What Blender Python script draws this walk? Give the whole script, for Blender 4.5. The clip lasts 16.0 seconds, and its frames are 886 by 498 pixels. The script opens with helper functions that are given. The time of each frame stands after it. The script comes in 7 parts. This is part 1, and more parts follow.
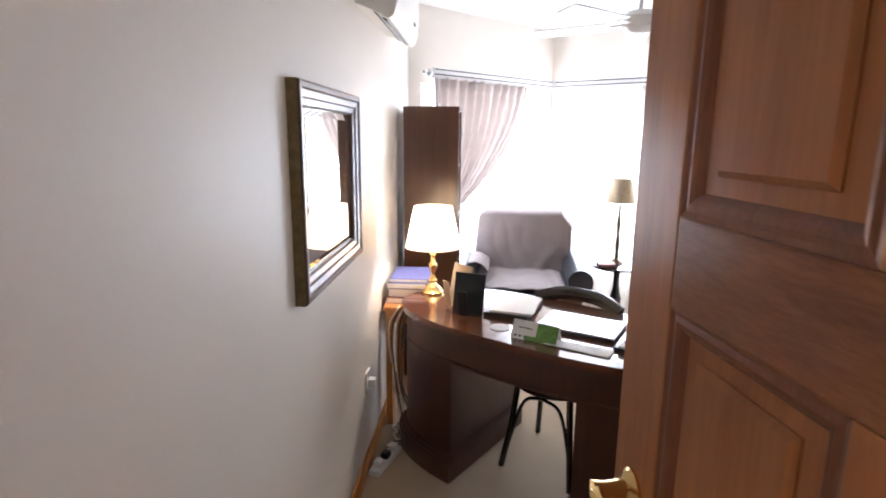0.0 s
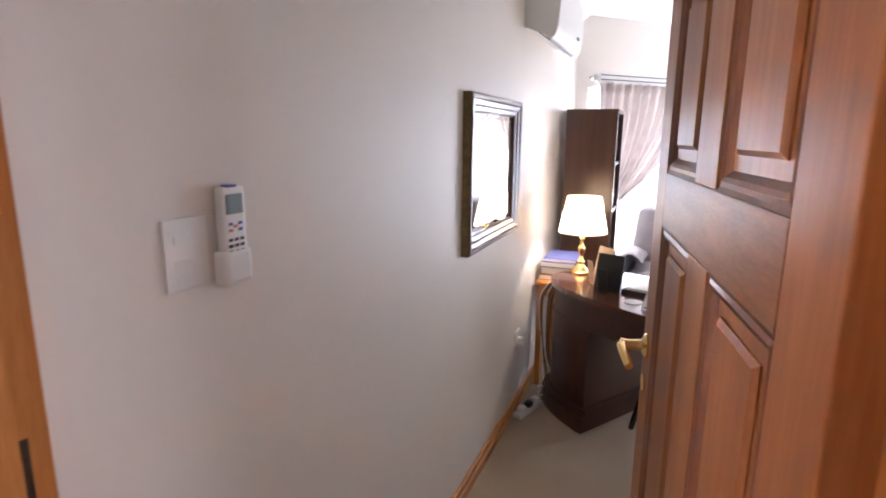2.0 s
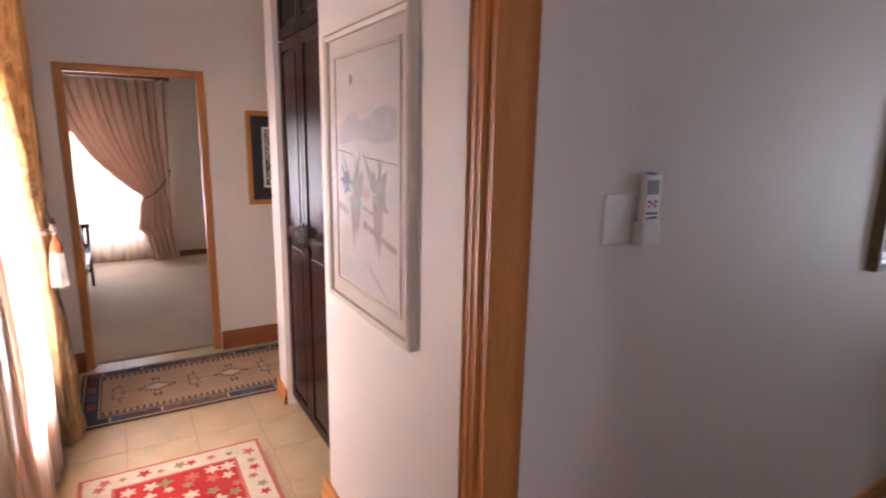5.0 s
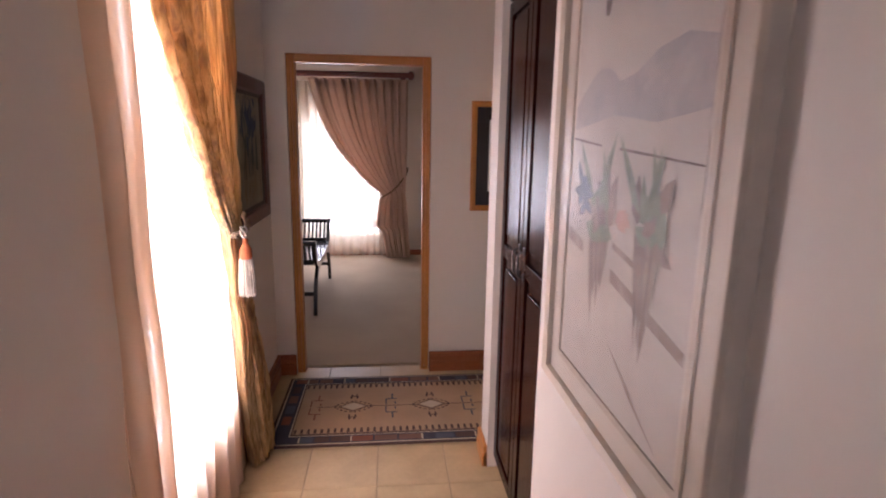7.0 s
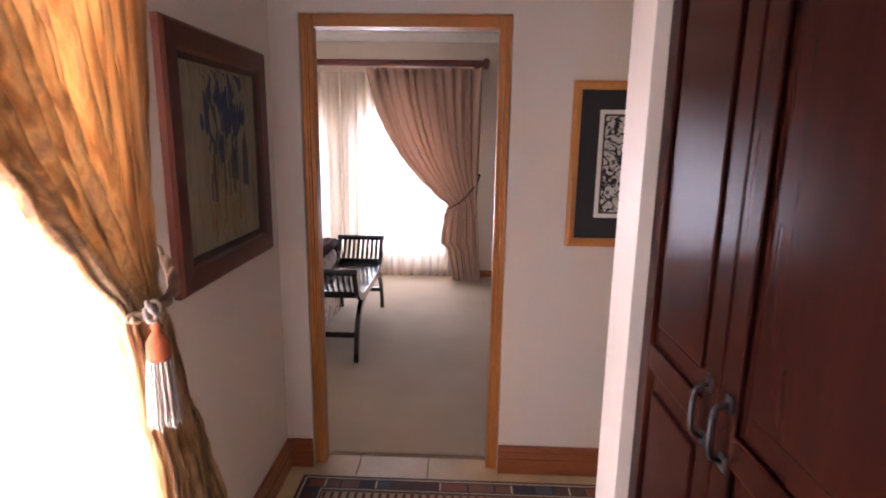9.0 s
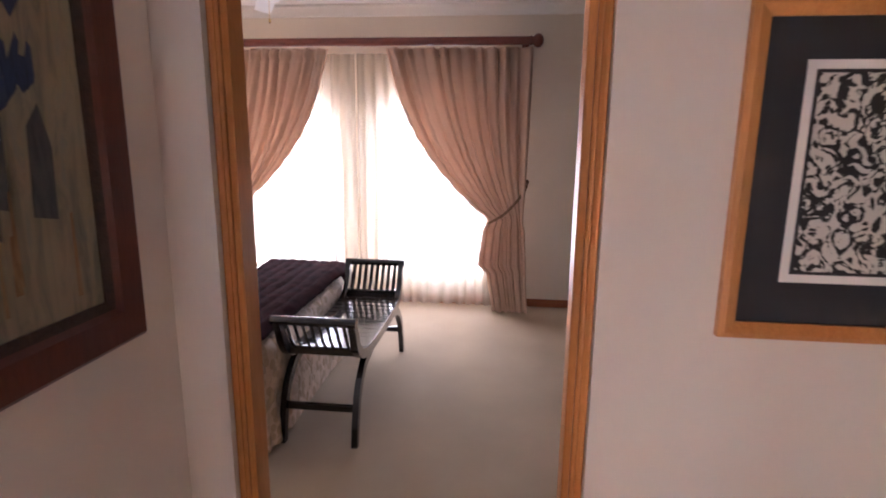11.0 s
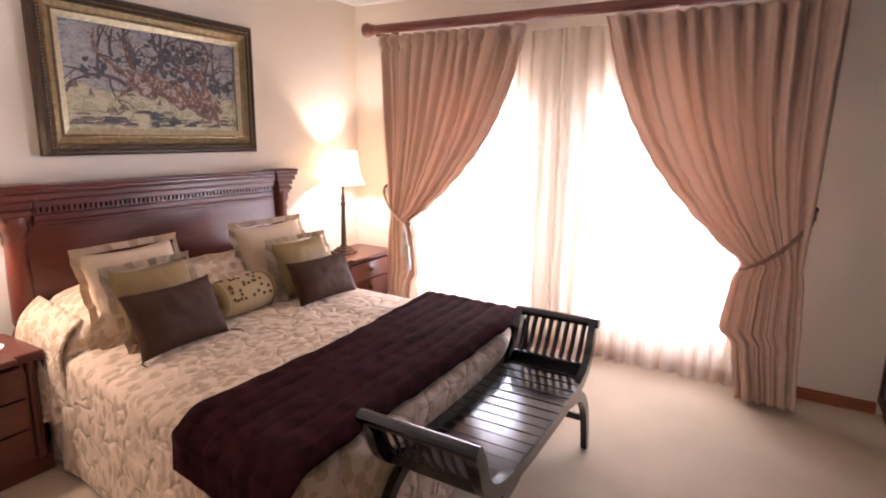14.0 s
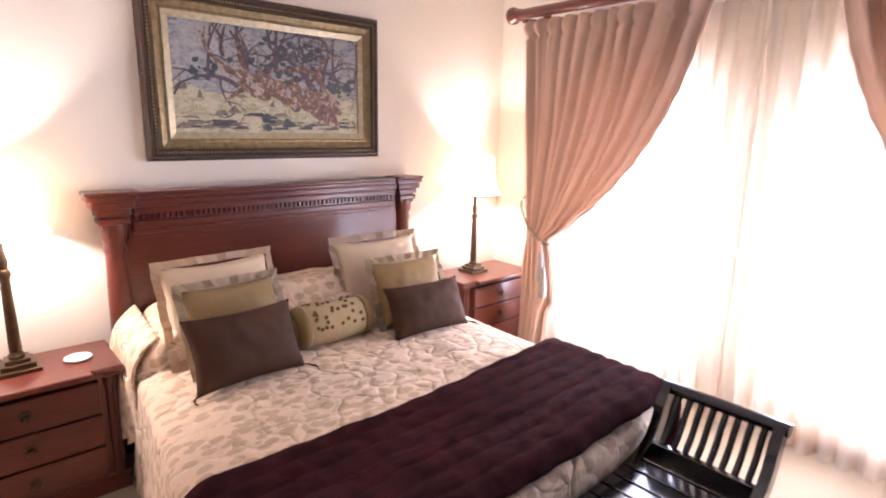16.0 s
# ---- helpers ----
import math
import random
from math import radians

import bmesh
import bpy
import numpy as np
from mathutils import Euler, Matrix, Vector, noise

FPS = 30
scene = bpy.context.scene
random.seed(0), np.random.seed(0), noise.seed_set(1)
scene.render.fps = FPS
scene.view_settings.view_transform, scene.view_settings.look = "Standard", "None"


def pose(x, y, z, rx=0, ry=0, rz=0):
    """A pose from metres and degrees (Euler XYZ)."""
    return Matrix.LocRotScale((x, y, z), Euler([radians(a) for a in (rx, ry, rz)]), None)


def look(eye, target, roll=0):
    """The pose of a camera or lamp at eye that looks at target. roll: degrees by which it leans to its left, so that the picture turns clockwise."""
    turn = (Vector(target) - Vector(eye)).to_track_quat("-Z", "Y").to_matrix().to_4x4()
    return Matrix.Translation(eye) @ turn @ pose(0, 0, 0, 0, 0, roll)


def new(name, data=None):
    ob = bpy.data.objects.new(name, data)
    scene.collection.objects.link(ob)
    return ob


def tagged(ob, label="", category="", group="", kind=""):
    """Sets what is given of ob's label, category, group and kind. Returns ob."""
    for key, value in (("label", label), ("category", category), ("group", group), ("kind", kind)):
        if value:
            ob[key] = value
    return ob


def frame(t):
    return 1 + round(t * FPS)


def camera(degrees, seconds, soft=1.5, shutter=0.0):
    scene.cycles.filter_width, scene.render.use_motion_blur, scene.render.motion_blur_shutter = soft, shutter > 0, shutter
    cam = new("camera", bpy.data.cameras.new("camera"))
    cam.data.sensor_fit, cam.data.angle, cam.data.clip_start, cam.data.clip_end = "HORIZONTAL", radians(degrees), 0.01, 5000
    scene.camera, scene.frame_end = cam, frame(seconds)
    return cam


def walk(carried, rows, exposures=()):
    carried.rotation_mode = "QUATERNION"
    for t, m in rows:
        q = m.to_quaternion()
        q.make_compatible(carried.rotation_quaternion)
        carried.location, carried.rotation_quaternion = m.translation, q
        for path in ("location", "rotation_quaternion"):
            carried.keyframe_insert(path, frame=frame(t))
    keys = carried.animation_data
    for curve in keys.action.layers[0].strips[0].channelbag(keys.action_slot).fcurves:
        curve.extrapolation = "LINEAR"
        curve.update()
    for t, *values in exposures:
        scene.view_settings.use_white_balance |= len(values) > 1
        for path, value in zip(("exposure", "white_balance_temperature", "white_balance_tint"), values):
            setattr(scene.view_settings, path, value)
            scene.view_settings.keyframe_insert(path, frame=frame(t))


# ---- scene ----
cam = camera(77.8, 16.0, soft=1.9, shutter=0.4)
PATH = [
    (0, (0.071, 0.072, 1.673), (-0.057, 2.026, 1.266), 0.5),
    (0.5, (0.134, -0.04, 1.666), (-0.141, 1.9, 1.262), 0.4),
    (1, (0.19, -0.176, 1.666), (-0.267, 1.729, 1.261), 0.3),
    (1.5, (0.232, -0.323, 1.671), (-0.376, 1.539, 1.267), 0.3),
    (2, (0.296, -0.463, 1.653), (-0.443, 1.351, 1.25), 0.5),
    (2.5, (0.364, -0.611, 1.666), (-0.53, 1.132, 1.264), 0.3),
    (3, (0.441, -0.708, 1.665), (-0.627, 0.936, 1.268), 0.3),
    (3.5, (0.499, -0.775, 1.659), (-0.745, 0.739, 1.255), 0.5),
    (4, (0.512, -0.824, 1.664), (-0.898, 0.533, 1.257), 0.7),
    (4.5, (0.509, -0.833, 1.658), (-1.043, 0.359, 1.252), 0.7),
    (5, (0.481, -0.828, 1.644), (-1.208, 0.165, 1.24), 1.0),
    (7.5, (-0.605, -0.502, 1.58), (-2.561, -0.428, 1.172), 0.9),
    (8, (-0.905, -0.512, 1.565), (-2.864, -0.512, 1.159), 1.0),
    (8.5, (-1.171, -0.492, 1.553), (-3.129, -0.519, 1.149), 0.9),
    (9, (-1.459, -0.449, 1.574), (-3.416, -0.517, 1.167), 0.8),
    (11.5, (-2.865, -0.49, 1.517), (-4.805, -0.757, 1.114), 0.7),
    (12, (-3.089, -0.512, 1.509), (-5.017, -0.857, 1.103), 0.8),
    (12.5, (-3.317, -0.491, 1.527), (-5.209, -0.994, 1.118), 0.6),
    (13, (-3.455, -0.477, 1.529), (-5.269, -1.215, 1.121), 0.8),
    (13.5, (-3.605, -0.501, 1.531), (-5.36, -1.368, 1.118), 1.0),
    (14, (-3.789, -0.56, 1.525), (-5.487, -1.534, 1.117), 1.0),
    (14.5, (-3.958, -0.588, 1.527), (-5.6, -1.654, 1.118), 1.1),
    (15, (-4.152, -0.608, 1.531), (-5.691, -1.817, 1.121), 1.2),
    (15.5, (-4.288, -0.637, 1.546), (-5.712, -1.974, 1.119), 1.2),
    (16, (-4.454, -0.712, 1.566), (-5.754, -2.17, 1.137), 1.1),
]
BED_W, PAS_W, STU_W, END_W = 104, 235, 104, 14
EXPOSURES = [(0, 0.92, 5850, 17), (1.5, 0.92, 5850, 19), (2.5, 0.78, 5800, 22), (3.5, 0.55, 5750, 22), (4, 0.45, 5700, 21), (5, -0.05, 5800, 27), (7.5, -0.6, 5650, 28), (8, -0.2, 5600, 26), (8.5, -0.12, 5600, 27), (9, -0.08, 5500, 26),
             (11.5, 0.08, 5500, 26), (12, -0.02, 5650, 27), (12.5, -0.38, 6050, 30), (13, -0.34, 5950, 29), (13.5, -0.02, 5850, 28), (14.5, 0.35, 5600, 27), (16, 0.68, 5400, 26)]
walk(cam, [(t, look(eye, target, roll)) for t, eye, target, roll in PATH], EXPOSURES)

# ---- light ----
SUN_AZ, SUN_EL = 190.0, 48.0
world = bpy.data.worlds.new("world")
scene.world = world
world.use_nodes = True
wn = world.node_tree
sky = wn.nodes.new("ShaderNodeTexSky")
sky.sky_type, sky.sun_disc = "NISHITA", False
sky.sun_elevation, sky.sun_rotation = radians(SUN_EL), radians(SUN_AZ)
wn.links.new(sky.outputs[0], wn.nodes["Background"].inputs[0])
wn.nodes["Background"].inputs[1].default_value = 0.12
sun = new("sun", bpy.data.lights.new("sun", "SUN"))
sun.data.energy, sun.data.angle, sun.data.color = 3.0, radians(0.5), (1, 0.95, 0.88)
az, el = radians(SUN_AZ), radians(SUN_EL)
sun.matrix_world = look((0, 0, 0), (-math.sin(az) * math.cos(el), -math.cos(az) * math.cos(el), -math.sin(el)))


def area(name, eye, target, w, h, watts, colour=(1, 1, 1)):
    l = bpy.data.lights.new(name, "AREA")
    l.shape, l.size, l.size_y, l.energy, l.color = "RECTANGLE", w, h, watts, colour
    ob = new(name, l)
    ob.matrix_world = look(eye, target)
    return ob


def bulb(name, at, watts, r=0.03, colour=(1, 0.78, 0.52)):
    l = bpy.data.lights.new(name, "POINT")
    l.energy, l.shadow_soft_size, l.color = watts, r, colour
    ob = new(name, l)
    ob.location = at
    return ob


DAY = (0.88, 0.95, 1.0)
area("window_light_bed_north", (-7.76, -1.10, 1.05), (0, -1.10, 1.05), 0.95, 1.7, BED_W, (0.95, 0.955, 0.955))
area("window_light_bed_south", (-7.76, -2.47, 1.05), (0, -2.47, 1.05), 0.95, 1.7, BED_W, (0.95, 0.955, 0.955))
area("window_light_passage", (-2.32, -1.47, 1.31), (-2.32, 5, 1.31), 0.67, 1.76, PAS_W, DAY)
area("window_light_passage_end", (2.32, -0.75, 1.5), (0, -0.75, 1.5), 0.78, 1.18, END_W, (0.95, 0.96, 1.0))
area("window_light_study_west", (-0.01, 5.07, 1.255), (1.43, 3.67, 1.255), 1.74, 1.70, STU_W, DAY)
area("window_light_study_east", (1.60, 5.21, 1.255), (0.5, 3.54, 1.255), 1.80, 1.70, STU_W, DAY)
bulb("bulb_study", (-0.18, 3.05, 1.17), 9.0, 0.02, (1, 0.89, 0.74))
bulb("bulb_bed_west", (-7.14, -3.40, 1.24), 30, 0.03, (1, 0.83, 0.62))
bulb("bulb_bed_east", (-4.55, -3.40, 1.24), 30, 0.03, (1, 0.83, 0.62))


# ---- materials ----
def material(name):
    m = bpy.data.materials.new(name)
    m.use_nodes = True
    return m, m.node_tree, m.node_tree.nodes["Principled BSDF"]


def coords(nt, scale=(1, 1, 1), rot=(0, 0, 0)):
    tc, mp = nt.nodes.new("ShaderNodeTexCoord"), nt.nodes.new("ShaderNodeMapping")
    mp.inputs["Scale"].default_value, mp.inputs["Rotation"].default_value = scale, rot
    nt.links.new(tc.outputs["Object"], mp.inputs[0])
    return mp.outputs[0]


def tex(nt, kind, vec, **kw):
    n = nt.nodes.new(kind)
    nt.links.new(vec, n.inputs["Vector"])
    for k, v in kw.items():
        n.inputs[k.replace("_", " ")].default_value = v
    return n


def ramp(nt, fac, stops):
    r = nt.nodes.new("ShaderNodeValToRGB")
    while len(r.color_ramp.elements) < len(stops):
        r.color_ramp.elements.new(0.5)
    for e, (p, c) in zip(r.color_ramp.elements, stops):
        e.position, e.color = p, (*c, 1)
    nt.links.new(fac, r.inputs[0])
    return r.outputs[0]


def blend(nt, fac, a, b, mode="MIX"):
    n = nt.nodes.new("ShaderNodeMix")
    n.data_type, n.blend_type = "RGBA", mode
    for s, v in ((n.inputs[0], fac), (n.inputs[6], a), (n.inputs[7], b)):
        if isinstance(v, (int, float)):
            s.default_value = v
        elif isinstance(v, tuple):
            s.default_value = (*v, 1)
        else:
            nt.links.new(v, s)
    return n.outputs[2]


def bumped(nt, p, height, strength, dist=0.01):
    b = nt.nodes.new("ShaderNodeBump")
    b.inputs["Strength"].default_value, b.inputs["Distance"].default_value = strength, dist
    nt.links.new(height, b.inputs["Height"])
    nt.links.new(b.outputs[0], p.inputs["Normal"])


def shade(c, k):
    return tuple(min(1, v * k) for v in c)


def plain(name, colour, rough=0.5, metal=0.0, var=0.12, scale=6.0, bump=0.1, fine=120.0, **extra):
    m, nt, p = material(name)
    v = coords(nt)
    big, small = tex(nt, "ShaderNodeTexNoise", v, Scale=scale, Detail=4), tex(nt, "ShaderNodeTexNoise", v, Scale=fine, Detail=3)
    c = ramp(nt, big.outputs[0], [(0.3, shade(colour, 1 - var)), (0.7, shade(colour, 1 + var))])
    c = blend(nt, var * 0.6, c, ramp(nt, small.outputs[0], [(0.35, shade(colour, 0.75)), (0.65, shade(colour, 1.25))]))
    nt.links.new(c, p.inputs["Base Color"])
    p.inputs["Roughness"].default_value, p.inputs["Metallic"].default_value = rough, metal
    if bump:
        bumped(nt, p, small.outputs[0], bump, 0.004)
    for k, val in extra.items():
        p.inputs[k.replace("_", " ")].default_value = val
    return m


def wood(name, dark, light, axis=2, rough=0.35, rings=9.0, coat=0.0, pores=0.6, relief=0.12, spec=0.5):
    m, nt, p = material(name)
    s = [1.0, 1.0, 1.0]
    s[axis] = 0.07
    v = coords(nt, tuple(s))
    warp = tex(nt, "ShaderNodeTexNoise", v, Scale=rings * 0.6, Detail=3, Distortion=0.6)
    grain = tex(nt, "ShaderNodeTexNoise", v, Scale=rings * 4, Detail=6, Roughness=0.65, Distortion=1.2)
    fine = tex(nt, "ShaderNodeTexNoise", v, Scale=rings * 40, Detail=3)
    c = ramp(nt, grain.outputs[0], [(0.28, dark), (0.5, tuple((a + b) / 2 for a, b in zip(dark, light))), (0.72, light)])
    c = blend(nt, 0.45, c, ramp(nt, warp.outputs[0], [(0.3, dark), (0.7, light)]))
    c = blend(nt, 0.35 * pores, c, ramp(nt, fine.outputs[0], [(0.4, shade(dark, 0.6)), (0.6, light)]))
    nt.links.new(c, p.inputs["Base Color"])
    r = nt.nodes.new("ShaderNodeMapRange")
    r.inputs["To Min"].default_value, r.inputs["To Max"].default_value = rough * 0.75, rough * 1.35
    nt.links.new(warp.outputs[0], r.inputs[0])
    nt.links.new(r.outputs[0], p.inputs["Roughness"])
    p.inputs["Coat Weight"].default_value, p.inputs["Coat Roughness"].default_value = coat, 0.12
    p.inputs["Specular IOR Level"].default_value = spec
    bumped(nt, p, grain.outputs[0], relief, 0.002)
    return m


def cloth(name, colour, var=0.12, fold=3.0, weave=700.0, rough=0.85, sheen=0.05, crush=0.0):
    m, nt, p = material(name)
    v = coords(nt)
    big, small = tex(nt, "ShaderNodeTexNoise", v, Scale=fold, Detail=5), tex(nt, "ShaderNodeTexNoise", v, Scale=weave, Detail=2)
    c = ramp(nt, big.outputs[0], [(0.3, shade(colour, 1 - var)), (0.7, shade(colour, 1 + var))])
    c = blend(nt, 0.3, c, ramp(nt, small.outputs[0], [(0.35, shade(colour, 0.8)), (0.65, shade(colour, 1.15))]))
    nt.links.new(c, p.inputs["Base Color"])
    p.inputs["Roughness"].default_value, p.inputs["Sheen Weight"].default_value = rough, sheen
    p.inputs["Specular IOR Level"].default_value = 0.15
    if crush:
        cr = tex(nt, "ShaderNodeTexNoise", coords(nt, (1, 1, 0.12)), Scale=60.0, Detail=5, Distortion=1.5)
        bumped(nt, p, cr.outputs[0], crush, 0.012)
    else:
        bumped(nt, p, small.outputs[0], 0.15, 0.001)
    return m


def translucent(name, colour, through_share=0.5, clear=0.0, weave=900.0, crush=0.0, var=0.0, rough=0.9, fold_tones=None, band=24.0):
    """Thin cloth or paper: diffuse, light let through, and some share of open weave."""
    m, nt, p = material(name)
    out = nt.nodes["Material Output"]
    v = coords(nt)
    n = tex(nt, "ShaderNodeTexNoise", v, Scale=weave, Detail=2)
    c = ramp(nt, n.outputs[0], [(0.3, shade(colour, 0.9)), (0.7, shade(colour, 1.05))])
    if var:
        big = tex(nt, "ShaderNodeTexNoise", coords(nt, (1, 1, 0.07)), Scale=34.0, Detail=5, Distortion=0.8)
        c = blend(nt, 0.8, c, ramp(nt, big.outputs[0], [(0.3, shade(colour, 1 - var)), (0.7, shade(colour, 1 + var))]))
    # Upright streaks of colour that imitate lit and shaded folds.
    if fold_tones:
        big = tex(nt, "ShaderNodeTexNoise", coords(nt, (1, 1, 0.05)), Scale=band, Detail=4, Distortion=0.5)
        c = blend(nt, 0.85, c, ramp(nt, big.outputs[0], fold_tones))
    nt.links.new(c, p.inputs["Base Color"])
    p.inputs["Roughness"].default_value = rough
    if crush:
        cr = tex(nt, "ShaderNodeTexNoise", coords(nt, (1, 1, 0.10)), Scale=62.0, Detail=5, Distortion=1.5)
        bumped(nt, p, cr.outputs[0], crush, 0.012)
    t = nt.nodes.new("ShaderNodeBsdfTranslucent")
    nt.links.new(c, t.inputs[0])
    mix = nt.nodes.new("ShaderNodeMixShader")
    mix.inputs[0].default_value = through_share
    nt.links.new(p.outputs[0], mix.inputs[1])
    nt.links.new(t.outputs[0], mix.inputs[2])
    last = mix
    if clear:
        tr, mx = nt.nodes.new("ShaderNodeBsdfTransparent"), nt.nodes.new("ShaderNodeMixShader")
        mx.inputs[0].default_value = clear
        nt.links.new(mix.outputs[0], mx.inputs[1])
        nt.links.new(tr.outputs[0], mx.inputs[2])
        last = mx
    nt.links.new(last.outputs[0], out.inputs[0])
    return m


def leafy(name):
    """Cream quilted cotton woven with tan leaves, stitched in swirls."""
    m, nt, p = material(name)
    cream, tan = (0.70, 0.53, 0.37), (0.47, 0.325, 0.19)
    col = ramp(nt, tex(nt, "ShaderNodeTexNoise", coords(nt), Scale=300.0, Detail=2).outputs[0], [(0.3, shade(cream, 0.88)), (0.7, shade(cream, 1.08))])
    for rot, sc, off in (((0.0, 0.0, 0.5), (1.0, 1.45, 1.0), 0.0), ((0.0, 0.0, -0.8), (1.0, 1.45, 1.0), 3.1), ((0.0, 0.0, 1.75), (1.0, 1.5, 1.1), 7.7)):
        vec = coords(nt, sc, rot)
        vec.node.inputs["Location"].default_value = (off, off * 0.7, off * 0.4)
        vo = tex(nt, "ShaderNodeTexVoronoi", vec, Scale=12.5, Randomness=0.8)
        mask = ramp(nt, vo.outputs["Distance"], [(0.31, (0.8, 0.8, 0.8)), (0.35, (0, 0, 0))])
        col = blend(nt, mask, col, tan)
    nt.links.new(col, p.inputs["Base Color"])
    p.inputs["Roughness"].default_value, p.inputs["Sheen Weight"].default_value = 0.8, 0.15
    swirl = tex(nt, "ShaderNodeTexNoise", coords(nt), Scale=7.0, Detail=1)
    warped = blend(nt, 0.16, coords(nt), swirl.outputs["Color"])
    q = tex(nt, "ShaderNodeTexVoronoi", warped, Scale=9.0)
    q.feature = "DISTANCE_TO_EDGE"
    puff = ramp(nt, q.outputs["Distance"], [(0.0, (0, 0, 0)), (0.12, (0.6, 0.6, 0.6)), (0.45, (1, 1, 1))])
    bumped(nt, p, puff, 0.6, 0.015)
    return m


def banded(name, direction, stops, noise_scale, stretch=(1, 1, 1), mixin=0.6, rough=0.6):
    """Brushed picture paint: colours picked by noise."""
    m, nt, p = material(name)
    n = tex(nt, "ShaderNodeTexNoise", coords(nt, stretch), Scale=noise_scale, Detail=6, Roughness=0.7, Distortion=1.0)
    nt.links.new(ramp(nt, n.outputs[0], stops), p.inputs["Base Color"])
    p.inputs["Roughness"].default_value = rough
    bumped(nt, p, n.outputs[0], 0.3, 0.003)
    return m


def glassy(name, rough=0.02, gloss=0.6):
    m, nt, p = material(name)
    g, tr, mx = nt.nodes.new("ShaderNodeBsdfGlossy"), nt.nodes.new("ShaderNodeBsdfTransparent"), nt.nodes.new("ShaderNodeMixShader")
    g.inputs["Roughness"].default_value = rough
    lw, pw = nt.nodes.new("ShaderNodeLayerWeight"), nt.nodes.new("ShaderNodeMath")
    pw.operation, pw.inputs[1].default_value = "POWER", 4.0
    nt.links.new(lw.outputs["Facing"], pw.inputs[0])
    ad = nt.nodes.new("ShaderNodeMath")
    ad.operation, ad.inputs[1].default_value, ad.inputs[2].default_value = "MULTIPLY_ADD", gloss, 0.03 if gloss > 0.5 else 0.012
    nt.links.new(pw.outputs[0], ad.inputs[0])
    nt.links.new(ad.outputs[0], mx.inputs[0])
    nt.links.new(tr.outputs[0], mx.inputs[1])
    nt.links.new(g.outputs[0], mx.inputs[2])
    nt.links.new(mx.outputs[0], nt.nodes["Material Output"].inputs[0])
    return m


M = {}
M["plaster"] = plain("cream_plaster", (0.74, 0.68, 0.61), 0.5, var=0.03, scale=1.5, bump=0.06, fine=60)
M["plaster_bed"] = plain("warm_cream_plaster", (0.76, 0.68, 0.57), 0.75, var=0.03, scale=1.5, bump=0.06, fine=60)
M["ceiling"] = plain("white_ceiling_paint", (0.82, 0.80, 0.76), 0.8, var=0.02, bump=0.05)
M["carpet"] = plain("beige_loop_carpet", (0.410, 0.315, 0.213), 0.95, var=0.07, scale=2.2, bump=0.7, fine=260)
M["pine"] = wood("orange_pine_frame", (0.41, 0.150, 0.033), (0.63, 0.285, 0.078), 2, 0.40, 10, 0.0, 0.45, 0.08, 0.35)
M["pine_study"] = wood("bright_orange_pine", (0.35, 0.115, 0.024), (0.57, 0.235, 0.060), 2, 0.38, 10, 0.0, 0.45, 0.08, 0.4)
M["pine_x"] = wood("orange_pine_along_x", (0.41, 0.150, 0.033), (0.63, 0.285, 0.078), 0, 0.40, 10, 0.0, 0.45, 0.08, 0.35)
M["pine_y"] = wood("orange_pine_along_y", (0.41, 0.150, 0.033), (0.63, 0.285, 0.078), 1, 0.40, 10, 0.0, 0.45, 0.08, 0.35)
M["skirt_x"] = wood("red_brown_skirting_x", (0.22, 0.06, 0.02), (0.36, 0.12, 0.04), 0, 0.3, 14, 0.3)
M["skirt_y"] = wood("red_brown_skirting_y", (0.22, 0.06, 0.02), (0.36, 0.12, 0.04), 1, 0.3, 14, 0.3)
M["door"] = wood("honey_brown_door_wood", (0.26, 0.080, 0.020), (0.53, 0.225, 0.075), 2, 0.38, 3.5, 0.0, 0.25, 0.12, 0.38)
M["door_x"] = wood("honey_brown_rail_wood", (0.12, 0.038, 0.013), (0.38, 0.155, 0.058), 1, 0.36, 6.5, 0.0, 0.4, 0.12, 0.38)
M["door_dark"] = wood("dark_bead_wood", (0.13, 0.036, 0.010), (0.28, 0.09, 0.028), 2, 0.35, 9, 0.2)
M["mahogany"] = wood("mahogany", (0.055, 0.011, 0.006), (0.15, 0.030, 0.014), 0, 0.30, 10, 0.25)
M["mahogany_z"] = wood("mahogany_upright", (0.055, 0.011, 0.006), (0.15, 0.030, 0.014), 2, 0.30, 10, 0.25)
M["cupboard"] = wood("dark_cupboard_wood", (0.011, 0.0032, 0.0024), (0.032, 0.0085, 0.0055), 2, 0.20, 6, 0.0, 0.2, 0.03, 0.07)
M["wardrobe"] = wood("dark_walnut", (0.018, 0.007, 0.004), (0.046, 0.019, 0.011), 2, 0.45, 9, 0.0, 0.4, 0.08, 0.3)
M["desk"] = wood("desk_mahogany", (0.040, 0.011, 0.006), (0.09, 0.027, 0.013), 2, 0.34, 5, 0.15, 0.2, 0.06, 0.4)
M["desk_top"] = wood("polished_desk_top", (0.075, 0.022, 0.010), (0.17, 0.055, 0.024), 0, 0.14, 8, 0.8)
M["bookcase"] = wood("bookcase_wood", (0.040, 0.014, 0.007), (0.095, 0.036, 0.016), 2, 0.32, 4, 0.3, 0.2)
M["black_wood"] = wood("black_brown_lacquered_wood", (0.005, 0.0035, 0.003), (0.016, 0.0095, 0.0075), 0, 0.15, 12, 0.35, 0.3, 0.04, 0.5)
M["rod"] = wood("red_brown_rod", (0.11, 0.022, 0.014), (0.22, 0.05, 0.028), 1, 0.3, 10, 0.4)
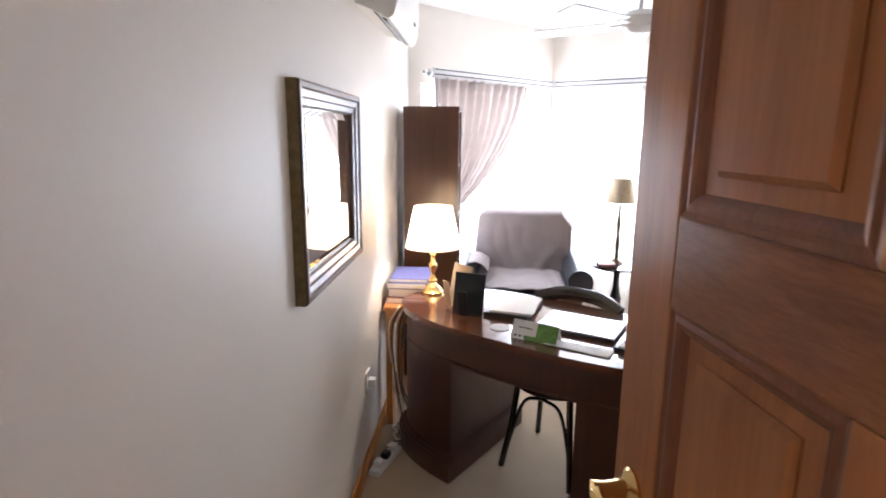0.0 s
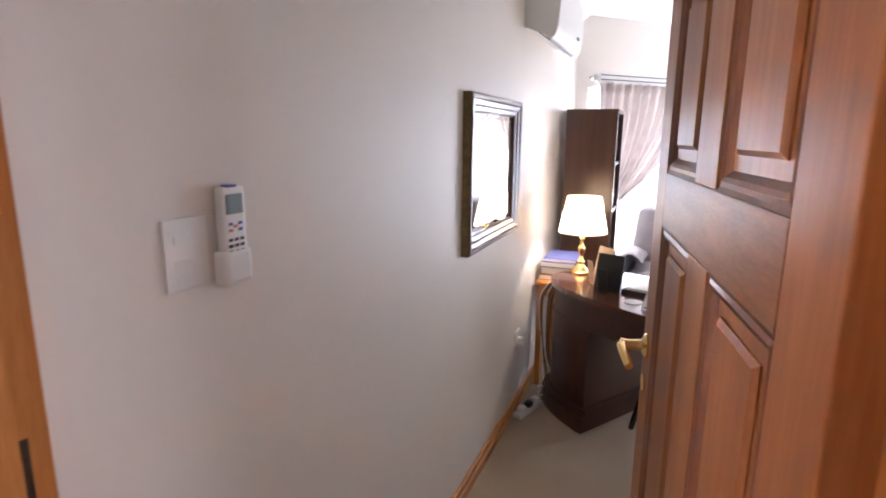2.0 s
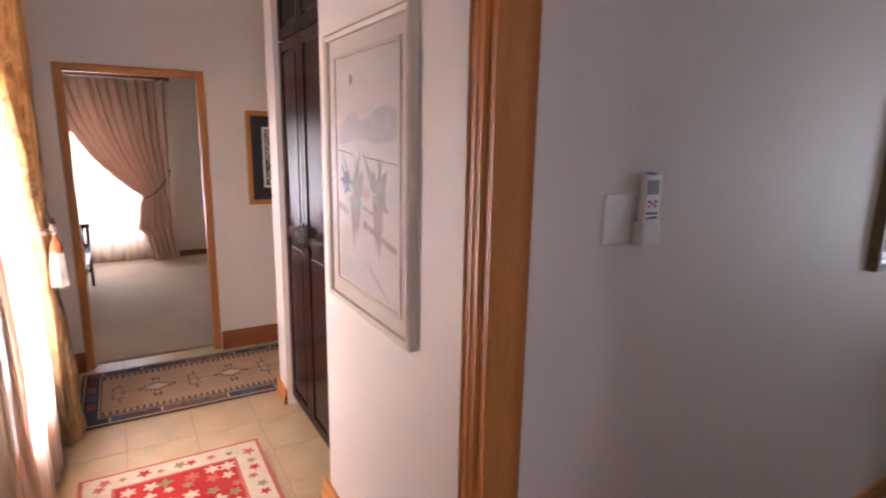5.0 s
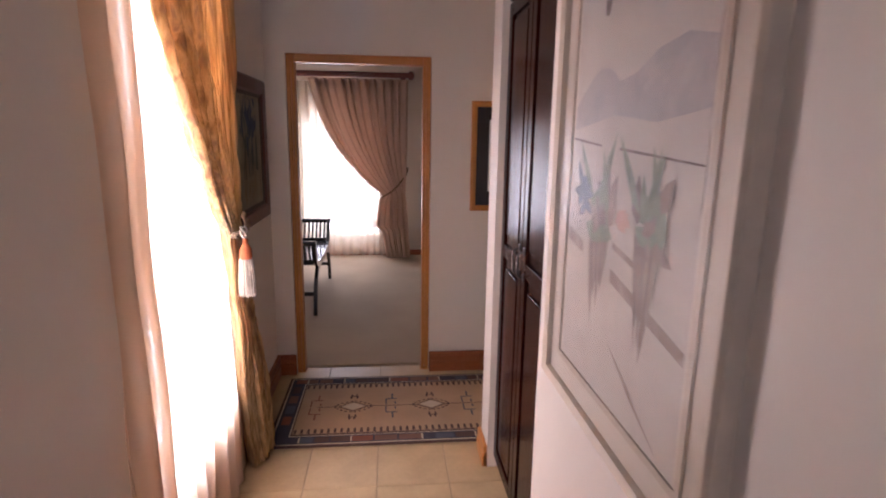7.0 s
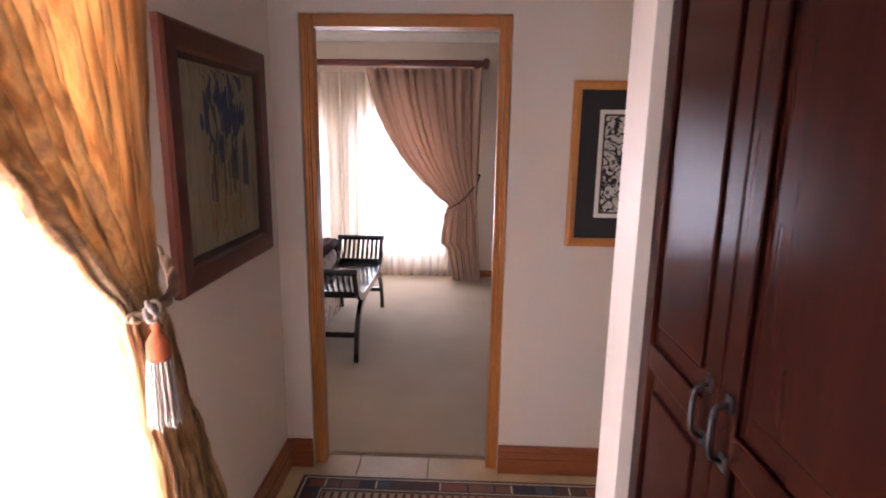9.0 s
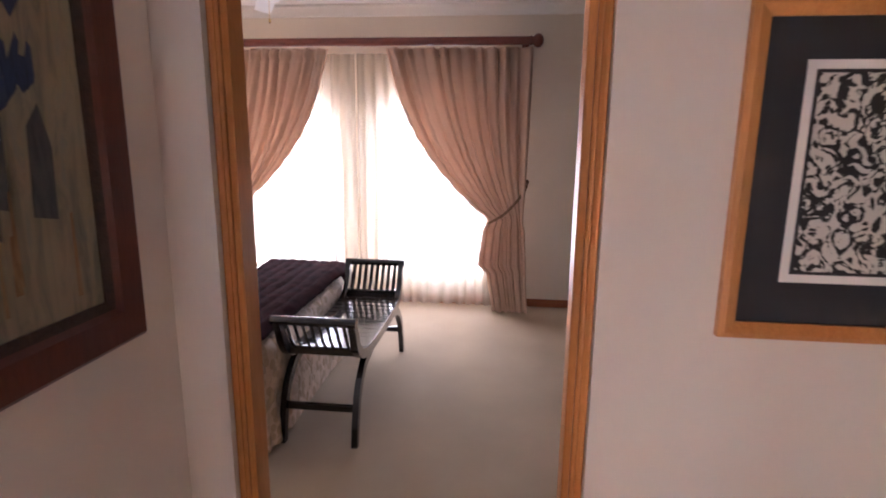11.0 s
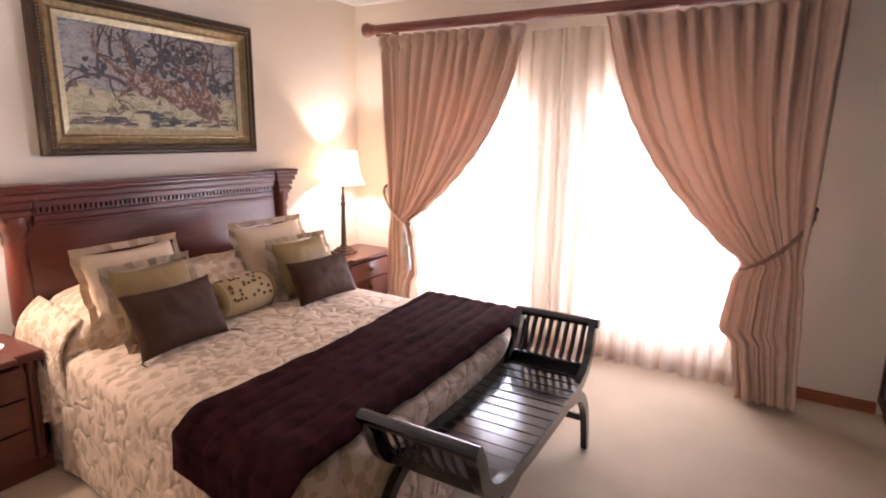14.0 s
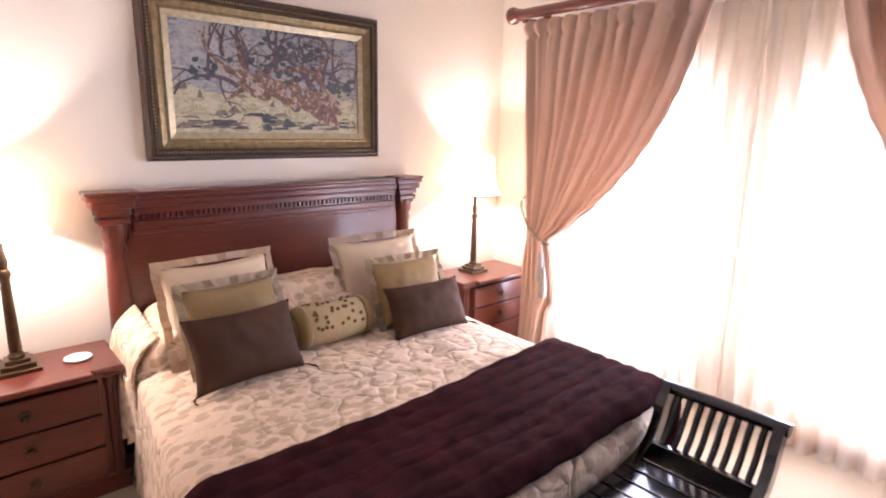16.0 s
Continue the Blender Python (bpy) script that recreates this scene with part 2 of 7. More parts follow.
M["brass"] = plain("polished_brass", (0.78, 0.55, 0.22), 0.2, 1.0, 0.06, 20, 0.02)
M["bronze"] = plain("antique_bronze", (0.10, 0.065, 0.035), 0.35, 0.8, 0.25, 30, 0.05)
M["iron"] = plain("dark_pewter", (0.14, 0.12, 0.10), 0.35, 0.9, 0.2, 30, 0.05)
M["steel"] = plain("brushed_steel", (0.55, 0.54, 0.52), 0.3, 1.0, 0.05, 40, 0.02)
M["white_plastic"] = plain("white_plastic", (0.78, 0.76, 0.72), 0.35, var=0.02, bump=0.0)
M["white_metal"] = plain("white_enamel", (0.80, 0.79, 0.77), 0.35, var=0.03, bump=0.0)
M["groove"] = plain("grey_track_groove", (0.10, 0.10, 0.11), 0.5, var=0.1, bump=0.0)
M["black"] = plain("black_plastic", (0.012, 0.012, 0.013), 0.35, var=0.1, bump=0.03)
# Near-black that stands in for the deep shade inside the open wardrobe bay.
M["bay_dark"] = plain("unlit_bay_black", (0.004, 0.003, 0.003), 0.7, var=0.2, bump=0.05, Specular_IOR_Level=0.05)
M["grey_lcd"] = plain("grey_green_display", (0.20, 0.26, 0.27), 0.2, var=0.03, bump=0.0)
M["blue_key"] = plain("blue_button", (0.08, 0.10, 0.40), 0.4, var=0.05, bump=0.0)
M["red_key"] = plain("pink_button", (0.60, 0.18, 0.14), 0.4, var=0.05, bump=0.0)
M["curtain"] = translucent("dusty_pink_curtain", (0.72, 0.535, 0.415), 0.22, 0.0, 500, 0.12)
M["curtain_grey"] = translucent("silver_taupe_curtain", (0.62, 0.56, 0.53), 0.42, 0.0, 800)
# The ramp puts the crushed folds' highlights and shade into the silk's colour.
M["gold_silk"] = translucent("crushed_gold_brown_silk", (0.56, 0.36, 0.17), 0.5, 0.0, 500, 1.0, 0.0, 0.36,
                             [(0.34, (0.43, 0.28, 0.17)), (0.45, (0.66, 0.45, 0.23)), (0.56, (0.88, 0.68, 0.38)), (0.68, (0.56, 0.39, 0.27))], 30.0)
M["rope"] = cloth("taupe_twisted_cord", (0.26, 0.18, 0.12), 0.2, 40, 600)
M["tassel"] = cloth("silver_thread_tassel", (0.46, 0.42, 0.37), 0.2, 60, 600)
M["tassel_head"] = cloth("rust_tassel_head", (0.30, 0.085, 0.035), 0.15, 60, 600)
M["sheer"] = translucent("white_voile", (0.80, 0.76, 0.70), 0.6, 0.58)
M["sheer_cream"] = translucent("cream_voile", (0.82, 0.72, 0.58), 0.6, 0.52)
M["sheer_peach"] = translucent("peach_voile", (0.80, 0.60, 0.43), 0.55, 0.10)
M["shade"] = translucent("cream_lampshade", (0.80, 0.66, 0.46), 0.55, 0.0, 300)
M["shade_white"] = translucent("ivory_lampshade", (0.85, 0.74, 0.56), 0.62, 0.0, 300)
M["trim_taupe"] = cloth("taupe_shade_trim", (0.30, 0.24, 0.17), 0.1, 60, 600)
M["leafy"] = leafy("leaf_quilt")
M["fur"] = plain("dark_plum_faux_fur", (0.034, 0.0095, 0.0105), 0.9, var=0.6, scale=14, bump=0.9, fine=330, Specular_IOR_Level=0.03)
M["pil_cream"] = cloth("cream_pillow_cotton", (0.60, 0.46, 0.315), 0.06, 5, 600)
M["pil_green"] = cloth("olive_gold_satin", (0.25, 0.165, 0.066), 0.10, 6, 600, 0.42)
M["pil_brown"] = cloth("chocolate_silk", (0.060, 0.028, 0.015), 0.15, 10, 500, 0.75, 0.0)
M["pil_gold"] = cloth("gold_cream_brocade", (0.42, 0.31, 0.16), 0.10, 30, 600)
M["fringe"] = cloth("cream_fringe", (0.48, 0.38, 0.25), 0.2, 80, 500)
M["dot"] = cloth("brown_dot", (0.12, 0.07, 0.02), 0.2, 80, 500)
M["leather"] = plain("dark_navy_leather", (0.018, 0.018, 0.022), 0.38, var=0.25, scale=10, bump=0.25, fine=180)
M["throw_grey"] = cloth("grey_lilac_blanket", (0.25, 0.21, 0.205), 0.12, 6, 300)
M["paper"] = plain("white_paper", (0.80, 0.79, 0.76), 0.7, var=0.02, bump=0.0)
M["card_green"] = plain("green_card", (0.14, 0.30, 0.06), 0.5, var=0.35, scale=60, bump=0.0)
M["book_blue"] = plain("blue_book_cloth", (0.10, 0.11, 0.28), 0.55, var=0.1, scale=20)
M["book_black"] = plain("black_book_cloth", (0.02, 0.018, 0.018), 0.5, var=0.1, scale=20)
M["book_red"] = plain("maroon_book_cloth", (0.16, 0.04, 0.02), 0.5, var=0.1, scale=20)
M["gilt"] = plain("dull_gilt_moulding", (0.20, 0.145, 0.065), 0.42, 0.55, 0.3, 40, 0.3, 150)
M["silver_gilt"] = plain("pale_gilt_slip", (0.40, 0.335, 0.205), 0.4, 0.5, 0.2, 40, 0.2, 150)
M["frame_red"] = wood("red_brown_picture_frame", (0.075, 0.020, 0.012), (0.15, 0.042, 0.024), 2, 0.35, 10, 0.2)
M["dark_frame"] = plain("black_brown_ornate_moulding", (0.040, 0.018, 0.009), 0.5, 0.0, 0.4, 60, 0.6, 150)
M["cream_frame"] = plain("cream_wash_frame", (0.56, 0.47, 0.37), 0.5, var=0.06, scale=20, bump=0.1)
M["mat_board"] = plain("ivory_mount_board", (0.66, 0.59, 0.50), 0.8, var=0.03, scale=8, bump=0.05)
M["black_mat"] = plain("charcoal_mount_board", (0.022, 0.021, 0.024), 0.7, var=0.1, bump=0.05)
M["glass"] = glassy("clear_glass")
M["picture_glass"] = glassy("etched_picture_glass", 0.25, 0.25)
m_, nt_, p_ = material("silvered_mirror")
p_.inputs["Base Color"].default_value, p_.inputs["Metallic"].default_value, p_.inputs["Roughness"].default_value = (0.86, 0.87, 0.86, 1), 1.0, 0.02
M["mirror"] = m_
M["canvas_sky"] = banded("painted_sky", 0, [(0.28, (0.10, 0.085, 0.11)), (0.42, (0.21, 0.21, 0.24)), (0.56, (0.38, 0.37, 0.34)), (0.68, (0.15, 0.125, 0.14))], 20, (1, 1, 1.4))
M["canvas_field"] = banded("painted_field", 0, [(0.28, (0.20, 0.18, 0.10)), (0.42, (0.34, 0.30, 0.18)), (0.58, (0.52, 0.47, 0.32)), (0.72, (0.20, 0.20, 0.17))], 22, (0.7, 1, 1.6))
M["paint_field_dark"] = banded("painted_earth", 0, [(0.3, (0.10, 0.08, 0.06)), (0.6, (0.22, 0.18, 0.13)), (0.8, (0.12, 0.12, 0.15))], 30)
M["paint_deep"] = banded("deep_grey_blue_brushwork", 0, [(0.3, (0.030, 0.034, 0.040)), (0.6, (0.075, 0.080, 0.080)), (0.8, (0.13, 0.12, 0.09))], 18, (3, 1, 0.6))
M["paint_trunk"] = banded("painted_trunk", 0, [(0.3, (0.05, 0.03, 0.03)), (0.42, (0.11, 0.06, 0.045)), (0.54, (0.21, 0.125, 0.085)), (0.62, (0.50, 0.40, 0.33)), (0.70, (0.11, 0.07, 0.08))], 30)
M["paint_branch"] = banded("painted_branches", 0, [(0.3, (0.045, 0.035, 0.05)), (0.6, (0.11, 0.08, 0.085)), (0.8, (0.26, 0.19, 0.16))], 40)
M["paint_grass"] = banded("painted_grass", 0, [(0.3, (0.14, 0.16, 0.07)), (0.5, (0.36, 0.34, 0.18)), (0.65, (0.66, 0.60, 0.42)), (0.8, (0.22, 0.20, 0.24))], 45, (2, 1, 0.6))
M["paint_leaf"] = banded("painted_foliage", 0, [(0.3, (0.025, 0.035, 0.045)), (0.55, (0.06, 0.075, 0.075)), (0.75, (0.16, 0.16, 0.19))], 40)
M["abstract"] = banded("grey_green_upright_brushwork", 0, [(0.25, (0.09, 0.085, 0.070)), (0.42, (0.20, 0.185, 0.13)), (0.55, (0.30, 0.25, 0.16)), (0.68, (0.22, 0.225, 0.17)), (0.8, (0.38, 0.35, 0.27))], 9, (3, 1, 0.5))
M["paint_blue"] = banded("deep_blue_brushwork", 0, [(0.3, (0.012, 0.018, 0.045)), (0.55, (0.025, 0.045, 0.11)), (0.75, (0.10, 0.12, 0.16))], 20, (3, 1, 0.6))
M["paint_ochre"] = banded("ochre_brushwork", 0, [(0.3, (0.16, 0.075, 0.03)), (0.6, (0.30, 0.20, 0.10)), (0.8, (0.10, 0.07, 0.05))], 20, (3, 1, 0.4))
M["wash_pale"] = banded("pale_watercolour_paper", 0, [(0.25, (0.50, 0.45, 0.40)), (0.6, (0.60, 0.55, 0.49)), (0.8, (0.50, 0.47, 0.47))], 4)
M["wash_blue"] = banded("slate_blue_wash", 0, [(0.3, (0.05, 0.065, 0.10)), (0.55, (0.13, 0.16, 0.20)), (0.75, (0.34, 0.35, 0.36))], 16)
M["wash_green"] = banded("grey_green_wash", 0, [(0.3, (0.11, 0.16, 0.11)), (0.55, (0.25, 0.28, 0.20)), (0.75, (0.42, 0.41, 0.34))], 14)
M["wash_dark"] = banded("umber_wash", 0, [(0.3, (0.10, 0.075, 0.070)), (0.55, (0.22, 0.17, 0.15)), (0.75, (0.40, 0.34, 0.30))], 16)
M["wash_hill"] = banded("pale_grey_hills", 0, [(0.3, (0.36, 0.35, 0.36)), (0.7, (0.52, 0.48, 0.45))], 8)
M["wash_umber"] = banded("warm_umber_wash", 0, [(0.3, (0.20, 0.14, 0.11)), (0.55, (0.33, 0.26, 0.21)), (0.75, (0.47, 0.41, 0.36))], 14)
M["wash_pink"] = banded("coral_wash", 0, [(0.3, (0.48, 0.22, 0.16)), (0.7, (0.56, 0.41, 0.34))], 14)
m_, nt_, p_ = material("linocut_print")
n_ = tex(nt_, "ShaderNodeTexNoise", coords(nt_), Scale=26.0, Detail=3, Distortion=2.5)
nt_.links.new(ramp(nt_, n_.outputs[0], [(0.485, (0.015, 0.015, 0.015)), (0.505, (0.62, 0.60, 0.55))]), p_.inputs["Base Color"])
p_.inputs["Roughness"].default_value = 0.7
M["lino"] = m_
M["tile"] = plain("honey_stone_tile", (0.48, 0.35, 0.19), 0.42, var=0.14, scale=5, bump=0.08, fine=40)
M["grout"] = plain("sandy_grout", (0.36, 0.28, 0.17), 0.9, var=0.1)
M["rug_red"] = cloth("red_rug_pile", (0.42, 0.030, 0.022), 0.15, 12, 300)
M["rug_cream"] = cloth("cream_rug_pile", (0.60, 0.50, 0.36), 0.12, 12, 300)
M["rug_pinkred"] = cloth("rose_rug_pile", (0.46, 0.13, 0.09), 0.12, 12, 300)
M["rug_olive"] = cloth("olive_rug_pile", (0.26, 0.22, 0.10), 0.12, 12, 300)
M["kil_sand"] = cloth("sand_kilim_wool", (0.41, 0.27, 0.155), 0.12, 6, 250)
M["kil_dark"] = cloth("dark_brown_kilim_wool", (0.085, 0.048, 0.040), 0.2, 10, 250)
M["kil_navy"] = cloth("navy_kilim_wool", (0.050, 0.044, 0.058), 0.2, 10, 250)
M["kil_rust"] = cloth("rust_kilim_wool", (0.21, 0.075, 0.045), 0.2, 10, 250)
M["kil_brown"] = cloth("brown_kilim_wool", (0.17, 0.09, 0.06), 0.2, 10, 250)
M["kil_slate"] = cloth("slate_kilim_wool", (0.075, 0.085, 0.105), 0.2, 10, 250)
M["kil_cream"] = cloth("cream_kilim_wool", (0.52, 0.42, 0.29), 0.1, 10, 250)
M["ground"] = plain("pale_garden_paving", (0.42, 0.40, 0.34), 0.9, var=0.2, scale=0.8, bump=0.3)


# ---- building blocks ----
def thing(name, at, label, category, group="", kind=""):
    e = new(name)
    e.empty_display_size = 0.1
    e.location = at
    return tagged(e, label, category, group, kind)


def part(name, bm, mat, parent=None, label="", smooth=False, kind=""):
    """Links a bmesh, made in world places, as one mesh under a thing or a part."""
    bmesh.ops.recalc_face_normals(bm, faces=bm.faces[:])
    me = bpy.data.meshes.new(name)
    if smooth:
        for f in bm.faces:
            f.smooth = True
    bm.to_mesh(me)
    bm.free()
    me.materials.append(M[mat])
    if smooth == "edges":
        me.set_sharp_from_angle(angle=radians(40))
    ob = new(name, me)
    if parent:
        ob.parent = parent
        if parent.type == "EMPTY":
            ob.matrix_parent_inverse = parent.matrix_basis.inverted()
    return tagged(ob, label, kind=kind)


def box(x0, x1, y0, y1, z0, z1, bevel=0.0, bm=None, m=None, seg=2):
    b = bmesh.new()
    bmesh.ops.create_cube(b, size=1)
    for v in b.verts:
        v.co = Vector(((x0 + x1) / 2 + v.co.x * (x1 - x0), (y0 + y1) / 2 + v.co.y * (y1 - y0), (z0 + z1) / 2 + v.co.z * (z1 - z0)))
    if bevel:
        bmesh.ops.bevel(b, geom=b.edges[:], offset=bevel, segments=seg, affect="EDGES", profile=0.6)
    if m:
        b.transform(m)
    return join(bm, b)


def join(bm, b):
    if bm is None:
        return b
    me = bpy.data.meshes.new("tmp")
    b.to_mesh(me)
    b.free()
    bm.from_mesh(me)
    bpy.data.meshes.remove(me)
    return bm


def lathe(at, profile, seg=28, bm=None, square=False):
    """Turned shape: (radius, height) from the bottom up."""
    b = bm or bmesh.new()
    rings = []
    if square:
        seg = 4
    for r, z in profile:
        rings.append([b.verts.new((at[0] + r * math.cos(a), at[1] + r * math.sin(a), at[2] + z)) for a in [math.tau * (i + (0.5 if square else 0)) / seg for i in range(seg)]])
    for a, c in zip(rings, rings[1:]):
        for i in range(seg):
            b.faces.new((a[i], a[(i + 1) % seg], c[(i + 1) % seg], c[i]))
    if profile[0][0] > 0.0005:
        b.faces.new(rings[0][::-1])
    if profile[-1][0] > 0.0005:
        b.faces.new(rings[-1])
    return b


def tube(pts, r, seg=8, bm=None, r1=None, flat=1.0):
    """A round bar along a line of points, tapering from r to r1."""
    b = bm or bmesh.new()
    pts = [Vector(p) for p in pts]
    up = Vector((0.13, 0.21, 0.97))
    rings = []
    for i, p in enumerate(pts):
        d = (pts[min(i + 1, len(pts) - 1)] - pts[max(i - 1, 0)]).normalized()
        s = d.cross(up)
        s = s.normalized() if s.length > 0.05 else d.cross(Vector((1, 0, 0))).normalized()
        n = s.cross(d)
        rad = r + ((r if r1 is None else r1) - r) * i / max(1, len(pts) - 1)
        rings.append([b.verts.new(p + s * rad * math.cos(math.tau * k / seg) + n * rad * flat * math.sin(math.tau * k / seg)) for k in range(seg)])
    for a, c in zip(rings, rings[1:]):
        for i in range(seg):
            b.faces.new((a[i], a[(i + 1) % seg], c[(i + 1) % seg], c[i]))
    b.faces.new(rings[0][::-1])
    b.faces.new(rings[-1])
    return b


def smooth_line(pts, n=8):
    """Catmull-Rom through the points."""
    P = [Vector(p) for p in pts]
    P = [2 * P[0] - P[1], *P, 2 * P[-1] - P[-2]]
    out = []
    for i in range(1, len(P) - 2):
        a, b, c, d = P[i - 1:i + 3]
        for k in range(n):
            t = k / n
            out.append(0.5 * (2 * b + (c - a) * t + (2 * a - 5 * b + 4 * c - d) * t * t + (3 * b - a - 3 * c + d) * t ** 3))
    return out + [P[-2]]


def prism(poly, frame_m, depth, bm=None, bevel=0.0):
    """A flat outline (u, v) raised by depth along the third axis of frame_m."""
    b = bmesh.new()
    lo = [b.verts.new((u, v, 0)) for u, v in poly]
    hi = [b.verts.new((u, v, depth)) for u, v in poly]
    b.faces.new(lo[::-1])
    b.faces.new(hi)
    for i in range(len(poly)):
        j = (i + 1) % len(poly)
        b.faces.new((lo[i], lo[j], hi[j], hi[i]))
    if bevel:
        bmesh.ops.bevel(b, geom=[e for e in b.edges if abs(e.verts[0].co.z - e.verts[1].co.z) < 1e-6], offset=bevel, segments=2, affect="EDGES")
    b.transform(frame_m)
    return join(bm, b)


def axes(o, u, v):
    """A frame at o with its first two axes along u and v."""
    u, v = Vector(u).normalized(), Vector(v).normalized()
    w = u.cross(v)
    return Matrix(((u.x, v.x, w.x, o[0]), (u.y, v.y, w.y, o[1]), (u.z, v.z, w.z, o[2]), (0, 0, 0, 1)))


def sheet(f, nu, nv, thick=0.0, closed=False):
    """A surface f(u, v), u and v from 0 to 1."""
    b = bmesh.new()
    g = [[b.verts.new(f(i / nu, j / nv)) for j in range(nv + 1)] for i in range(nu + (0 if closed else 1))]
    n = len(g)
    for i in range(nu if closed else nu):
        k = (i + 1) % n
        for j in range(nv):
            b.faces.new((g[i][j], g[k][j], g[k][j + 1], g[i][j + 1]))
    if thick:
        bmesh.ops.recalc_face_normals(b, faces=b.faces[:])
        bmesh.ops.solidify(b, geom=b.faces[:], thickness=thick)
    return b


def lump(p, s, k=0):
    return noise.noise(Vector(p) * s + Vector((k * 7.3, k * 3.1, k * 5.7)))


def frame_bars(m, w, h, section, mat, parent, name="frame_bar", label=""):
    """Four mitred bars of a picture frame, in the plane of m (u right, v up, third axis out). section: (inset, rise) from outside in."""
    for k in range(4):
        b = bmesh.new()
        rows = []
        for inset, rise in section:
            c = [(inset, inset), (w - inset, inset), (w - inset, h - inset), (inset, h - inset)]
            a, d = c[k], c[(k + 1) % 4]
            rows.append([b.verts.new((*a, rise)), b.verts.new((*d, rise))])
        for r, s in zip(rows, rows[1:] + rows[:1]):
            b.faces.new((r[0], r[1], s[1], s[0]))
        b.faces.new([r[0] for r in rows])
        b.faces.new([r[1] for r in rows][::-1])
        b.transform(m)
        part(name, b, mat, parent, label)


# ---- structure ----
def wall(name, mat, *boxes):
    b = bmesh.new()
    for q in boxes:
        box(*q, bm=b)
    return tagged(part(name, b, mat), "smooth painted plaster wall", "wall", kind="structure")


def setting(name, b, mat, label, category, smooth=False):
    return tagged(part(name, b, mat, smooth=smooth), label, category, kind="structure")


H = 2.62
XB0, XB1, YS, YW = -7.55, -3.955, -3.58, 0.16
setting("ground", box(-400, 400, -400, 400, -0.5, -0.25), "ground", "pale paved garden ground outside", "ground")
setting("floor_bedroom", box(XB0 - 0.2, -3.93, YS - 0.2, 1.0, -0.2, 0.0), "carpet", "beige loop-pile carpet", "floor")
setting("floor_study", box(-0.6, 2.6, -0.06, 6.4, -0.2, 0.0), "carpet", "beige loop-pile carpet", "floor")
passage_floor = setting("floor_passage", box(-3.93, 2.4, -1.6, 1.0, -0.2, -0.004), "grout", "honey-coloured stone tile floor", "floor")
setting("ceiling_bedroom", box(XB0 - 0.2, XB1, YS - 0.2, 1.0, H, H + 0.1), "ceiling", "white painted ceiling", "ceiling")
setting("ceiling_passage", box(XB1, 2.4, -1.6, 0.9, H + 0.003, H + 0.1), "ceiling", "white painted ceiling", "ceiling")
setting("ceiling_study", box(-0.6, 2.6, 0.005, 6.4, H, H + 0.1), "ceiling", "white painted ceiling", "ceiling")

# bedroom: west wall with two arched window openings
WIN = [(-1.587, -0.62), (-2.955, -1.988)]
SILL, SPRING, RISE = 0.27, 1.50, 0.42


def arch(y, y0, y1):
    k = (2 * (y - y0) / (y1 - y0)) - 1
    return SPRING + RISE * math.sqrt(max(0.0, 1 - k * k))


b = bmesh.new()
cuts = [YS - 0.2, WIN[1][0], WIN[1][1], WIN[0][0], WIN[0][1], 1.0]
for a, c in ((cuts[0], cuts[1]), (cuts[2], cuts[3]), (cuts[4], cuts[5])):
    box(XB0 - 0.2, XB0, a, c, -0.2, H, bm=b)
for y0, y1 in WIN:
    box(XB0 - 0.2, XB0, y0, y1, -0.2, SILL, bm=b)
    n = 24
    for i in range(n):
        a, c = y0 + (y1 - y0) * i / n, y0 + (y1 - y0) * (i + 1) / n
        prism([(a, arch(a, y0, y1)), (c, arch(c, y0, y1)), (c, H), (a, H)], axes((XB0 - 0.2, 0, 0), (0, 1, 0), (0, 0, 1)), 0.2, b)
tagged(part("wall_west_bedroom", b, "plaster_bed"), "warm cream plaster wall with two arched windows", "wall", kind="structure")
wall("wall_south_bedroom", "plaster_bed", (XB0, XB1, YS - 0.2, YS, -0.2, H))
wall("wall_north_bedroom", "plaster_bed", (XB0, XB1, 0.78, 1.0, -0.2, H))
XD0, XD1, YD0, YD1, ZD = -3.955, -3.83, -1.142, -0.257, 2.057
wall("wall_east_bedroom", "plaster", (XD0, XD1, YS - 0.2, YD0, -0.2, H), (XD0, XD1, YD1, 1.0, -0.2, H), (XD0, XD1, YD0, YD1, ZD, H))

# passage walls
YN, YSP = -0.13, -1.265
wall("wall_north_passage", "plaster", (-1.665, -0.590, YN, 0.005, -0.2, H), (0.562, 2.4, YN, 0.005, -0.2, H), (-0.590, 0.562, YN, 0.005, 2.08, H))
wall("wall_nib_west", "plaster", (-2.86, -2.69, -0.055, 0.62, -0.2, H))
wall("wall_niche_east", "plaster", (-1.67, -1.60, 0.005, 0.62, -0.2, H))
wall("wall_niche_back", "plaster", (-2.69, -1.67, 0.58, 0.70, -0.2, H))
wall("wall_north_lobby", "plaster", (XD1, -2.69, 0.70, 0.9, -0.2, H))
WX0, WX1, WZ0, WZ1 = -2.66, -1.98, 0.42, 2.2
wall("wall_south_passage", "plaster", (XD1, WX0, YSP - 0.22, YSP, -0.2, H), (WX1, 2.4, YSP - 0.22, YSP, -0.2, H), (WX0, WX1, YSP - 0.22, YSP, WZ1, H), (WX0, WX1, YSP - 0.22, YSP, -0.2, WZ0))
EY0, EY1, EZ0, EZ1 = -1.15, -0.35, 0.9, 2.1
wall("wall_east_passage", "plaster", (2.2, 2.4, YSP, EY0, -0.2, H), (2.2, 2.4, EY1, YN, -0.2, H), (2.2, 2.4, EY0, EY1, -0.2, EZ0), (2.2, 2.4, EY0, EY1, EZ1, H))

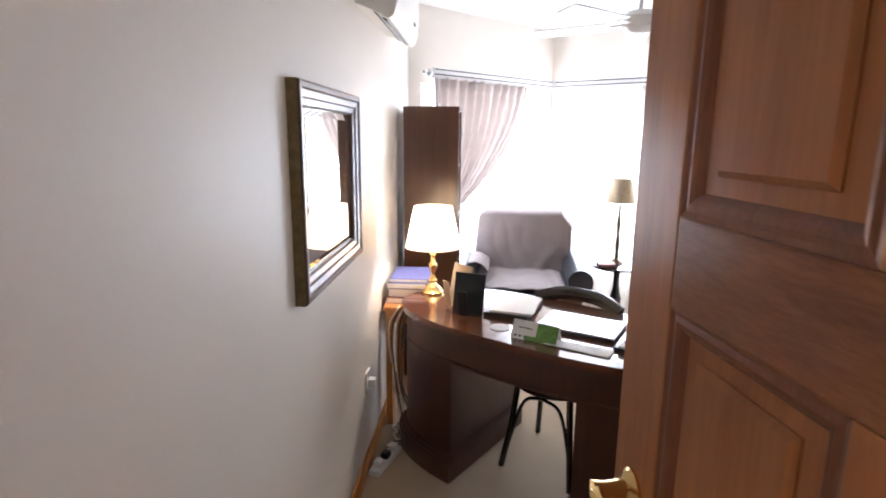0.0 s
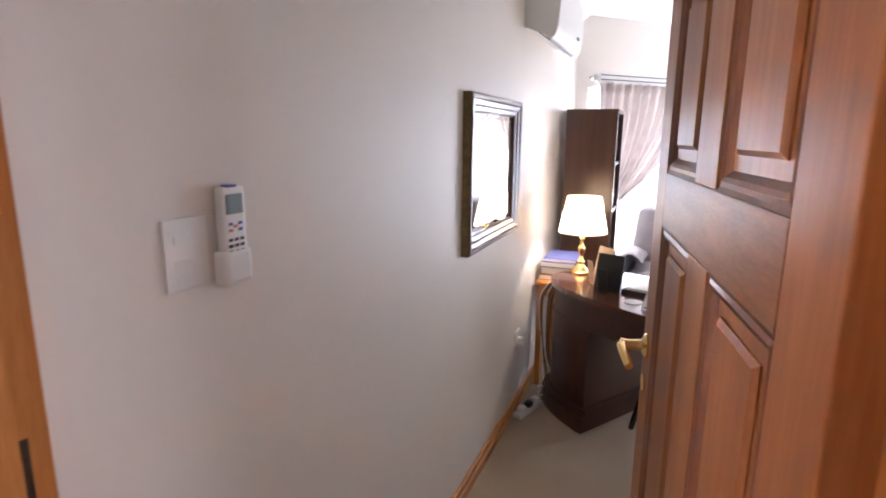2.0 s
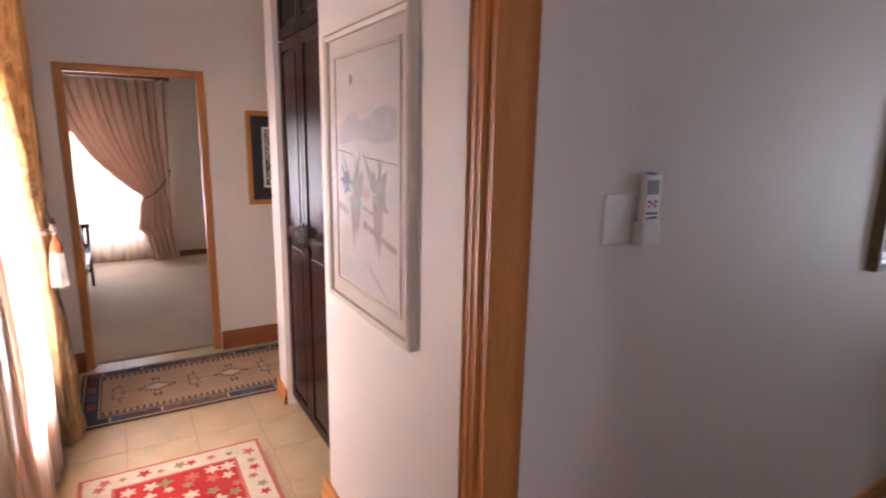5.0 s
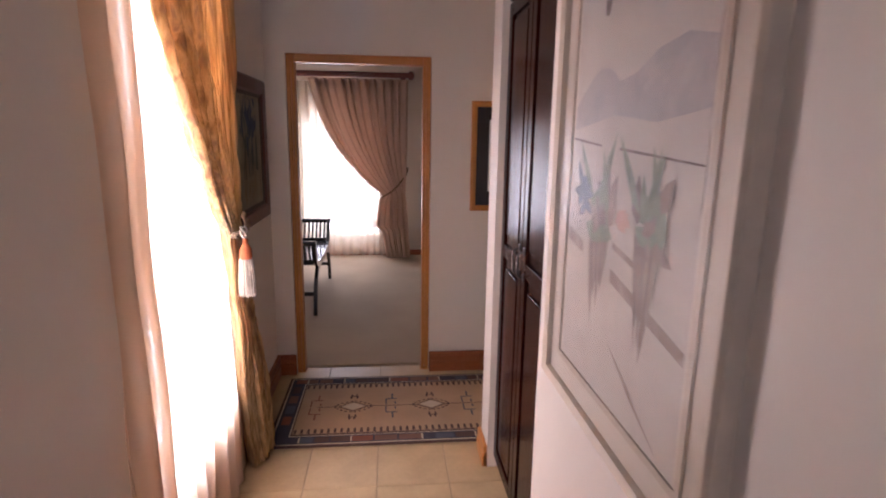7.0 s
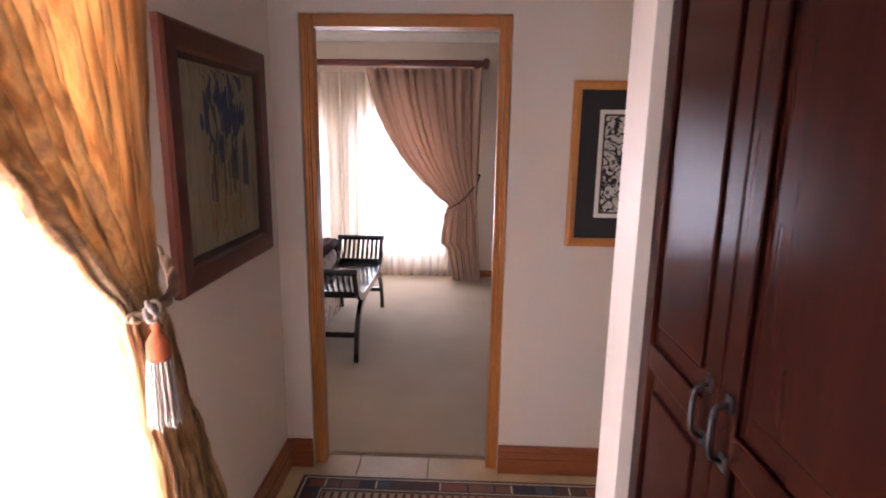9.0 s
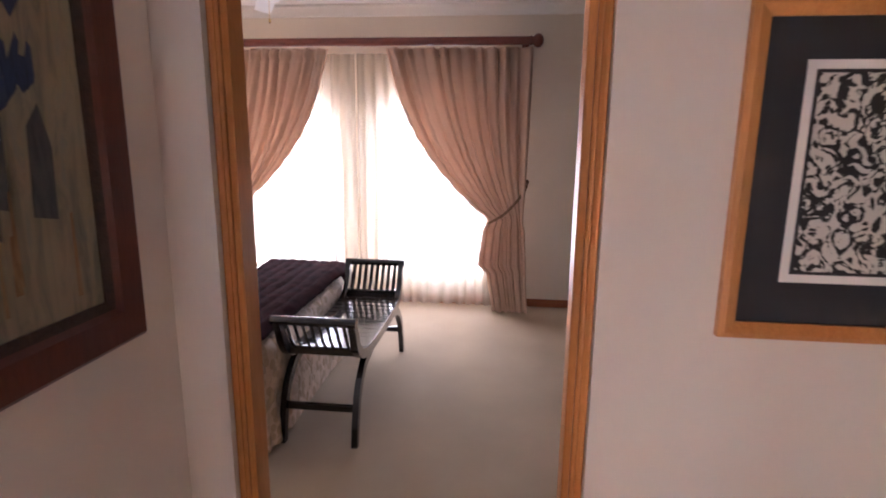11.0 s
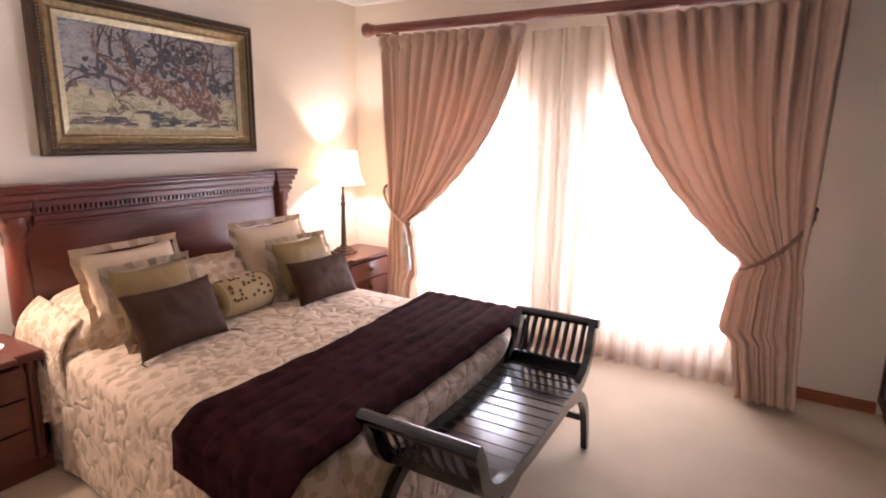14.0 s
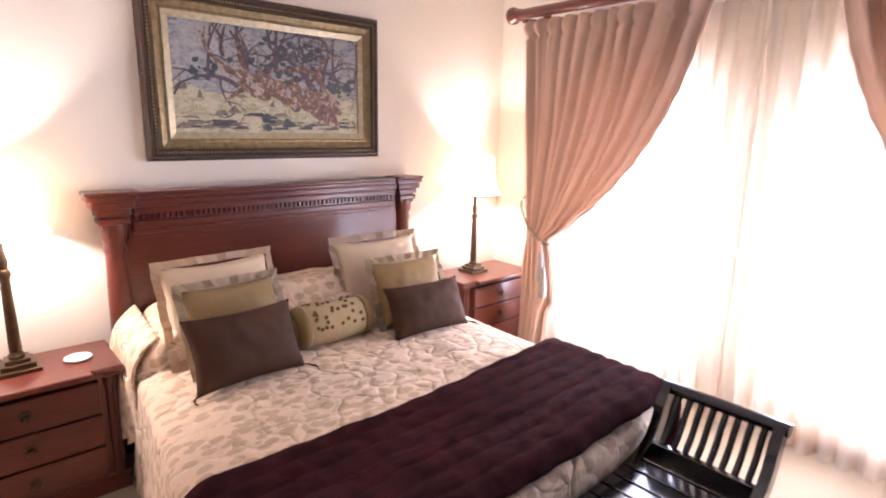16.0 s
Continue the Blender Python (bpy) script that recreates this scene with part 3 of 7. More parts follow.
# study walls
XW = -0.475
b = prism([(XW - 0.12, 0.005), (XW - 0.048, 0.005), (XW - 0.030, 0.03), (XW - 0.016, 0.065), (XW - 0.006, 0.11), (XW, 0.16), (XW, 4.35), (XW - 0.12, 4.35)], Matrix.Translation((0, 0, -0.2)), H + 0.2)
tagged(part("wall_west_study", b, "plaster", smooth="edges"), "smooth painted plaster wall with a splayed end", "wall", kind="structure")
wall("wall_east_study", "plaster", (2.25, 2.4, 0.005, 4.75, -0.2, H))


def slanted(name, p, q, z0, z1, end0, end1):
    """A wall from p to q with one opening between z0 and z1, end0 and end1 metres from its ends."""
    d = Vector((q[0] - p[0], q[1] - p[1], 0))
    L = d.length
    m = axes((*p, 0), d, Vector((-d.y, d.x, 0)))
    b = bmesh.new()
    for u0, u1, a, c in ((0, end0, -0.2, H), (L - end1, L, -0.2, H), (end0, L - end1, -0.2, z0), (end0, L - end1, z1, H)):
        box(u0, u1, 0, 0.15, a, c, bm=b, m=m)
    tagged(part(name, b, "plaster"), "cream plaster bay wall with a wide window", "wall", kind="structure")
    return m, L


BAY = [(XW, 4.30), (0.74, 5.55), (2.25, 4.55)]
bayA = slanted("wall_bay_west", BAY[0], BAY[1], 0.45, 2.06, 0.12, 0.10)
bayB = slanted("wall_bay_east", BAY[1], BAY[2], 0.45, 2.06, 0.10, 0.20)


def window_frame(name, m, w, h, cols, rows, label, top=None, bar=0.022):
    """A window in the plane of m with outer frame, bars and one pane; top(u) gives an arched head."""
    t = thing(name, m.translation, label, "window", kind="structure")
    for u0, u1, v0, v1 in ((0, 0.045, 0, h), (w - 0.045, w, 0, h), (0.045, w - 0.045, 0, 0.05), (0.045, w - 0.045, h - 0.05, h)):
        part("frame_bar", box(u0, u1, v0, v1, -0.03, 0.03, 0.004, m=m), "white_metal", t)
    for i in range(1, cols):
        u = w * i / cols
        part("glazing_bar", box(u - bar / 2, u + bar / 2, 0.05, h - 0.05, -0.014, 0.014, 0.003, m=m), "white_metal", t)
    for j in range(1, rows):
        v = h * j / rows
        part("glazing_bar", box(0.045, w - 0.045, v - bar / 2, v + bar / 2, -0.0115, 0.0115, 0.003, m=m), "white_metal", t)
    if top:
        pts = [(w * i / 20, top(w * i / 20)) for i in range(21)]
        part("arched_head", tube([m @ Vector((u, v - 0.02, 0)) for u, v in pts], 0.03, 6), "white_metal", t)
        for i in range(1, cols):
            u = w * i / cols
            part("glazing_bar", box(u - bar / 2, u + bar / 2, h, top(u) - 0.02, -0.014, 0.014, 0.003, m=m), "white_metal", t)
    g = part("pane", box(0.04, w - 0.04, 0.04, h - 0.04, -0.003, 0.003, m=m), "glass", t)
    g.visible_shadow = False
    return t


for k, (y0, y1) in enumerate(WIN):
    window_frame("window_%d" % (k + 1), axes((XB0 - 0.10, y0, SILL), (0, 1, 0), (0, 0, 1)), y1 - y0, SPRING - SILL, 3, 4,
                 "arched white window with small panes behind voile", lambda u, a=y0, c=y1: arch(a + u, a, c) - SILL)
window_frame("window_3", axes((WX1, YSP - 0.12, WZ0), (-1, 0, 0), (0, 0, 1)), WX1 - WX0, WZ1 - WZ0, 2, 4, "tall white window behind voile in the passage")
window_frame("window_6", axes((2.28, EY0, EZ0), (0, 1, 0), (0, 0, 1)), EY1 - EY0, EZ1 - EZ0, 2, 3, "white window at the passage end")
for k, (m, L) in enumerate((bayA, bayB)):
    e0, e1 = ((0.12, 0.10), (0.10, 0.20))[k]
    mm = m @ axes((e0, 0.08, 0.45), (1, 0, 0), (0, 0, 1))
    window_frame("window_%d" % (k + 4), mm, L - e0 - e1, 1.61, 3, 1, "wide white bay window in bright daylight")


# skirtings and cornice
def skirting(name, x0, x1, y0, y1, mat, h=0.14):
    b = box(x0, x1, y0, y1, 0, h - 0.03, 0.002)
    dx, dy = (0, 0.006) if (x1 - x0) > (y1 - y0) else (0.006, 0)
    box(x0, x1, y0, y1, h - 0.03, h, 0.006, bm=b)
    box(x0 - dx, x1 + dx, y0 - dy, y1 + dy, 0.0, h * 0.55, 0.004, bm=b)
    setting(name, b, mat, "polished red-brown timber skirting board", "skirting board")


skirting("baseboard_lobby_south", XD1, -2.72, YSP, YSP + 0.018, "skirt_x")
skirting("baseboard_lobby_west_a", XD1, XD1 + 0.018, YSP + 0.018, YD0, "skirt_y")
skirting("baseboard_lobby_west_b", XD1, XD1 + 0.018, YD1, 0.70, "skirt_y")
skirting("baseboard_nib", -2.865, -2.69, -0.073, -0.055, "pine_x", 0.11)
skirting("baseboard_nib_end", -2.878, -2.86, -0.073, 0.60, "pine_y", 0.11)
skirting("baseboard_passage_north", -1.73, -0.592, YN - 0.018, YN, "pine_x", 0.11)
skirting("baseboard_study_west", XW, XW + 0.016, 0.165, 4.3, "pine_y", 0.085)
skirting("baseboard_bedroom_west", XB0, XB0 + 0.016, YS, 0.16, "skirt_y", 0.07)
skirting("baseboard_bedroom_south", XB0, XB1, YS, YS + 0.016, "skirt_x", 0.07)
for name, o, u in (("cornice_west", (XB0, YS, H), (0, 1, 0)), ("cornice_south", (XB1, YS, H), (-1, 0, 0)), ("cornice_study", (XW, 0.01, H), (0, 1, 0))):
    L = {"cornice_west": 3.8, "cornice_south": 3.59, "cornice_study": 4.3}[name]
    out = Vector((1, 0, 0)) if u[1] else Vector((0, 1, 0))
    prof = [(0, 0), (0.08, 0), (0.075, -0.015), (0.05, -0.03), (0.025, -0.06), (0.015, -0.085), (0, -0.09)]
    m = axes(o, out, (0, 0, 1))
    if m.col[2].to_3d().dot(Vector(u)) < 0:
        setting(name, prism(prof, m, -L), "ceiling", "white coved plaster cornice", "cornice")
    else:
        setting(name, prism(prof, m, L), "ceiling", "white coved plaster cornice", "cornice")


# door frames
def door_frame(name, at, along, across, w, h, face, deep, label, rebate=(0.62, 0.62), stop=0.62, mat="pine"):
    """A rebated timber frame: at its lower outer corner, along the opening, across into the wall."""
    m = axes(at, along, (0, 0, 1))
    s = 1 if (Vector(across).dot(m.col[2].to_3d()) > 0) else -1
    t = thing(name, at, label, "door frame", kind="structure")
    for u0, u1, r0, r1 in ((0, face, 0, face * rebate[0]), (w - face, w, w - face * rebate[1], w)):
        b = box(u0, u1, 0, h, 0, s * deep * stop, 0.006, m=m)
        box(r0, r1, 0, h, s * deep * stop, s * deep, 0.003, bm=b, m=m)
        c = (u0 + u1) / 2
        box(c - face * 0.12, c + face * 0.12, 0, h - face, -s * 0.006, s * 0.01, 0.004, bm=b, m=m)
        part("jamb", b, mat, t)
    b = box(face, w - face, h - face, h, 0, s * deep * stop, 0.006, m=m)
    box(face * rebate[0], w - face * rebate[1], h - face * rebate[0], h, s * deep * stop, s * deep, 0.003, bm=b, m=m)
    part("head", b, "pine_y" if abs(along[1]) > 0.5 else "pine_x", t)
    return t


df = door_frame("door_frame_bedroom", (-3.855, YD0 + 0.002, 0), (0, 1, 0), (-1, 0, 0), YD1 - YD0 - 0.004, ZD, 0.05, 0.095, "orange pine door frame set back in a plaster reveal")
part("strike_plate", box(-3.948, -3.925, YD0 + 0.0325, YD0 + 0.0345, 1.00, 1.12), "bronze", df)
dfs = door_frame("door_frame_study", (-0.588, YN - 0.006, 0), (1, 0, 0), (0, 1, 0), 1.141, 2.08, 0.107, 0.138, "orange pine door frame with a moulded rebate", (0.60, 0.99), 0.52, "pine_study")
b = box(-0.5245, -0.5215, -0.055, -0.025, 1.105, 1.225, 0.001)
box(-0.523, -0.5195, -0.048, -0.032, 1.175, 1.20, 0.001, bm=b)
part("strike_plate", b, "iron", dfs, "dark metal strike plate")
setting("threshold_bedroom", box(-3.96, -3.94, YD0 + 0.06, YD1 - 0.06, -0.003, 0.006, 0.002), "grout", "thin tan carpet strip", "threshold")


# ---- curtains and rods ----
def curtain(m, rows, folds, depth, nu=None, nv=70, thick=0.004, seed=0, pinch=True, crinkle=0.0):
    """Pleated cloth in the plane of m (u along, v up, third axis into the room). rows: (height, outer edge, inner edge, fold depth)."""
    rows = sorted(rows, key=lambda r: -r[0])
    nu = nu or folds * 16
    zs = [r[0] for r in rows]

    def at(z):
        for a, c in zip(rows, rows[1:]):
            if z >= c[0] - 1e-9:
                k = (a[0] - z) / (a[0] - c[0])
                k = k * k * (3 - 2 * k) * 0.5 + k * 0.5
                return [p + (q - p) * k for p, q in zip(a[1:], c[1:])]
        return rows[-1][1:]

    def f(u, v):
        z = zs[0] + (zs[-1] - zs[0]) * v
        o, i, d = at(z)
        s = u + 0.030 * lump((u * 5, v * 1.6, seed), 1.0) + 0.010 * lump((u * 17, v * 2.5, seed + 5), 1.0)
        q = 2 * math.pi * folds * s
        w = 0.5 * math.sin(q) + 0.16 * math.sin(2 * q + 1.0 + 5 * lump((u * 3, v * 1.2, seed), 1.0))
        low = max(0.0, 1 - d)
        w = w * (1 - 0.85 * low) + low * 0.8 * math.sin(q * 0.42 + 1.3 * seed)
        w *= min(1.0, 0.2 + 9 * (1 - u))
        if pinch and v < 0.045:
            w *= 0.55 + 0.9 * math.sin(math.pi * v / 0.045)
        off = depth * max(d, 0.42) * w * (0.85 + 1.1 * lump((u * folds * 0.6, v * 1.6, seed + 3), 1.0)) + 0.018 * lump((u * 6, v * 5, seed), 1.0)
        if crinkle:
            wide = min(1.0, abs(i - o) / 0.7 + 0.12)
            off += crinkle * wide * (abs(lump((u * 24 + v * 2, v * 4, seed), 1.0)) + 0.9 * abs(lump((u * 85 - v * 3, v * 5, seed), 1.0)) - 0.25)
        return m @ Vector((o + (i - o) * u, z, off))

    return sheet(f, nu, nv, thick)


def rope(pts, r, name, mat, parent):
    line = smooth_line(pts, 8)
    for ph in (0, math.pi):
        out = []
        for i, p in enumerate(line):
            a = i * 0.9 + ph
            out.append(p + Vector((0.0, math.cos(a), math.sin(a))) * r * 0.7)
        part(name, tube(out, r, 6), mat, parent, smooth=True)


RODX, RODZ = -7.31, 2.287
t = thing("curtain_rod", (RODX, -1.755, RODZ), "thick red-brown wooden curtain rod with ball finials", "curtain rod")
part("pole", tube([(RODX, -3.22, RODZ), (RODX, -0.29, RODZ)], 0.033, 16), "rod", t, smooth="edges")
for y, s in ((-3.25, -1), (-0.26, 1)):
    b = lathe((0, 0, 0), [(0.034, -0.045), (0.040, -0.035), (0.028, -0.02), (0.05, 0.0), (0.055, 0.02), (0.05, 0.042), (0.03, 0.058), (0.0, 0.064)], 18)
    b.transform(Matrix.Translation((RODX, y, RODZ)) @ Matrix.Rotation(radians(-90 * s), 4, "X"))
    part("finial", b, "rod", t, smooth=True)
for y in (-3.18, -0.33):
    b = tube([(XB0, y, RODZ - 0.02), (RODX, y, RODZ - 0.04)], 0.014, 8)
    box(XB0, XB0 + 0.015, y - 0.03, y + 0.03, RODZ - 0.08, RODZ + 0.04, 0.004, bm=b)
    part("bracket", b, "rod", t)
CM = axes((RODX, 0, 0), (0, 1, 0), (0, 0, 1))


def bed_curtain(o_top, i_top, o_tie, i_tie, z_tie, o_foot, i_flare, seed):
    rows = []
    for k in range(11):
        s = k / 10
        z = 2.235 - (2.235 - z_tie) * s
        rows.append((z, o_top + (o_tie - o_top) * s ** 2, i_top + (i_tie - i_top) * (0.35 * s + 0.65 * s ** 2.6), 1.0 - 0.62 * s))
    rows += [(z_tie - 0.10, o_tie + (o_foot - o_tie) * 0.3, i_tie + (i_flare - i_tie) * 0.55, 0.3),
             (z_tie - 0.40, o_tie + (o_foot - o_tie) * 0.6, i_flare, 0.3), (z_tie - 0.48, o_tie + (o_foot - o_tie) * 0.65, i_flare + (o_foot - i_flare) * 0.17, 0.3), (0.012, o_foot, i_flare + (o_foot - i_flare) * 0.30, 0.35)]
    return curtain(CM, rows, 12, 0.105, seed=seed, nv=90)


t = thing("curtain", (RODX, -0.6, 0), "dusty pink pinch-pleated curtain tied back with cord", "curtain", "bedroom curtains")
part("drape", bed_curtain(-0.28, -1.48, -0.31, -0.60, 0.83, -0.245, -0.68, 1), "curtain", t, smooth=True)
rope([(XB0 + 0.02, -0.277, 1.144), (-7.34, -0.29, 1.10), (-7.285, -0.36, 1.00), (-7.262, -0.46, 0.89), (-7.262, -0.56, 0.825), (-7.285, -0.61, 0.80)], 0.0075, "tie_cord", "rope", t)
part("wall_hook", lathe((XB0 + 0.03, -0.277, 1.12), [(0.0, 0), (0.018, 0.01), (0.02, 0.03), (0.0, 0.045)], 10), "bronze", t)
t = thing("curtain", (RODX, -2.9, 0), "dusty pink pinch-pleated curtain tied back with tasselled cord", "curtain", "bedroom curtains")
part("drape", bed_curtain(-3.14, -1.97, -3.06, -2.86, 0.86, -3.10, -2.80, 2), "curtain", t, smooth=True)
rope([(XB0 + 0.02, -3.17, 1.15), (-7.34, -3.14, 1.10), (-7.285, -3.08, 1.0), (-7.262, -2.98, 0.90), (-7.262, -2.90, 0.86), (-7.285, -2.86, 0.84)], 0.0075, "tie_cord", "rope", t)
for dy, dz in ((0, 0), (0.03, -0.10)):
    part("tassel", lathe((-7.235, -2.88 + dy, 0.60 + dz), [(0.030, 0), (0.026, 0.08), (0.016, 0.13), (0.022, 0.15), (0.018, 0.17), (0.004, 0.2), (0.004, 0.27)], 12), "tassel", t, "silver thread tassel", smooth=True)


def voile(y0, y1, seed, name):
    return curtain(axes((-7.425, 0, 0), (0, 1, 0), (0, 0, 1)), [(2.21, y0, y1, 1), (1.2, y0, y1, 1.0), (0.03, y0, y1, 1.15)], 14, 0.045, 130, 30, 0, seed, False)


for y0, y1, s in ((-3.12, -1.78, 4), (-1.76, -0.42, 5)):
    t = thing("voile", (-7.425, (y0 + y1) / 2, 0), "sheer white voile curtain hanging to the carpet", "sheer curtain", "bedroom voiles")
    part("drape", voile(y0, y1, s, "voile"), "sheer_cream", t, smooth=True)


# ---- bedroom furniture ----
def rounded(w, d, r, n=160):
    """Outline of a rounded rectangle, centred."""
    out = []
    for i in range(n):
        a = math.tau * i / n
        c, s = math.cos(a), math.sin(a)
        p = 2 / r
        out.append((w / 2 * math.copysign(abs(c) ** p, c), d / 2 * math.copysign(abs(s) ** p, s)))
    return out


def quilt_block(place, n, z_top, z_low, edge, crown, amp, flare, seed, r_top=None):
    """A padded cover over a block: crowned top, rounded edge and hanging sides. place(a, k): outline point at angle share a, scaled k."""
    rings = [(k / 22, z_top + crown * (1 - (k / 22) ** 4), 0) for k in range(1, 22)]
    rings += [(1 - 0.0 + edge * math.sin(q) * 0, z_top - edge * (1 - math.cos(q)), edge * math.sin(q)) for q in [radians(v) for v in (0, 25, 50, 75, 90)]]
    for j in range(1, 15):
        z = z_top - edge + (z_low - z_top + edge) * j / 14
        rings.append((1, z, edge + flare * (j / 14) ** 1.3))
    b = bmesh.new()
    vr = []
    for k, z, o in rings:
        ring = []
        for i in range(n):
            x, y, nx, ny = place(i / n, k)
            q = amp * (lump((x, y, z), 9, seed) + 0.6 * lump((x, y, z), 19, seed + 1))
            wob = 0.012 * math.sin(i * math.tau / n * 34 + 2 * lump((x, y, 0), 3, seed)) * max(0, (z_top - z)) / max(0.01, z_top - z_low)
            ring.append(b.verts.new((x + nx * (o + q + wob), y + ny * (o + q + wob), max(0.012, z + q * (1 if o <= edge * 0.8 else 0.2)))))
        vr.append(ring)
    b.faces.new(vr[0])
    for a, c in zip(vr, vr[1:]):
        for i in range(n):
            j = (i + 1) % n
            b.faces.new((a[i], c[i], c[j], a[j]))
    return b


def bed_outline(a, k):
    ang = math.tau * a
    c, s = math.cos(ang), math.sin(ang)
    px, py = math.copysign(abs(c) ** 0.22, c), math.copysign(abs(s) ** 0.22, s)
    y = -2.53 + k * 0.90 * py
    foot = (y + 3.43) / 1.8
    east, west = -4.99 + 0.185 * foot, -6.50 + 0.05 * foot
    x = (east + west) / 2 + k * px * (east - west) / 2
    n = Vector((c, s)).normalized()
    return x, y, n.x, n.y


bed = thing("bed", (-5.72, -2.5, 0), "wide bed with a carved mahogany headboard against the wall", "bed")
part("base", box(-6.42, -5.02, -3.44, -1.72, 0.03, 0.32, 0.03), "pil_cream", bed)
part("mattress", box(-6.44, -4.99, -3.44, -1.70, 0.32, 0.52, 0.05), "pil_cream", bed)
hb = part("headboard_panel", box(-6.60, -4.94, -3.565, -3.525, 0.25, 1.10, 0.006), "mahogany", bed, "polished mahogany panel")
for x in (-6.60, -4.96):
    part("headboard_post", lathe((x, -3.52, 0), [(0.055, 0), (0.055, 0.55), (0.060, 0.56), (0.045, 0.60), (0.052, 0.62), (0.050, 0.80), (0.042, 0.98), (0.050, 1.0), (0.042, 1.03), (0.055, 1.06), (0.055, 1.12)], 18), "mahogany_z", bed, smooth="edges")
    part("post_neck", box(x - 0.05, x + 0.05, -3.565, -3.475, 1.10, 1.16, 0.004), "mahogany", bed)
    for z0, z1, o in ((1.12, 1.15, 0.062), (1.158, 1.19, 0.068), (1.19, 1.225, 0.085), (1.225, 1.252, 0.10), (1.252, 1.268, 0.108)):
        part("capital_moulding", box(x - o, x + o, -3.565, -3.50 + o * 0.6, z0, z1, 0.008), "mahogany", bed)
part("headboard_frieze", box(-6.54, -5.02, -3.565, -3.515, 1.04, 1.20, 0.003), "mahogany", bed)
for z0, z1, o in ((1.06, 1.085, 0.018), (1.085, 1.12, 0.026), (1.155, 1.19, 0.04), (1.19, 1.225, 0.058), (1.225, 1.25, 0.07), (1.25, 1.262, 0.075)):
    part("cornice_moulding", box(-6.52, -5.04, -3.56, -3.525 + o, z0, z1, 0.008), "mahogany", bed)
b = bmesh.new()
for i in range(58):
    x = -6.50 + i * 1.44 / 57
    box(x - 0.007, x + 0.007, -3.53, -3.495, 1.13, 1.155, bm=b)
part("dentil_course", b, "mahogany", bed, kind="stuff")

spread = thing("bedspread", (-5.72, -2.5, 0.56), "quilted cream bedspread woven with tan leaves", "bedspread")
part("quilt", quilt_block(bed_outline, 220, 0.545, 0.02, 0.055, 0.035, 0.011, 0.03, 11), "leafy", spread, smooth=True)


def roll_outline(a, k):
    ang = math.tau * a
    c, s = math.cos(ang), math.sin(ang)
    px, py = math.copysign(abs(c) ** 0.35, c), math.copysign(abs(s) ** 0.5, s)
    n = Vector((c, s)).normalized()
    return -5.745 + k * 0.785 * px, -3.27 + k * 0.19 * py, n.x, n.y


b = quilt_block(roll_outline, 150, 0.75, 0.30, 0.08, 0.05, 0.009, 0.02, 23)
for v in b.verts:
    mid = abs(v.co.x + 5.745)
    if v.co.z < 0.62 and mid < 0.745:
        v.co.z = max(v.co.z, 0.53)
    v.co.z -= 0.12 * max(0, (mid - 0.6) / 0.2) ** 2 * (1 if v.co.z > 0.6 else 0.3)
part("pillow_cover", b, "leafy", spread, smooth=True)


def cover_drop(u, v):
    fold = 0.010 * math.sin(u * 8 + v * 2) + 0.012 * lump((u * 2, v * 3, 0), 2, 4)
    return Vector((-5.01 + 0.105 * math.sin(min(1, v * 2.2) * math.pi / 2) + fold * min(1, v * 3), -3.46 + (0.36 + 0.04 * v) * u, 0.735 - 0.05 * u - (0.42 - 0.07 * u ** 4 - 0.02 * math.sin(u * 5)) * v ** 1.2))


part("cover_drop", sheet(cover_drop, 30, 24, 0.014), "leafy", spread, smooth=True)

fur = thing("throw", (-5.6, -1.85, 0.6), "dark plum faux-fur throw laid across the bed foot", "throw")


def throw_f(u, v):
    s = -0.085 + u * 1.17
    y = -2.135 + 0.03 * math.sin(u * 5) + v * (0.535 - 0.03 * math.sin(u * 5))
    foot = (y + 3.43) / 1.8
    east, west = -4.99 + 0.185 * foot + 0.075, -6.50 + 0.05 * foot - 0.06
    L = east - west
    x = east - L * min(1, max(0, s))
    drop = (max(0, -s) + max(0, s - 1) * 2.5) * L
    edge = min(min(1, max(0, s)), 1 - min(1, max(0, s))) * L
    z = 0.625 - 0.055 * max(0, 1 - edge / 0.10) ** 2 - drop + 0.007 * lump((x, y, 0), 5, 5)
    over = max(0, v - 0.93) / 0.07
    z -= 0.055 * over ** 2
    ridge = 0.010 * abs(math.sin(y * 40 + 0.35 * lump((x, y, 0), 2, 8))) ** 0.6 + 0.0025 * lump((x, y, z), 40, 6) - 0.006
    if drop > 0:
        x += (0.02 + ridge) * (1 if s < 0 else -1)
    return Vector((x, y + 0.02 * over + 0.012 * lump((x, 0, 0), 9, 3), z + ridge))


part("fur", sheet(throw_f, 130, 100, 0.010), "fur", fur, smooth=True)


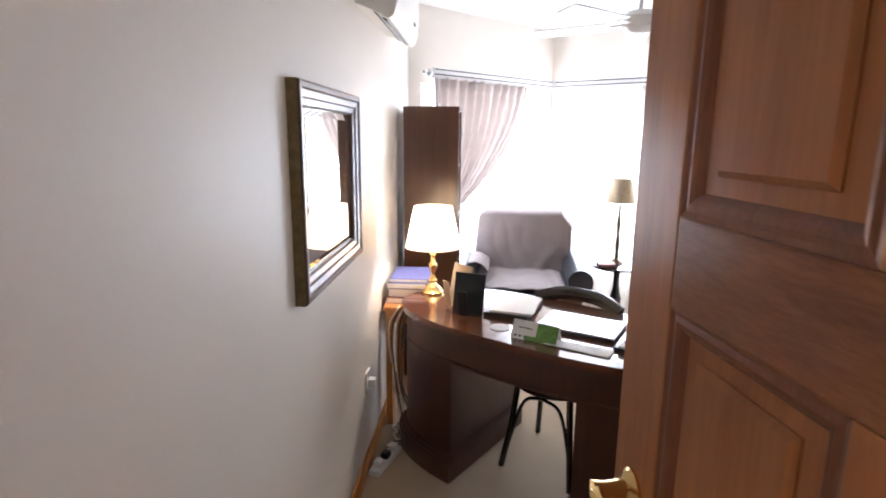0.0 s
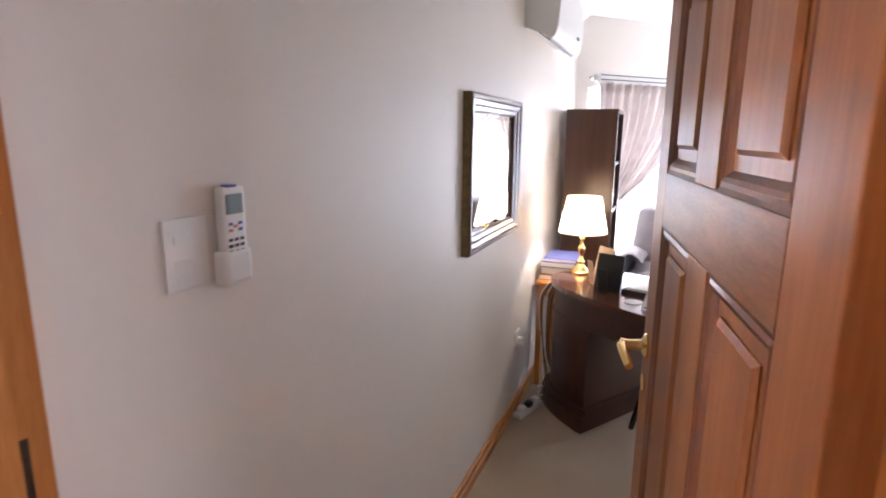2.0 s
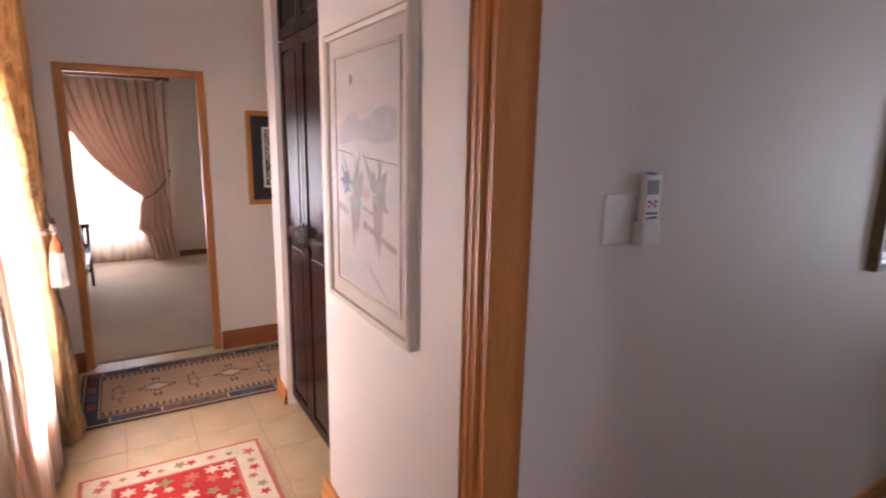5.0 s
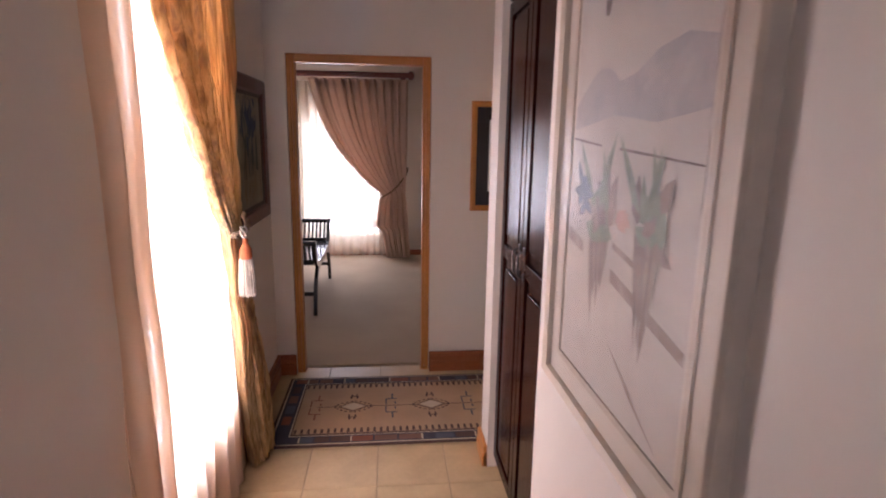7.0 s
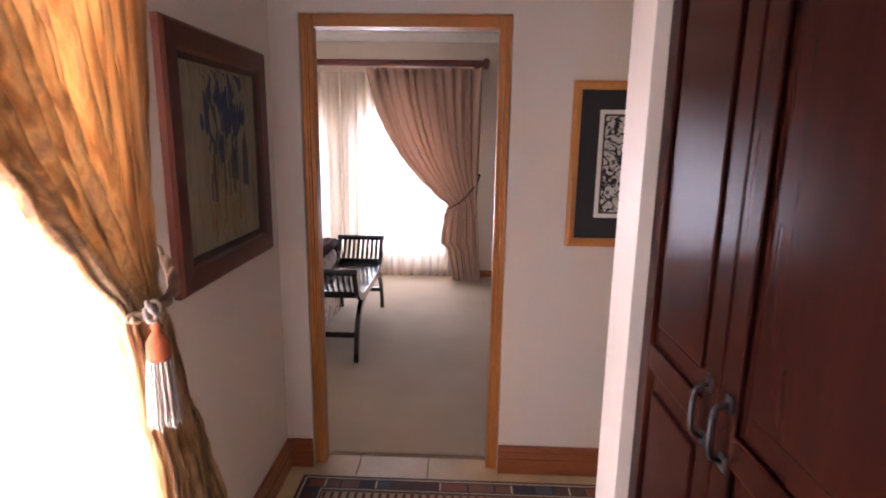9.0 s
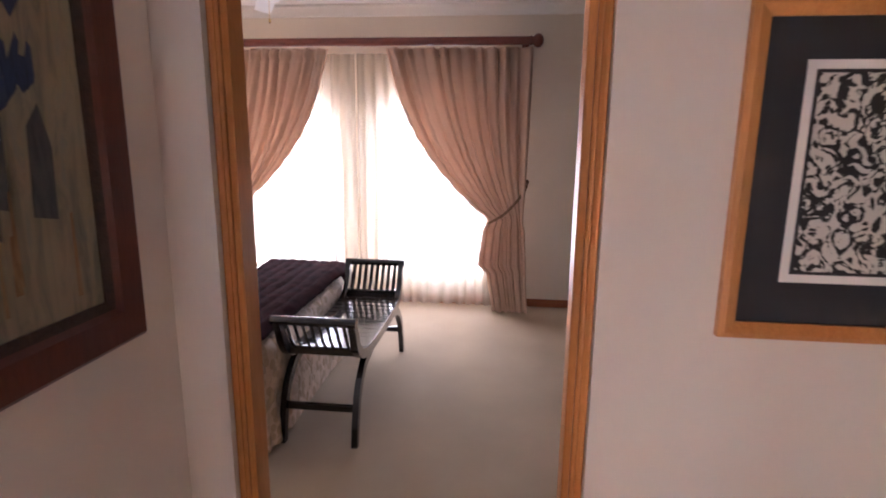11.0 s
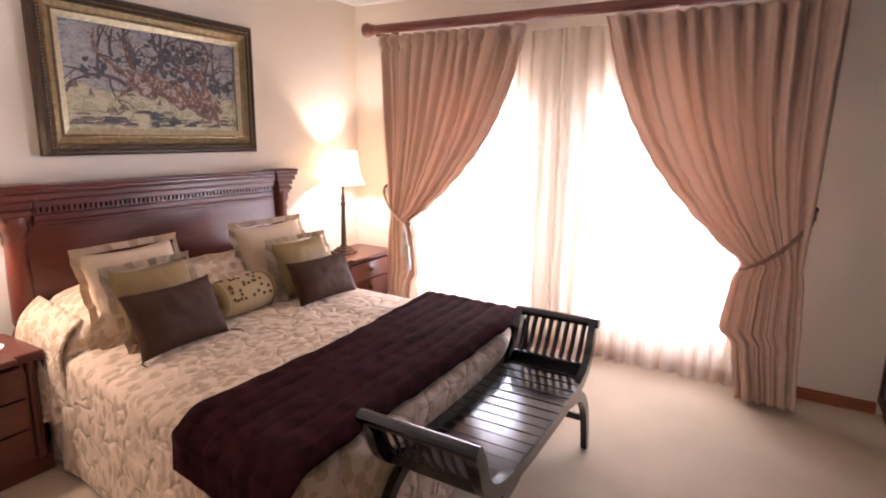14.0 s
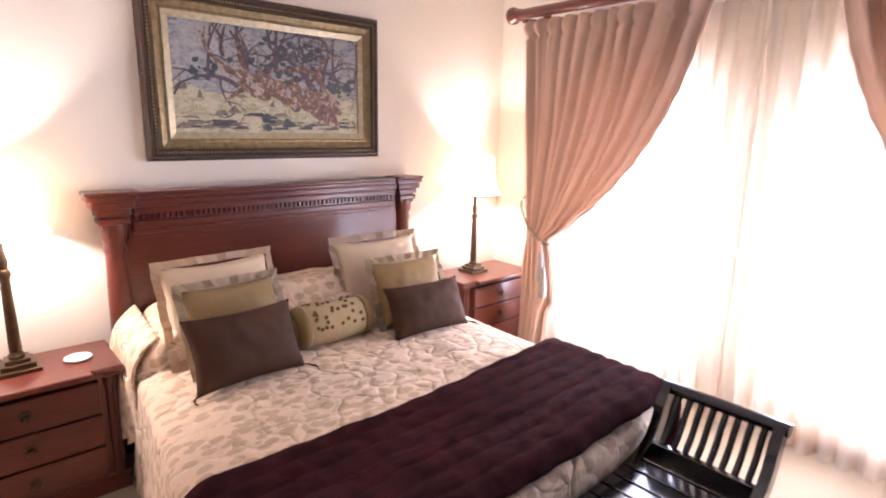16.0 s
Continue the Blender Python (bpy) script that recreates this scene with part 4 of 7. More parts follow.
def pillow(name, label, at, w, h, d, lean, turn, mat, flange=0.0, fringe=None, roll=0):
    """A stuffed cushion standing on its lower edge, leaning back, with optional flat flange."""
    t = thing(name, at, label, "cushion", "cushions on the bed")
    m = Matrix.Translation(at) @ Matrix.Rotation(radians(turn), 4, "Z") @ Matrix.Rotation(radians(lean), 4, "X") @ Matrix.Rotation(radians(roll), 4, "Y")

    def face(sign):
        def f(u, v):
            a, c = 2 * u - 1, 2 * v - 1
            k = (max(0, 1 - abs(a) ** 2.6) * max(0, 1 - abs(c) ** 2.6)) ** 0.55
            pull = 1 - 0.10 * (1 - a * a) * (abs(c) ** 3)
            pull2 = 1 - 0.08 * (1 - c * c) * (abs(a) ** 3)
            wr = (0.008 * lump((a * w * 7, c * h * 7, sign), 1.3, at[0] * 10) + 0.0035 * lump((a * w * 20, c * h * 20, sign), 1.3, at[0] * 10))
            return m @ Vector((a * w / 2 * pull2, sign * (d / 2 * k + 0.004 + wr * k), h / 2 + c * h / 2 * pull))
        return sheet(f, 26, 22)
    b = join(face(1), face(-1))
    bmesh.ops.remove_doubles(b, verts=b.verts[:], dist=0.009)
    part("cushion_body", b, mat, t, smooth=True)
    if flange:
        pts, n = [], 60
        bb = bmesh.new()
        ring = []
        for i in range(n):
            s = 4 * i / n
            k, q = int(s), s - int(s)
            c = [(-1, -1), (1, -1), (1, 1), (-1, 1)]
            p = Vector(c[k]).lerp(Vector(c[(k + 1) % 4]), q)
            ring.append(p)
        lo, hi = [], []
        for i, p in enumerate(ring):
            wv = 0.008 * math.sin(i * 1.3) + 0.004 * math.sin(i * 3.1)
            lo.append(m @ Vector((p.x * (w / 2 - 0.012), 0.022 + wv, h / 2 + p.y * (h / 2 - 0.012))))
            hi.append(m @ Vector((p.x * (w / 2 + flange), 0.016 + wv, h / 2 + p.y * (h / 2 + flange))))
        lo, hi = [bb.verts.new(v) for v in lo], [bb.verts.new(v) for v in hi]
        for i in range(n):
            j = (i + 1) % n
            bb.faces.new((lo[i], lo[j], hi[j], hi[i]))
        bmesh.ops.solidify(bb, geom=bb.faces[:], thickness=0.005)
        part("flange", bb, fringe or mat, t)
    return t


TOP = 0.575
pillow("pillow", "large cream cotton pillow leaning on the headboard", (-5.29, -3.05, TOP), 0.50, 0.42, 0.16, 20, 4, "pil_cream", 0.022)
pillow("pillow", "large cream cotton pillow leaning on the headboard", (-6.11, -3.01, TOP), 0.50, 0.43, 0.16, 20, -3, "pil_cream", 0.022)
pillow("cushion", "olive gold satin cushion with a fringed edge", (-5.285, -2.895, TOP), 0.42, 0.355, 0.14, 24, 3, "pil_green", 0.02, "fringe")
pillow("cushion", "olive gold satin cushion with a fringed edge", (-6.155, -2.815, TOP), 0.42, 0.35, 0.14, 24, -4, "pil_green", 0.02, "fringe")
for x, y, tr, hh in ((-5.245, -2.70, 2, 0.295), (-6.145, -2.665, -4, 0.26)):
    t = pillow("cushion", "dark chocolate silk cushion with tasselled corners", (x, y, TOP), 0.45, hh, 0.13, 26, tr, "pil_brown")
    for sx in (-1, 1):
        b = bmesh.new()
        for k in range(5):
            a = 0.5 * (k - 2)
            tube([(x + sx * 0.215, y + 0.004, TOP + 0.014), (x + sx * (0.232 + 0.004 * k), y + 0.03 + 0.01 * math.sin(a), TOP + 0.010), (x + sx * (0.235 + 0.012 * math.cos(a)), y + 0.055 + 0.02 * math.sin(a), TOP + 0.004)], 0.0022, 5, b)
        part("corner_tassel", b, "pil_brown", t)
t = thing("bolster_cushion", (-5.70, -2.90, TOP), "small cream bolster with brown dots and olive end bands", "cushion", "cushions on the bed")
b = lathe((0, 0, 0), [(0.0, -0.20), (0.07, -0.195), (0.095, -0.16), (0.10, 0), (0.095, 0.16), (0.07, 0.195), (0.0, 0.20)], 24)
b.transform(Matrix.Translation((-5.70, -2.90, TOP + 0.09)) @ Matrix.Rotation(radians(90), 4, "Y"))
part("cushion_body", b, "pil_gold", t, smooth=True)
b = bmesh.new()
rd = random.Random(5)
for i in range(46):
    a, x = rd.uniform(0.1, 2.6), rd.uniform(-0.13, 0.13)
    o = Vector((-5.70 + x, -2.90 + 0.1015 * math.cos(a), TOP + 0.09 + 0.1015 * math.sin(a)))
    nn = Vector((0, math.cos(a), math.sin(a)))
    prism([(0.009 * math.cos(q), 0.009 * math.sin(q)) for q in [math.tau * k / 8 for k in range(8)]], axes(o - nn * 0.002, (1, 0, 0), nn.cross(Vector((1, 0, 0)))), 0.003, b)
part("embroidered_dots", b, "dot", t, kind="stuff")
for sx in (-1, 1):
    b = lathe((0, 0, 0), [(0.1005, 0), (0.102, 0.012), (0.0985, 0.03), (0.088, 0.048), (0.074, 0.054)], 24)
    b.transform(Matrix.Translation((-5.70 + sx * 0.142, -2.90, TOP + 0.09)) @ Matrix.Rotation(radians(90 * sx), 4, "Y"))
    part("end_band", b, "pil_green", t, "olive satin end band", smooth=True)
pillow("pillow", "pillow covered in the cream leaf quilt fabric", (-5.73, -3.06, TOP), 0.46, 0.28, 0.14, 20, 0, "leafy")


# nightstands
def nightstand(x0, x1, label):
    y0, y1, z = YS + 0.02, -3.205, 0.575
    t = thing("nightstand", ((x0 + x1) / 2, (y0 + y1) / 2, 0), label, "nightstand", "nightstands beside the bed")
    part("body", box(x0 + 0.03, x1 - 0.03, y0, y1 - 0.02, 0.07, z - 0.04, 0.003), "mahogany_z", t)
    b = box(x0 + 0.01, x1 - 0.01, y0, y1 - 0.004, z - 0.045, z - 0.025, 0.006)
    box(x0, x1, y0, y1 + 0.006, z - 0.027, z, 0.009, bm=b, seg=3)
    box(x0 + 0.115, x1 - 0.115, y0 + 0.02, y1 + 0.042, z - 0.0265, z + 0.0008, 0.009, bm=b, seg=3)
    part("top", b, "mahogany", t)
    part("plinth", box(x0 + 0.012, x1 - 0.012, y0, y1 - 0.004, 0.0, 0.085, 0.008), "mahogany", t)
    for x in (x0 + 0.055, x1 - 0.055):
        part("corner_column", lathe((x, y1 - 0.028, 0.08), [(0.024, 0), (0.024, 0.03), (0.018, 0.04), (0.021, 0.2), (0.018, 0.40), (0.024, 0.41), (0.024, 0.45)], 14), "mahogany_z", t, smooth="edges")
    for k in range(3):
        zz = 0.10 + k * 0.145
        dr = part("drawer", box(x0 + 0.095, x1 - 0.095, y1 - 0.035, y1 + 0.022, zz, zz + 0.136, 0.005), "mahogany", t)
        b = lathe((0, 0, 0), [(0.024, 0), (0.024, 0.004), (0.012, 0.008), (0.010, 0.016), (0.017, 0.022), (0.014, 0.030), (0.0, 0.033)], 14)
        b.transform(Matrix.Translation(((x0 + x1) / 2, y1 + 0.022, zz + 0.07)) @ Matrix.Rotation(radians(-90), 4, "X"))
        part("knob", b, "bronze", dr, "dark bronze knob", smooth="edges")
    return t


nightstand(-7.53, -6.86, "mahogany nightstand with three drawers beside the curtain")
nightstand(-4.885, -4.20, "mahogany nightstand with three drawers and bronze knobs")


def table_lamp(x, y, z, label):
    t = thing("table_lamp", (x, y, z), label, "table lamp", "bedside lamps")
    b = box(x - 0.075, x + 0.075, y - 0.075, y + 0.075, z, z + 0.018, 0.004)
    box(x - 0.058, x + 0.058, y - 0.058, y + 0.058, z + 0.018, z + 0.04, 0.006, bm=b)
    box(x - 0.042, x + 0.042, y - 0.042, y + 0.042, z + 0.04, z + 0.055, 0.004, bm=b)
    part("base", b, "bronze", t)
    part("column", lathe((x, y, z + 0.05), [(0.028, 0), (0.03, 0.015), (0.02, 0.03), (0.022, 0.04), (0.017, 0.33), (0.024, 0.345), (0.024, 0.36), (0.016, 0.37), (0.02, 0.40), (0.012, 0.44), (0.012, 0.49)], 14), "bronze", t, smooth="edges")
    sh = part("shade", sheet(lambda u, v: Vector((x + (0.172 - 0.055 * (1 - (1 - v) ** 2.6)) * math.cos(math.tau * u), y + (0.172 - 0.055 * (1 - (1 - v) ** 2.6)) * math.sin(math.tau * u), z + 0.555 + 0.255 * v)), 40, 8, closed=True), "shade_white", t, "ivory lampshade, lit", smooth=True)
    for r, zz in ((0.173, 0.555), (0.118, 0.81)):
        part("shade_trim", tube([(x + r * math.cos(a), y + r * math.sin(a), z + zz) for a in [math.tau * k / 36 for k in range(37)]], 0.0035, 6), "trim_taupe", sh)
    part("shade_ring", tube([(x - 0.1, y, z + 0.59), (x + 0.1, y, z + 0.59)], 0.002, 6), "bronze", sh)
    return t


table_lamp(-7.14, -3.40, 0.575, "bronze column lamp with a lit ivory shade, on the nightstand")
table_lamp(-4.55, -3.40, 0.575, "bronze column lamp with a lit ivory shade, on the nightstand")
t = thing("coaster", (-4.750, -3.365, 0.5762), "round pale glass coaster on the nightstand", "coaster")
part("dish", lathe((-4.750, -3.365, 0.5762), [(0.035, 0), (0.05, 0.004), (0.052, 0.012), (0.046, 0.012), (0.04, 0.006), (0.0, 0.005)], 28), "white_plastic", t, smooth="edges")

# framed tree painting above the bed
PM = axes((-5.14, YS + 0.002, 1.39), (-1, 0, 0), (0, 0, 1))
PW, PH = 1.29, 0.79
t = thing("framed_painting", (-5.78, YS, 1.39), "oil painting of a gnarled tree in a black and gilt frame", "painting")
frame_bars(PM, PW, PH, [(0, 0.0), (0, 0.03), (0.012, 0.05), (0.022, 0.052), (0.030, 0.042), (0.050, 0.042), (0.056, 0.035), (0.056, 0.0)], "dark_frame", t, "outer_frame_bar")
frame_bars(PM, PW, PH, [(0.056, 0.0), (0.056, 0.036), (0.064, 0.042), (0.090, 0.030), (0.098, 0.032), (0.105, 0.026), (0.105, 0.0)], "gilt", t, "gilt_slip_bar")
frame_bars(PM, PW, PH, [(0.105, 0.0), (0.105, 0.03), (0.135, 0.022), (0.135, 0.0)], "silver_gilt", t, "inner_slip_bar")
b = bmesh.new()
for i in range(74):
    s = (i + 0.5) / 74
    for q in ((0.03 + s * (PW - 0.06), 0.040), (0.03 + s * (PW - 0.06), PH - 0.040)):
        bmesh.ops.create_icosphere(b, subdivisions=1, radius=0.007, matrix=PM @ Matrix.Translation((*q, 0.044)))
for i in range(44):
    s = (i + 0.5) / 44
    for q in ((0.040, 0.03 + s * (PH - 0.06)), (PW - 0.040, 0.03 + s * (PH - 0.06))):
        bmesh.ops.create_icosphere(b, subdivisions=1, radius=0.007, matrix=PM @ Matrix.Translation((*q, 0.044)))
part("beaded_moulding", b, "gilt", t, kind="stuff")
cx0, cx1, cy0, cy1 = 0.13, PW - 0.13, 0.13, PH - 0.13
canvas = part("canvas", box(cx0, cx1, cy0, cy1, 0.006, 0.012, m=PM), "canvas_sky", t)
part("painted_field", prism([(cx0, cy0), (cx1, cy0), (cx1, cy0 + 0.20), (0.85, cy0 + 0.17), (0.6, cy0 + 0.23), (0.35, cy0 + 0.19), (cx0, cy0 + 0.25)], PM @ Matrix.Translation((0, 0, 0.0125)), 0.001), "canvas_field", canvas)
rd = random.Random(9)
for i in range(46):
    u, v = rd.uniform(cx0 + 0.03, cx1 - 0.05), cy0 + 0.012 + rd.random() * 0.2
    w, hh = rd.uniform(0.012, 0.05), rd.uniform(0.015, 0.05)
    part("grass_stroke", prism([(u - w, v), (u + w, v + rd.uniform(-0.006, 0.006)), (u + w * rd.uniform(0, 0.8), v + hh), (u - w * 0.4, v + hh * rd.uniform(0.5, 1))], PM @ Matrix.Translation((0, 0, 0.0136 + 0.000008 * i)), 0.0001), ("paint_grass", "paint_grass", "paint_field_dark", "canvas_field")[i % 4], canvas)
for i in range(60):
    u, v = rd.uniform(cx0 + 0.02, cx1 - 0.05), cy0 + 0.02 + abs(rd.gauss(0, 0.028))
    w, hh = rd.uniform(0.02, 0.06), rd.uniform(0.006, 0.016)
    part("shadow_stroke", prism([(u - w if u - w > cx0 else cx0, v), (min(cx1, u + w), v + rd.uniform(-0.006, 0.006)), (min(cx1, u + w * 0.8), v + hh), (u - w * 0.3, v + hh)], PM @ Matrix.Translation((0, 0, 0.0141 + 0.000008 * i)), 0.0001), ("paint_leaf", "paint_branch", "paint_field_dark")[i % 3], canvas)
b = bmesh.new()


def stroke(b, p, ang, L, w, depth, rd):
    """A painted branch that bends, thins and forks."""
    pts = [Vector(p)]
    for i in range(6):
        ang += rd.uniform(-0.45, 0.45)
        pts.append(pts[-1] + Vector((math.cos(ang), math.sin(ang))) * L / 6)
    for i in range(6):
        a, c = pts[i], pts[i + 1]
        n = Vector((-(c - a).y, (c - a).x)).normalized()
        wa, wc = w * (1 - i / 9), w * (1 - (i + 1) / 9)
        q = [a + n * wa, a - n * wa, c - n * wc, c + n * wc]
        if all(cx0 < v.x < cx1 and cy0 < v.y < cy1 for v in q):
            b.faces.new([b.verts.new(PM @ Vector((v.x, v.y, 0.0150 + 0.000002 * len(b.faces)))) for v in q])
    if depth:
        for k in (2, 4, 6):
            stroke(b, pts[k], ang + rd.choice((-1, 1)) * rd.uniform(0.5, 1.2), L * 0.62, w * 0.55, depth - 1, rd)


for p, a, L, w in (((0.50, 0.36), 2.0, 0.30, 0.017), ((0.58, 0.38), 1.0, 0.30, 0.015), ((0.85, 0.38), 1.7, 0.3, 0.018), ((0.92, 0.36), 1.1, 0.26, 0.014), ((0.45, 0.36), 2.7, 0.30, 0.012), ((0.75, 0.40), 0.5, 0.3, 0.012), ((0.30, 0.42), 1.2, 0.25, 0.010), ((0.65, 0.45), 1.4, 0.25, 0.012), ((1.0, 0.42), 2.0, 0.22, 0.010), ((0.38, 0.5), 2.2, 0.22, 0.009)):
    stroke(b, p, a, L, w, 3, rd)
part("painted_foliage", b, "paint_branch", canvas, kind="stuff")
b = bmesh.new()
for i in range(90):
    u = rd.uniform(0.45, 1.02)
    v = 0.385 - (u - 0.47) * 0.24 + rd.uniform(-0.06, 0.075)
    L, w, a = rd.uniform(0.05, 0.12), rd.uniform(0.010, 0.024), rd.gauss(-0.55, 0.45)
    d, n = Vector((math.cos(a), math.sin(a))), Vector((-math.sin(a), math.cos(a)))
    q = [Vector((u, v)) + d * L * i + n * w * j for i, j in ((-0.5, 0.3), (-0.3, -0.8), (0.2, -1), (0.5, -0.2), (0.35, 0.7), (-0.1, 1))]
    prism([(min(cx1 - 0.004, c.x), max(cy0 + 0.006, c.y)) for c in q], PM @ Matrix.Translation((0, 0, 0.0146 + 0.00003 * i)), 0.0002, b)
part("painted_trunk", b, "paint_trunk", canvas, kind="stuff")
for layer, limb in enumerate((((0.66, 0.33), (0.54, 0.40), (0.475, 0.47), (0.46, 0.55), (0.50, 0.62)), ((0.52, 0.41), (0.40, 0.44), (0.33, 0.50), (0.29, 0.56), (0.30, 0.63)),
             ((0.92, 0.27), (0.94, 0.36), (0.90, 0.45), (0.93, 0.52), (1.02, 0.57)), ((0.90, 0.43), (0.82, 0.475), (0.72, 0.46), (0.66, 0.47)), ((0.60, 0.35), (0.50, 0.36), (0.42, 0.32), (0.37, 0.28)))):
    line = smooth_line([(u, v, 0) for u, v in limb], 5)
    b = bmesh.new()
    rows = []
    for i, p in enumerate(line):
        d = line[min(i + 1, len(line) - 1)] - line[max(i - 1, 0)]
        n = Vector((-d.y, d.x, 0)).normalized() * 0.019 * (1 - 0.8 * i / len(line)) * rd.uniform(0.75, 1.2)
        rows.append([b.verts.new(PM @ (p + n * k + Vector((0, 0, 0.0190 + 0.0002 * layer)))) for k in (-1, 1)])
    for p, q in zip(rows, rows[1:]):
        b.faces.new((p[0], q[0], q[1], p[1]))
    part("painted_limb", b, "paint_trunk", canvas)
b = bmesh.new()
for i in range(34):
    u, v = rd.choice(((0.98, 0.40), (1.03, 0.38), (0.73, 0.42), (0.70, 0.20), (0.60, 0.19)))
    u, v, r = min(cx1 - 0.03, u + rd.gauss(0, 0.03)), max(cy0 + 0.03, v + rd.gauss(0, 0.022)), rd.uniform(0.012, 0.026)
    prism([(u + r * math.cos(q) * rd.uniform(0.6, 1.2), v + r * 0.7 * math.sin(q) * rd.uniform(0.6, 1.2)) for q in [math.tau * k / 7 for k in range(7)]], PM @ Matrix.Translation((0, 0, 0.0200 + 0.00003 * i)), 0.0002, b)
part("painted_bushes", b, "paint_leaf", canvas, kind="stuff")
b = bmesh.new()
for i in range(110):
    u, v = rd.choice(((0.74, 0.56), (0.66, 0.58), (0.28, 0.43), (0.60, 0.44), (0.98, 0.42), (1.04, 0.38), (0.85, 0.56)))
    u, v, r = min(cx1 - 0.03, max(cx0 + 0.03, u + rd.gauss(0, 0.06))), min(cy1 - 0.025, v + rd.gauss(0, 0.035)), rd.uniform(0.008, 0.024)
    prism([(u + r * math.cos(q) * rd.uniform(0.6, 1.2), v + r * 0.8 * math.sin(q) * rd.uniform(0.6, 1.2)) for q in [math.tau * k / 7 for k in range(7)]], PM @ Matrix.Translation((0, 0, 0.0134 + 0.00003 * i)), 0.0002, b)
part("painted_foliage", b, "paint_leaf", canvas)

# bench at the bed foot
BX0, BX1, BY0, BY1 = -6.33, -5.045, -1.565, -1.155
bench = thing("bench", (-5.69, -1.36, 0), "black-brown slatted bench with scrolled ends, at the bed foot", "bench")
SEATZ = 0.43


def bench_rail(y):
    half = [(BX1 + 0.0, 0.655), (BX1 - 0.035, 0.60), (BX1 - 0.06, 0.53), (BX1 - 0.11, 0.465), (BX1 - 0.20, 0.425), (BX1 - 0.36, 0.405), ((BX0 + BX1) / 2, 0.40)]
    pts = half + [(BX0 + BX1 - x, z) for x, z in half[-2::-1]]
    return smooth_line([(x, y, z) for x, z in pts], 6)


for y in (BY0 + 0.018, BY1 - 0.018):
    line = bench_rail(y)
    b = bmesh.new()
    rings = []
    for i, p in enumerate(line):
        d = (line[min(i + 1, len(line) - 1)] - line[max(i - 1, 0)]).normalized()
        n = Vector((d.z, 0, -d.x))
        rings.append([b.verts.new(p + Vector((0, s * 0.017, 0)) + n * q * 0.026) for s, q in ((-1, -1), (1, -1), (1, 1), (-1, 1))])
    for a, c in zip(rings, rings[1:]):
        for i in range(4):
            b.faces.new((a[i], a[(i + 1) % 4], c[(i + 1) % 4], c[i]))
    b.faces.new(rings[0])
    b.faces.new(rings[-1][::-1])
    part("side_rail", b, "black_wood", bench)
for s, xe in ((1, BX1), (-1, BX0)):
    b = tube([(xe, BY0 - 0.006, 0.652), (xe, BY1 + 0.006, 0.652)], 0.025, 14, flat=0.9)
    part("top_rail", b, "black_wood", bench, smooth="edges")
    part("lower_end_rail", box(xe - s * 0.115 - 0.014, xe - s * 0.115 + 0.014, BY0 + 0.034, BY1 - 0.034, 0.44, 0.485, 0.004), "black_wood", bench)
    for k in range(8):
        y = BY0 + 0.062 + k * (BY1 - BY0 - 0.124) / 7
        b = tube(smooth_line([(xe - s * 0.004, y, 0.64), (xe - s * 0.035, y, 0.59), (xe - s * 0.065, y, 0.53), (xe - s * 0.11, y, 0.475)], 4), 0.011, 8, flat=0.6)
        part("end_slat", b, "black_wood", bench, smooth="edges")
    for y in (BY0 + 0.018, BY1 - 0.018):
        leg = smooth_line([(xe - s * 0.34, y, 0.395), (xe - s * 0.20, y, 0.36), (xe - s * 0.09, y, 0.26), (xe - s * 0.035, y, 0.12), (xe - s * 0.012, y, 0.0)], 5)
        b = bmesh.new()
        rings = []
        for i, p in enumerate(leg):
            d = (leg[min(i + 1, len(leg) - 1)] - leg[max(i - 1, 0)]).normalized()
            n = Vector((d.z, 0, -d.x))
            w = 0.026 - 0.008 * i / len(leg)
            rings.append([b.verts.new(Vector((p.x, p.y, max(p.z, 0.0))) + Vector((0, q * 0.016, 0)) + n * r * w) for q, r in ((-1, -1), (1, -1), (1, 1), (-1, 1))])
        for v in rings[-1]:
            v.co.z = 0.0
        for a, c in zip(rings, rings[1:]):
            for i in range(4):
                b.faces.new((a[i], a[(i + 1) % 4], c[(i + 1) % 4], c[i]))
        b.faces.new(rings[0])
        b.faces.new(rings[-1][::-1])
        part("leg", b, "black_wood", bench)
    part("stretcher", box(xe - s * 0.055 - 0.012, xe - s * 0.055 + 0.012, BY0 + 0.034, BY1 - 0.034, 0.165, 0.20, 0.004), "black_wood", bench)
for k in range(15):
    x = BX0 + 0.16 + k * (BX1 - BX0 - 0.32) / 14
    dip = 0.018 * (1 - (2 * k / 14 - 1) ** 2)
    part("seat_slat", box(x - 0.0332, x + 0.0332, BY0 + 0.004, BY1 - 0.004, SEATZ - dip, SEATZ + 0.018 - dip, 0.004), "black_wood", bench)


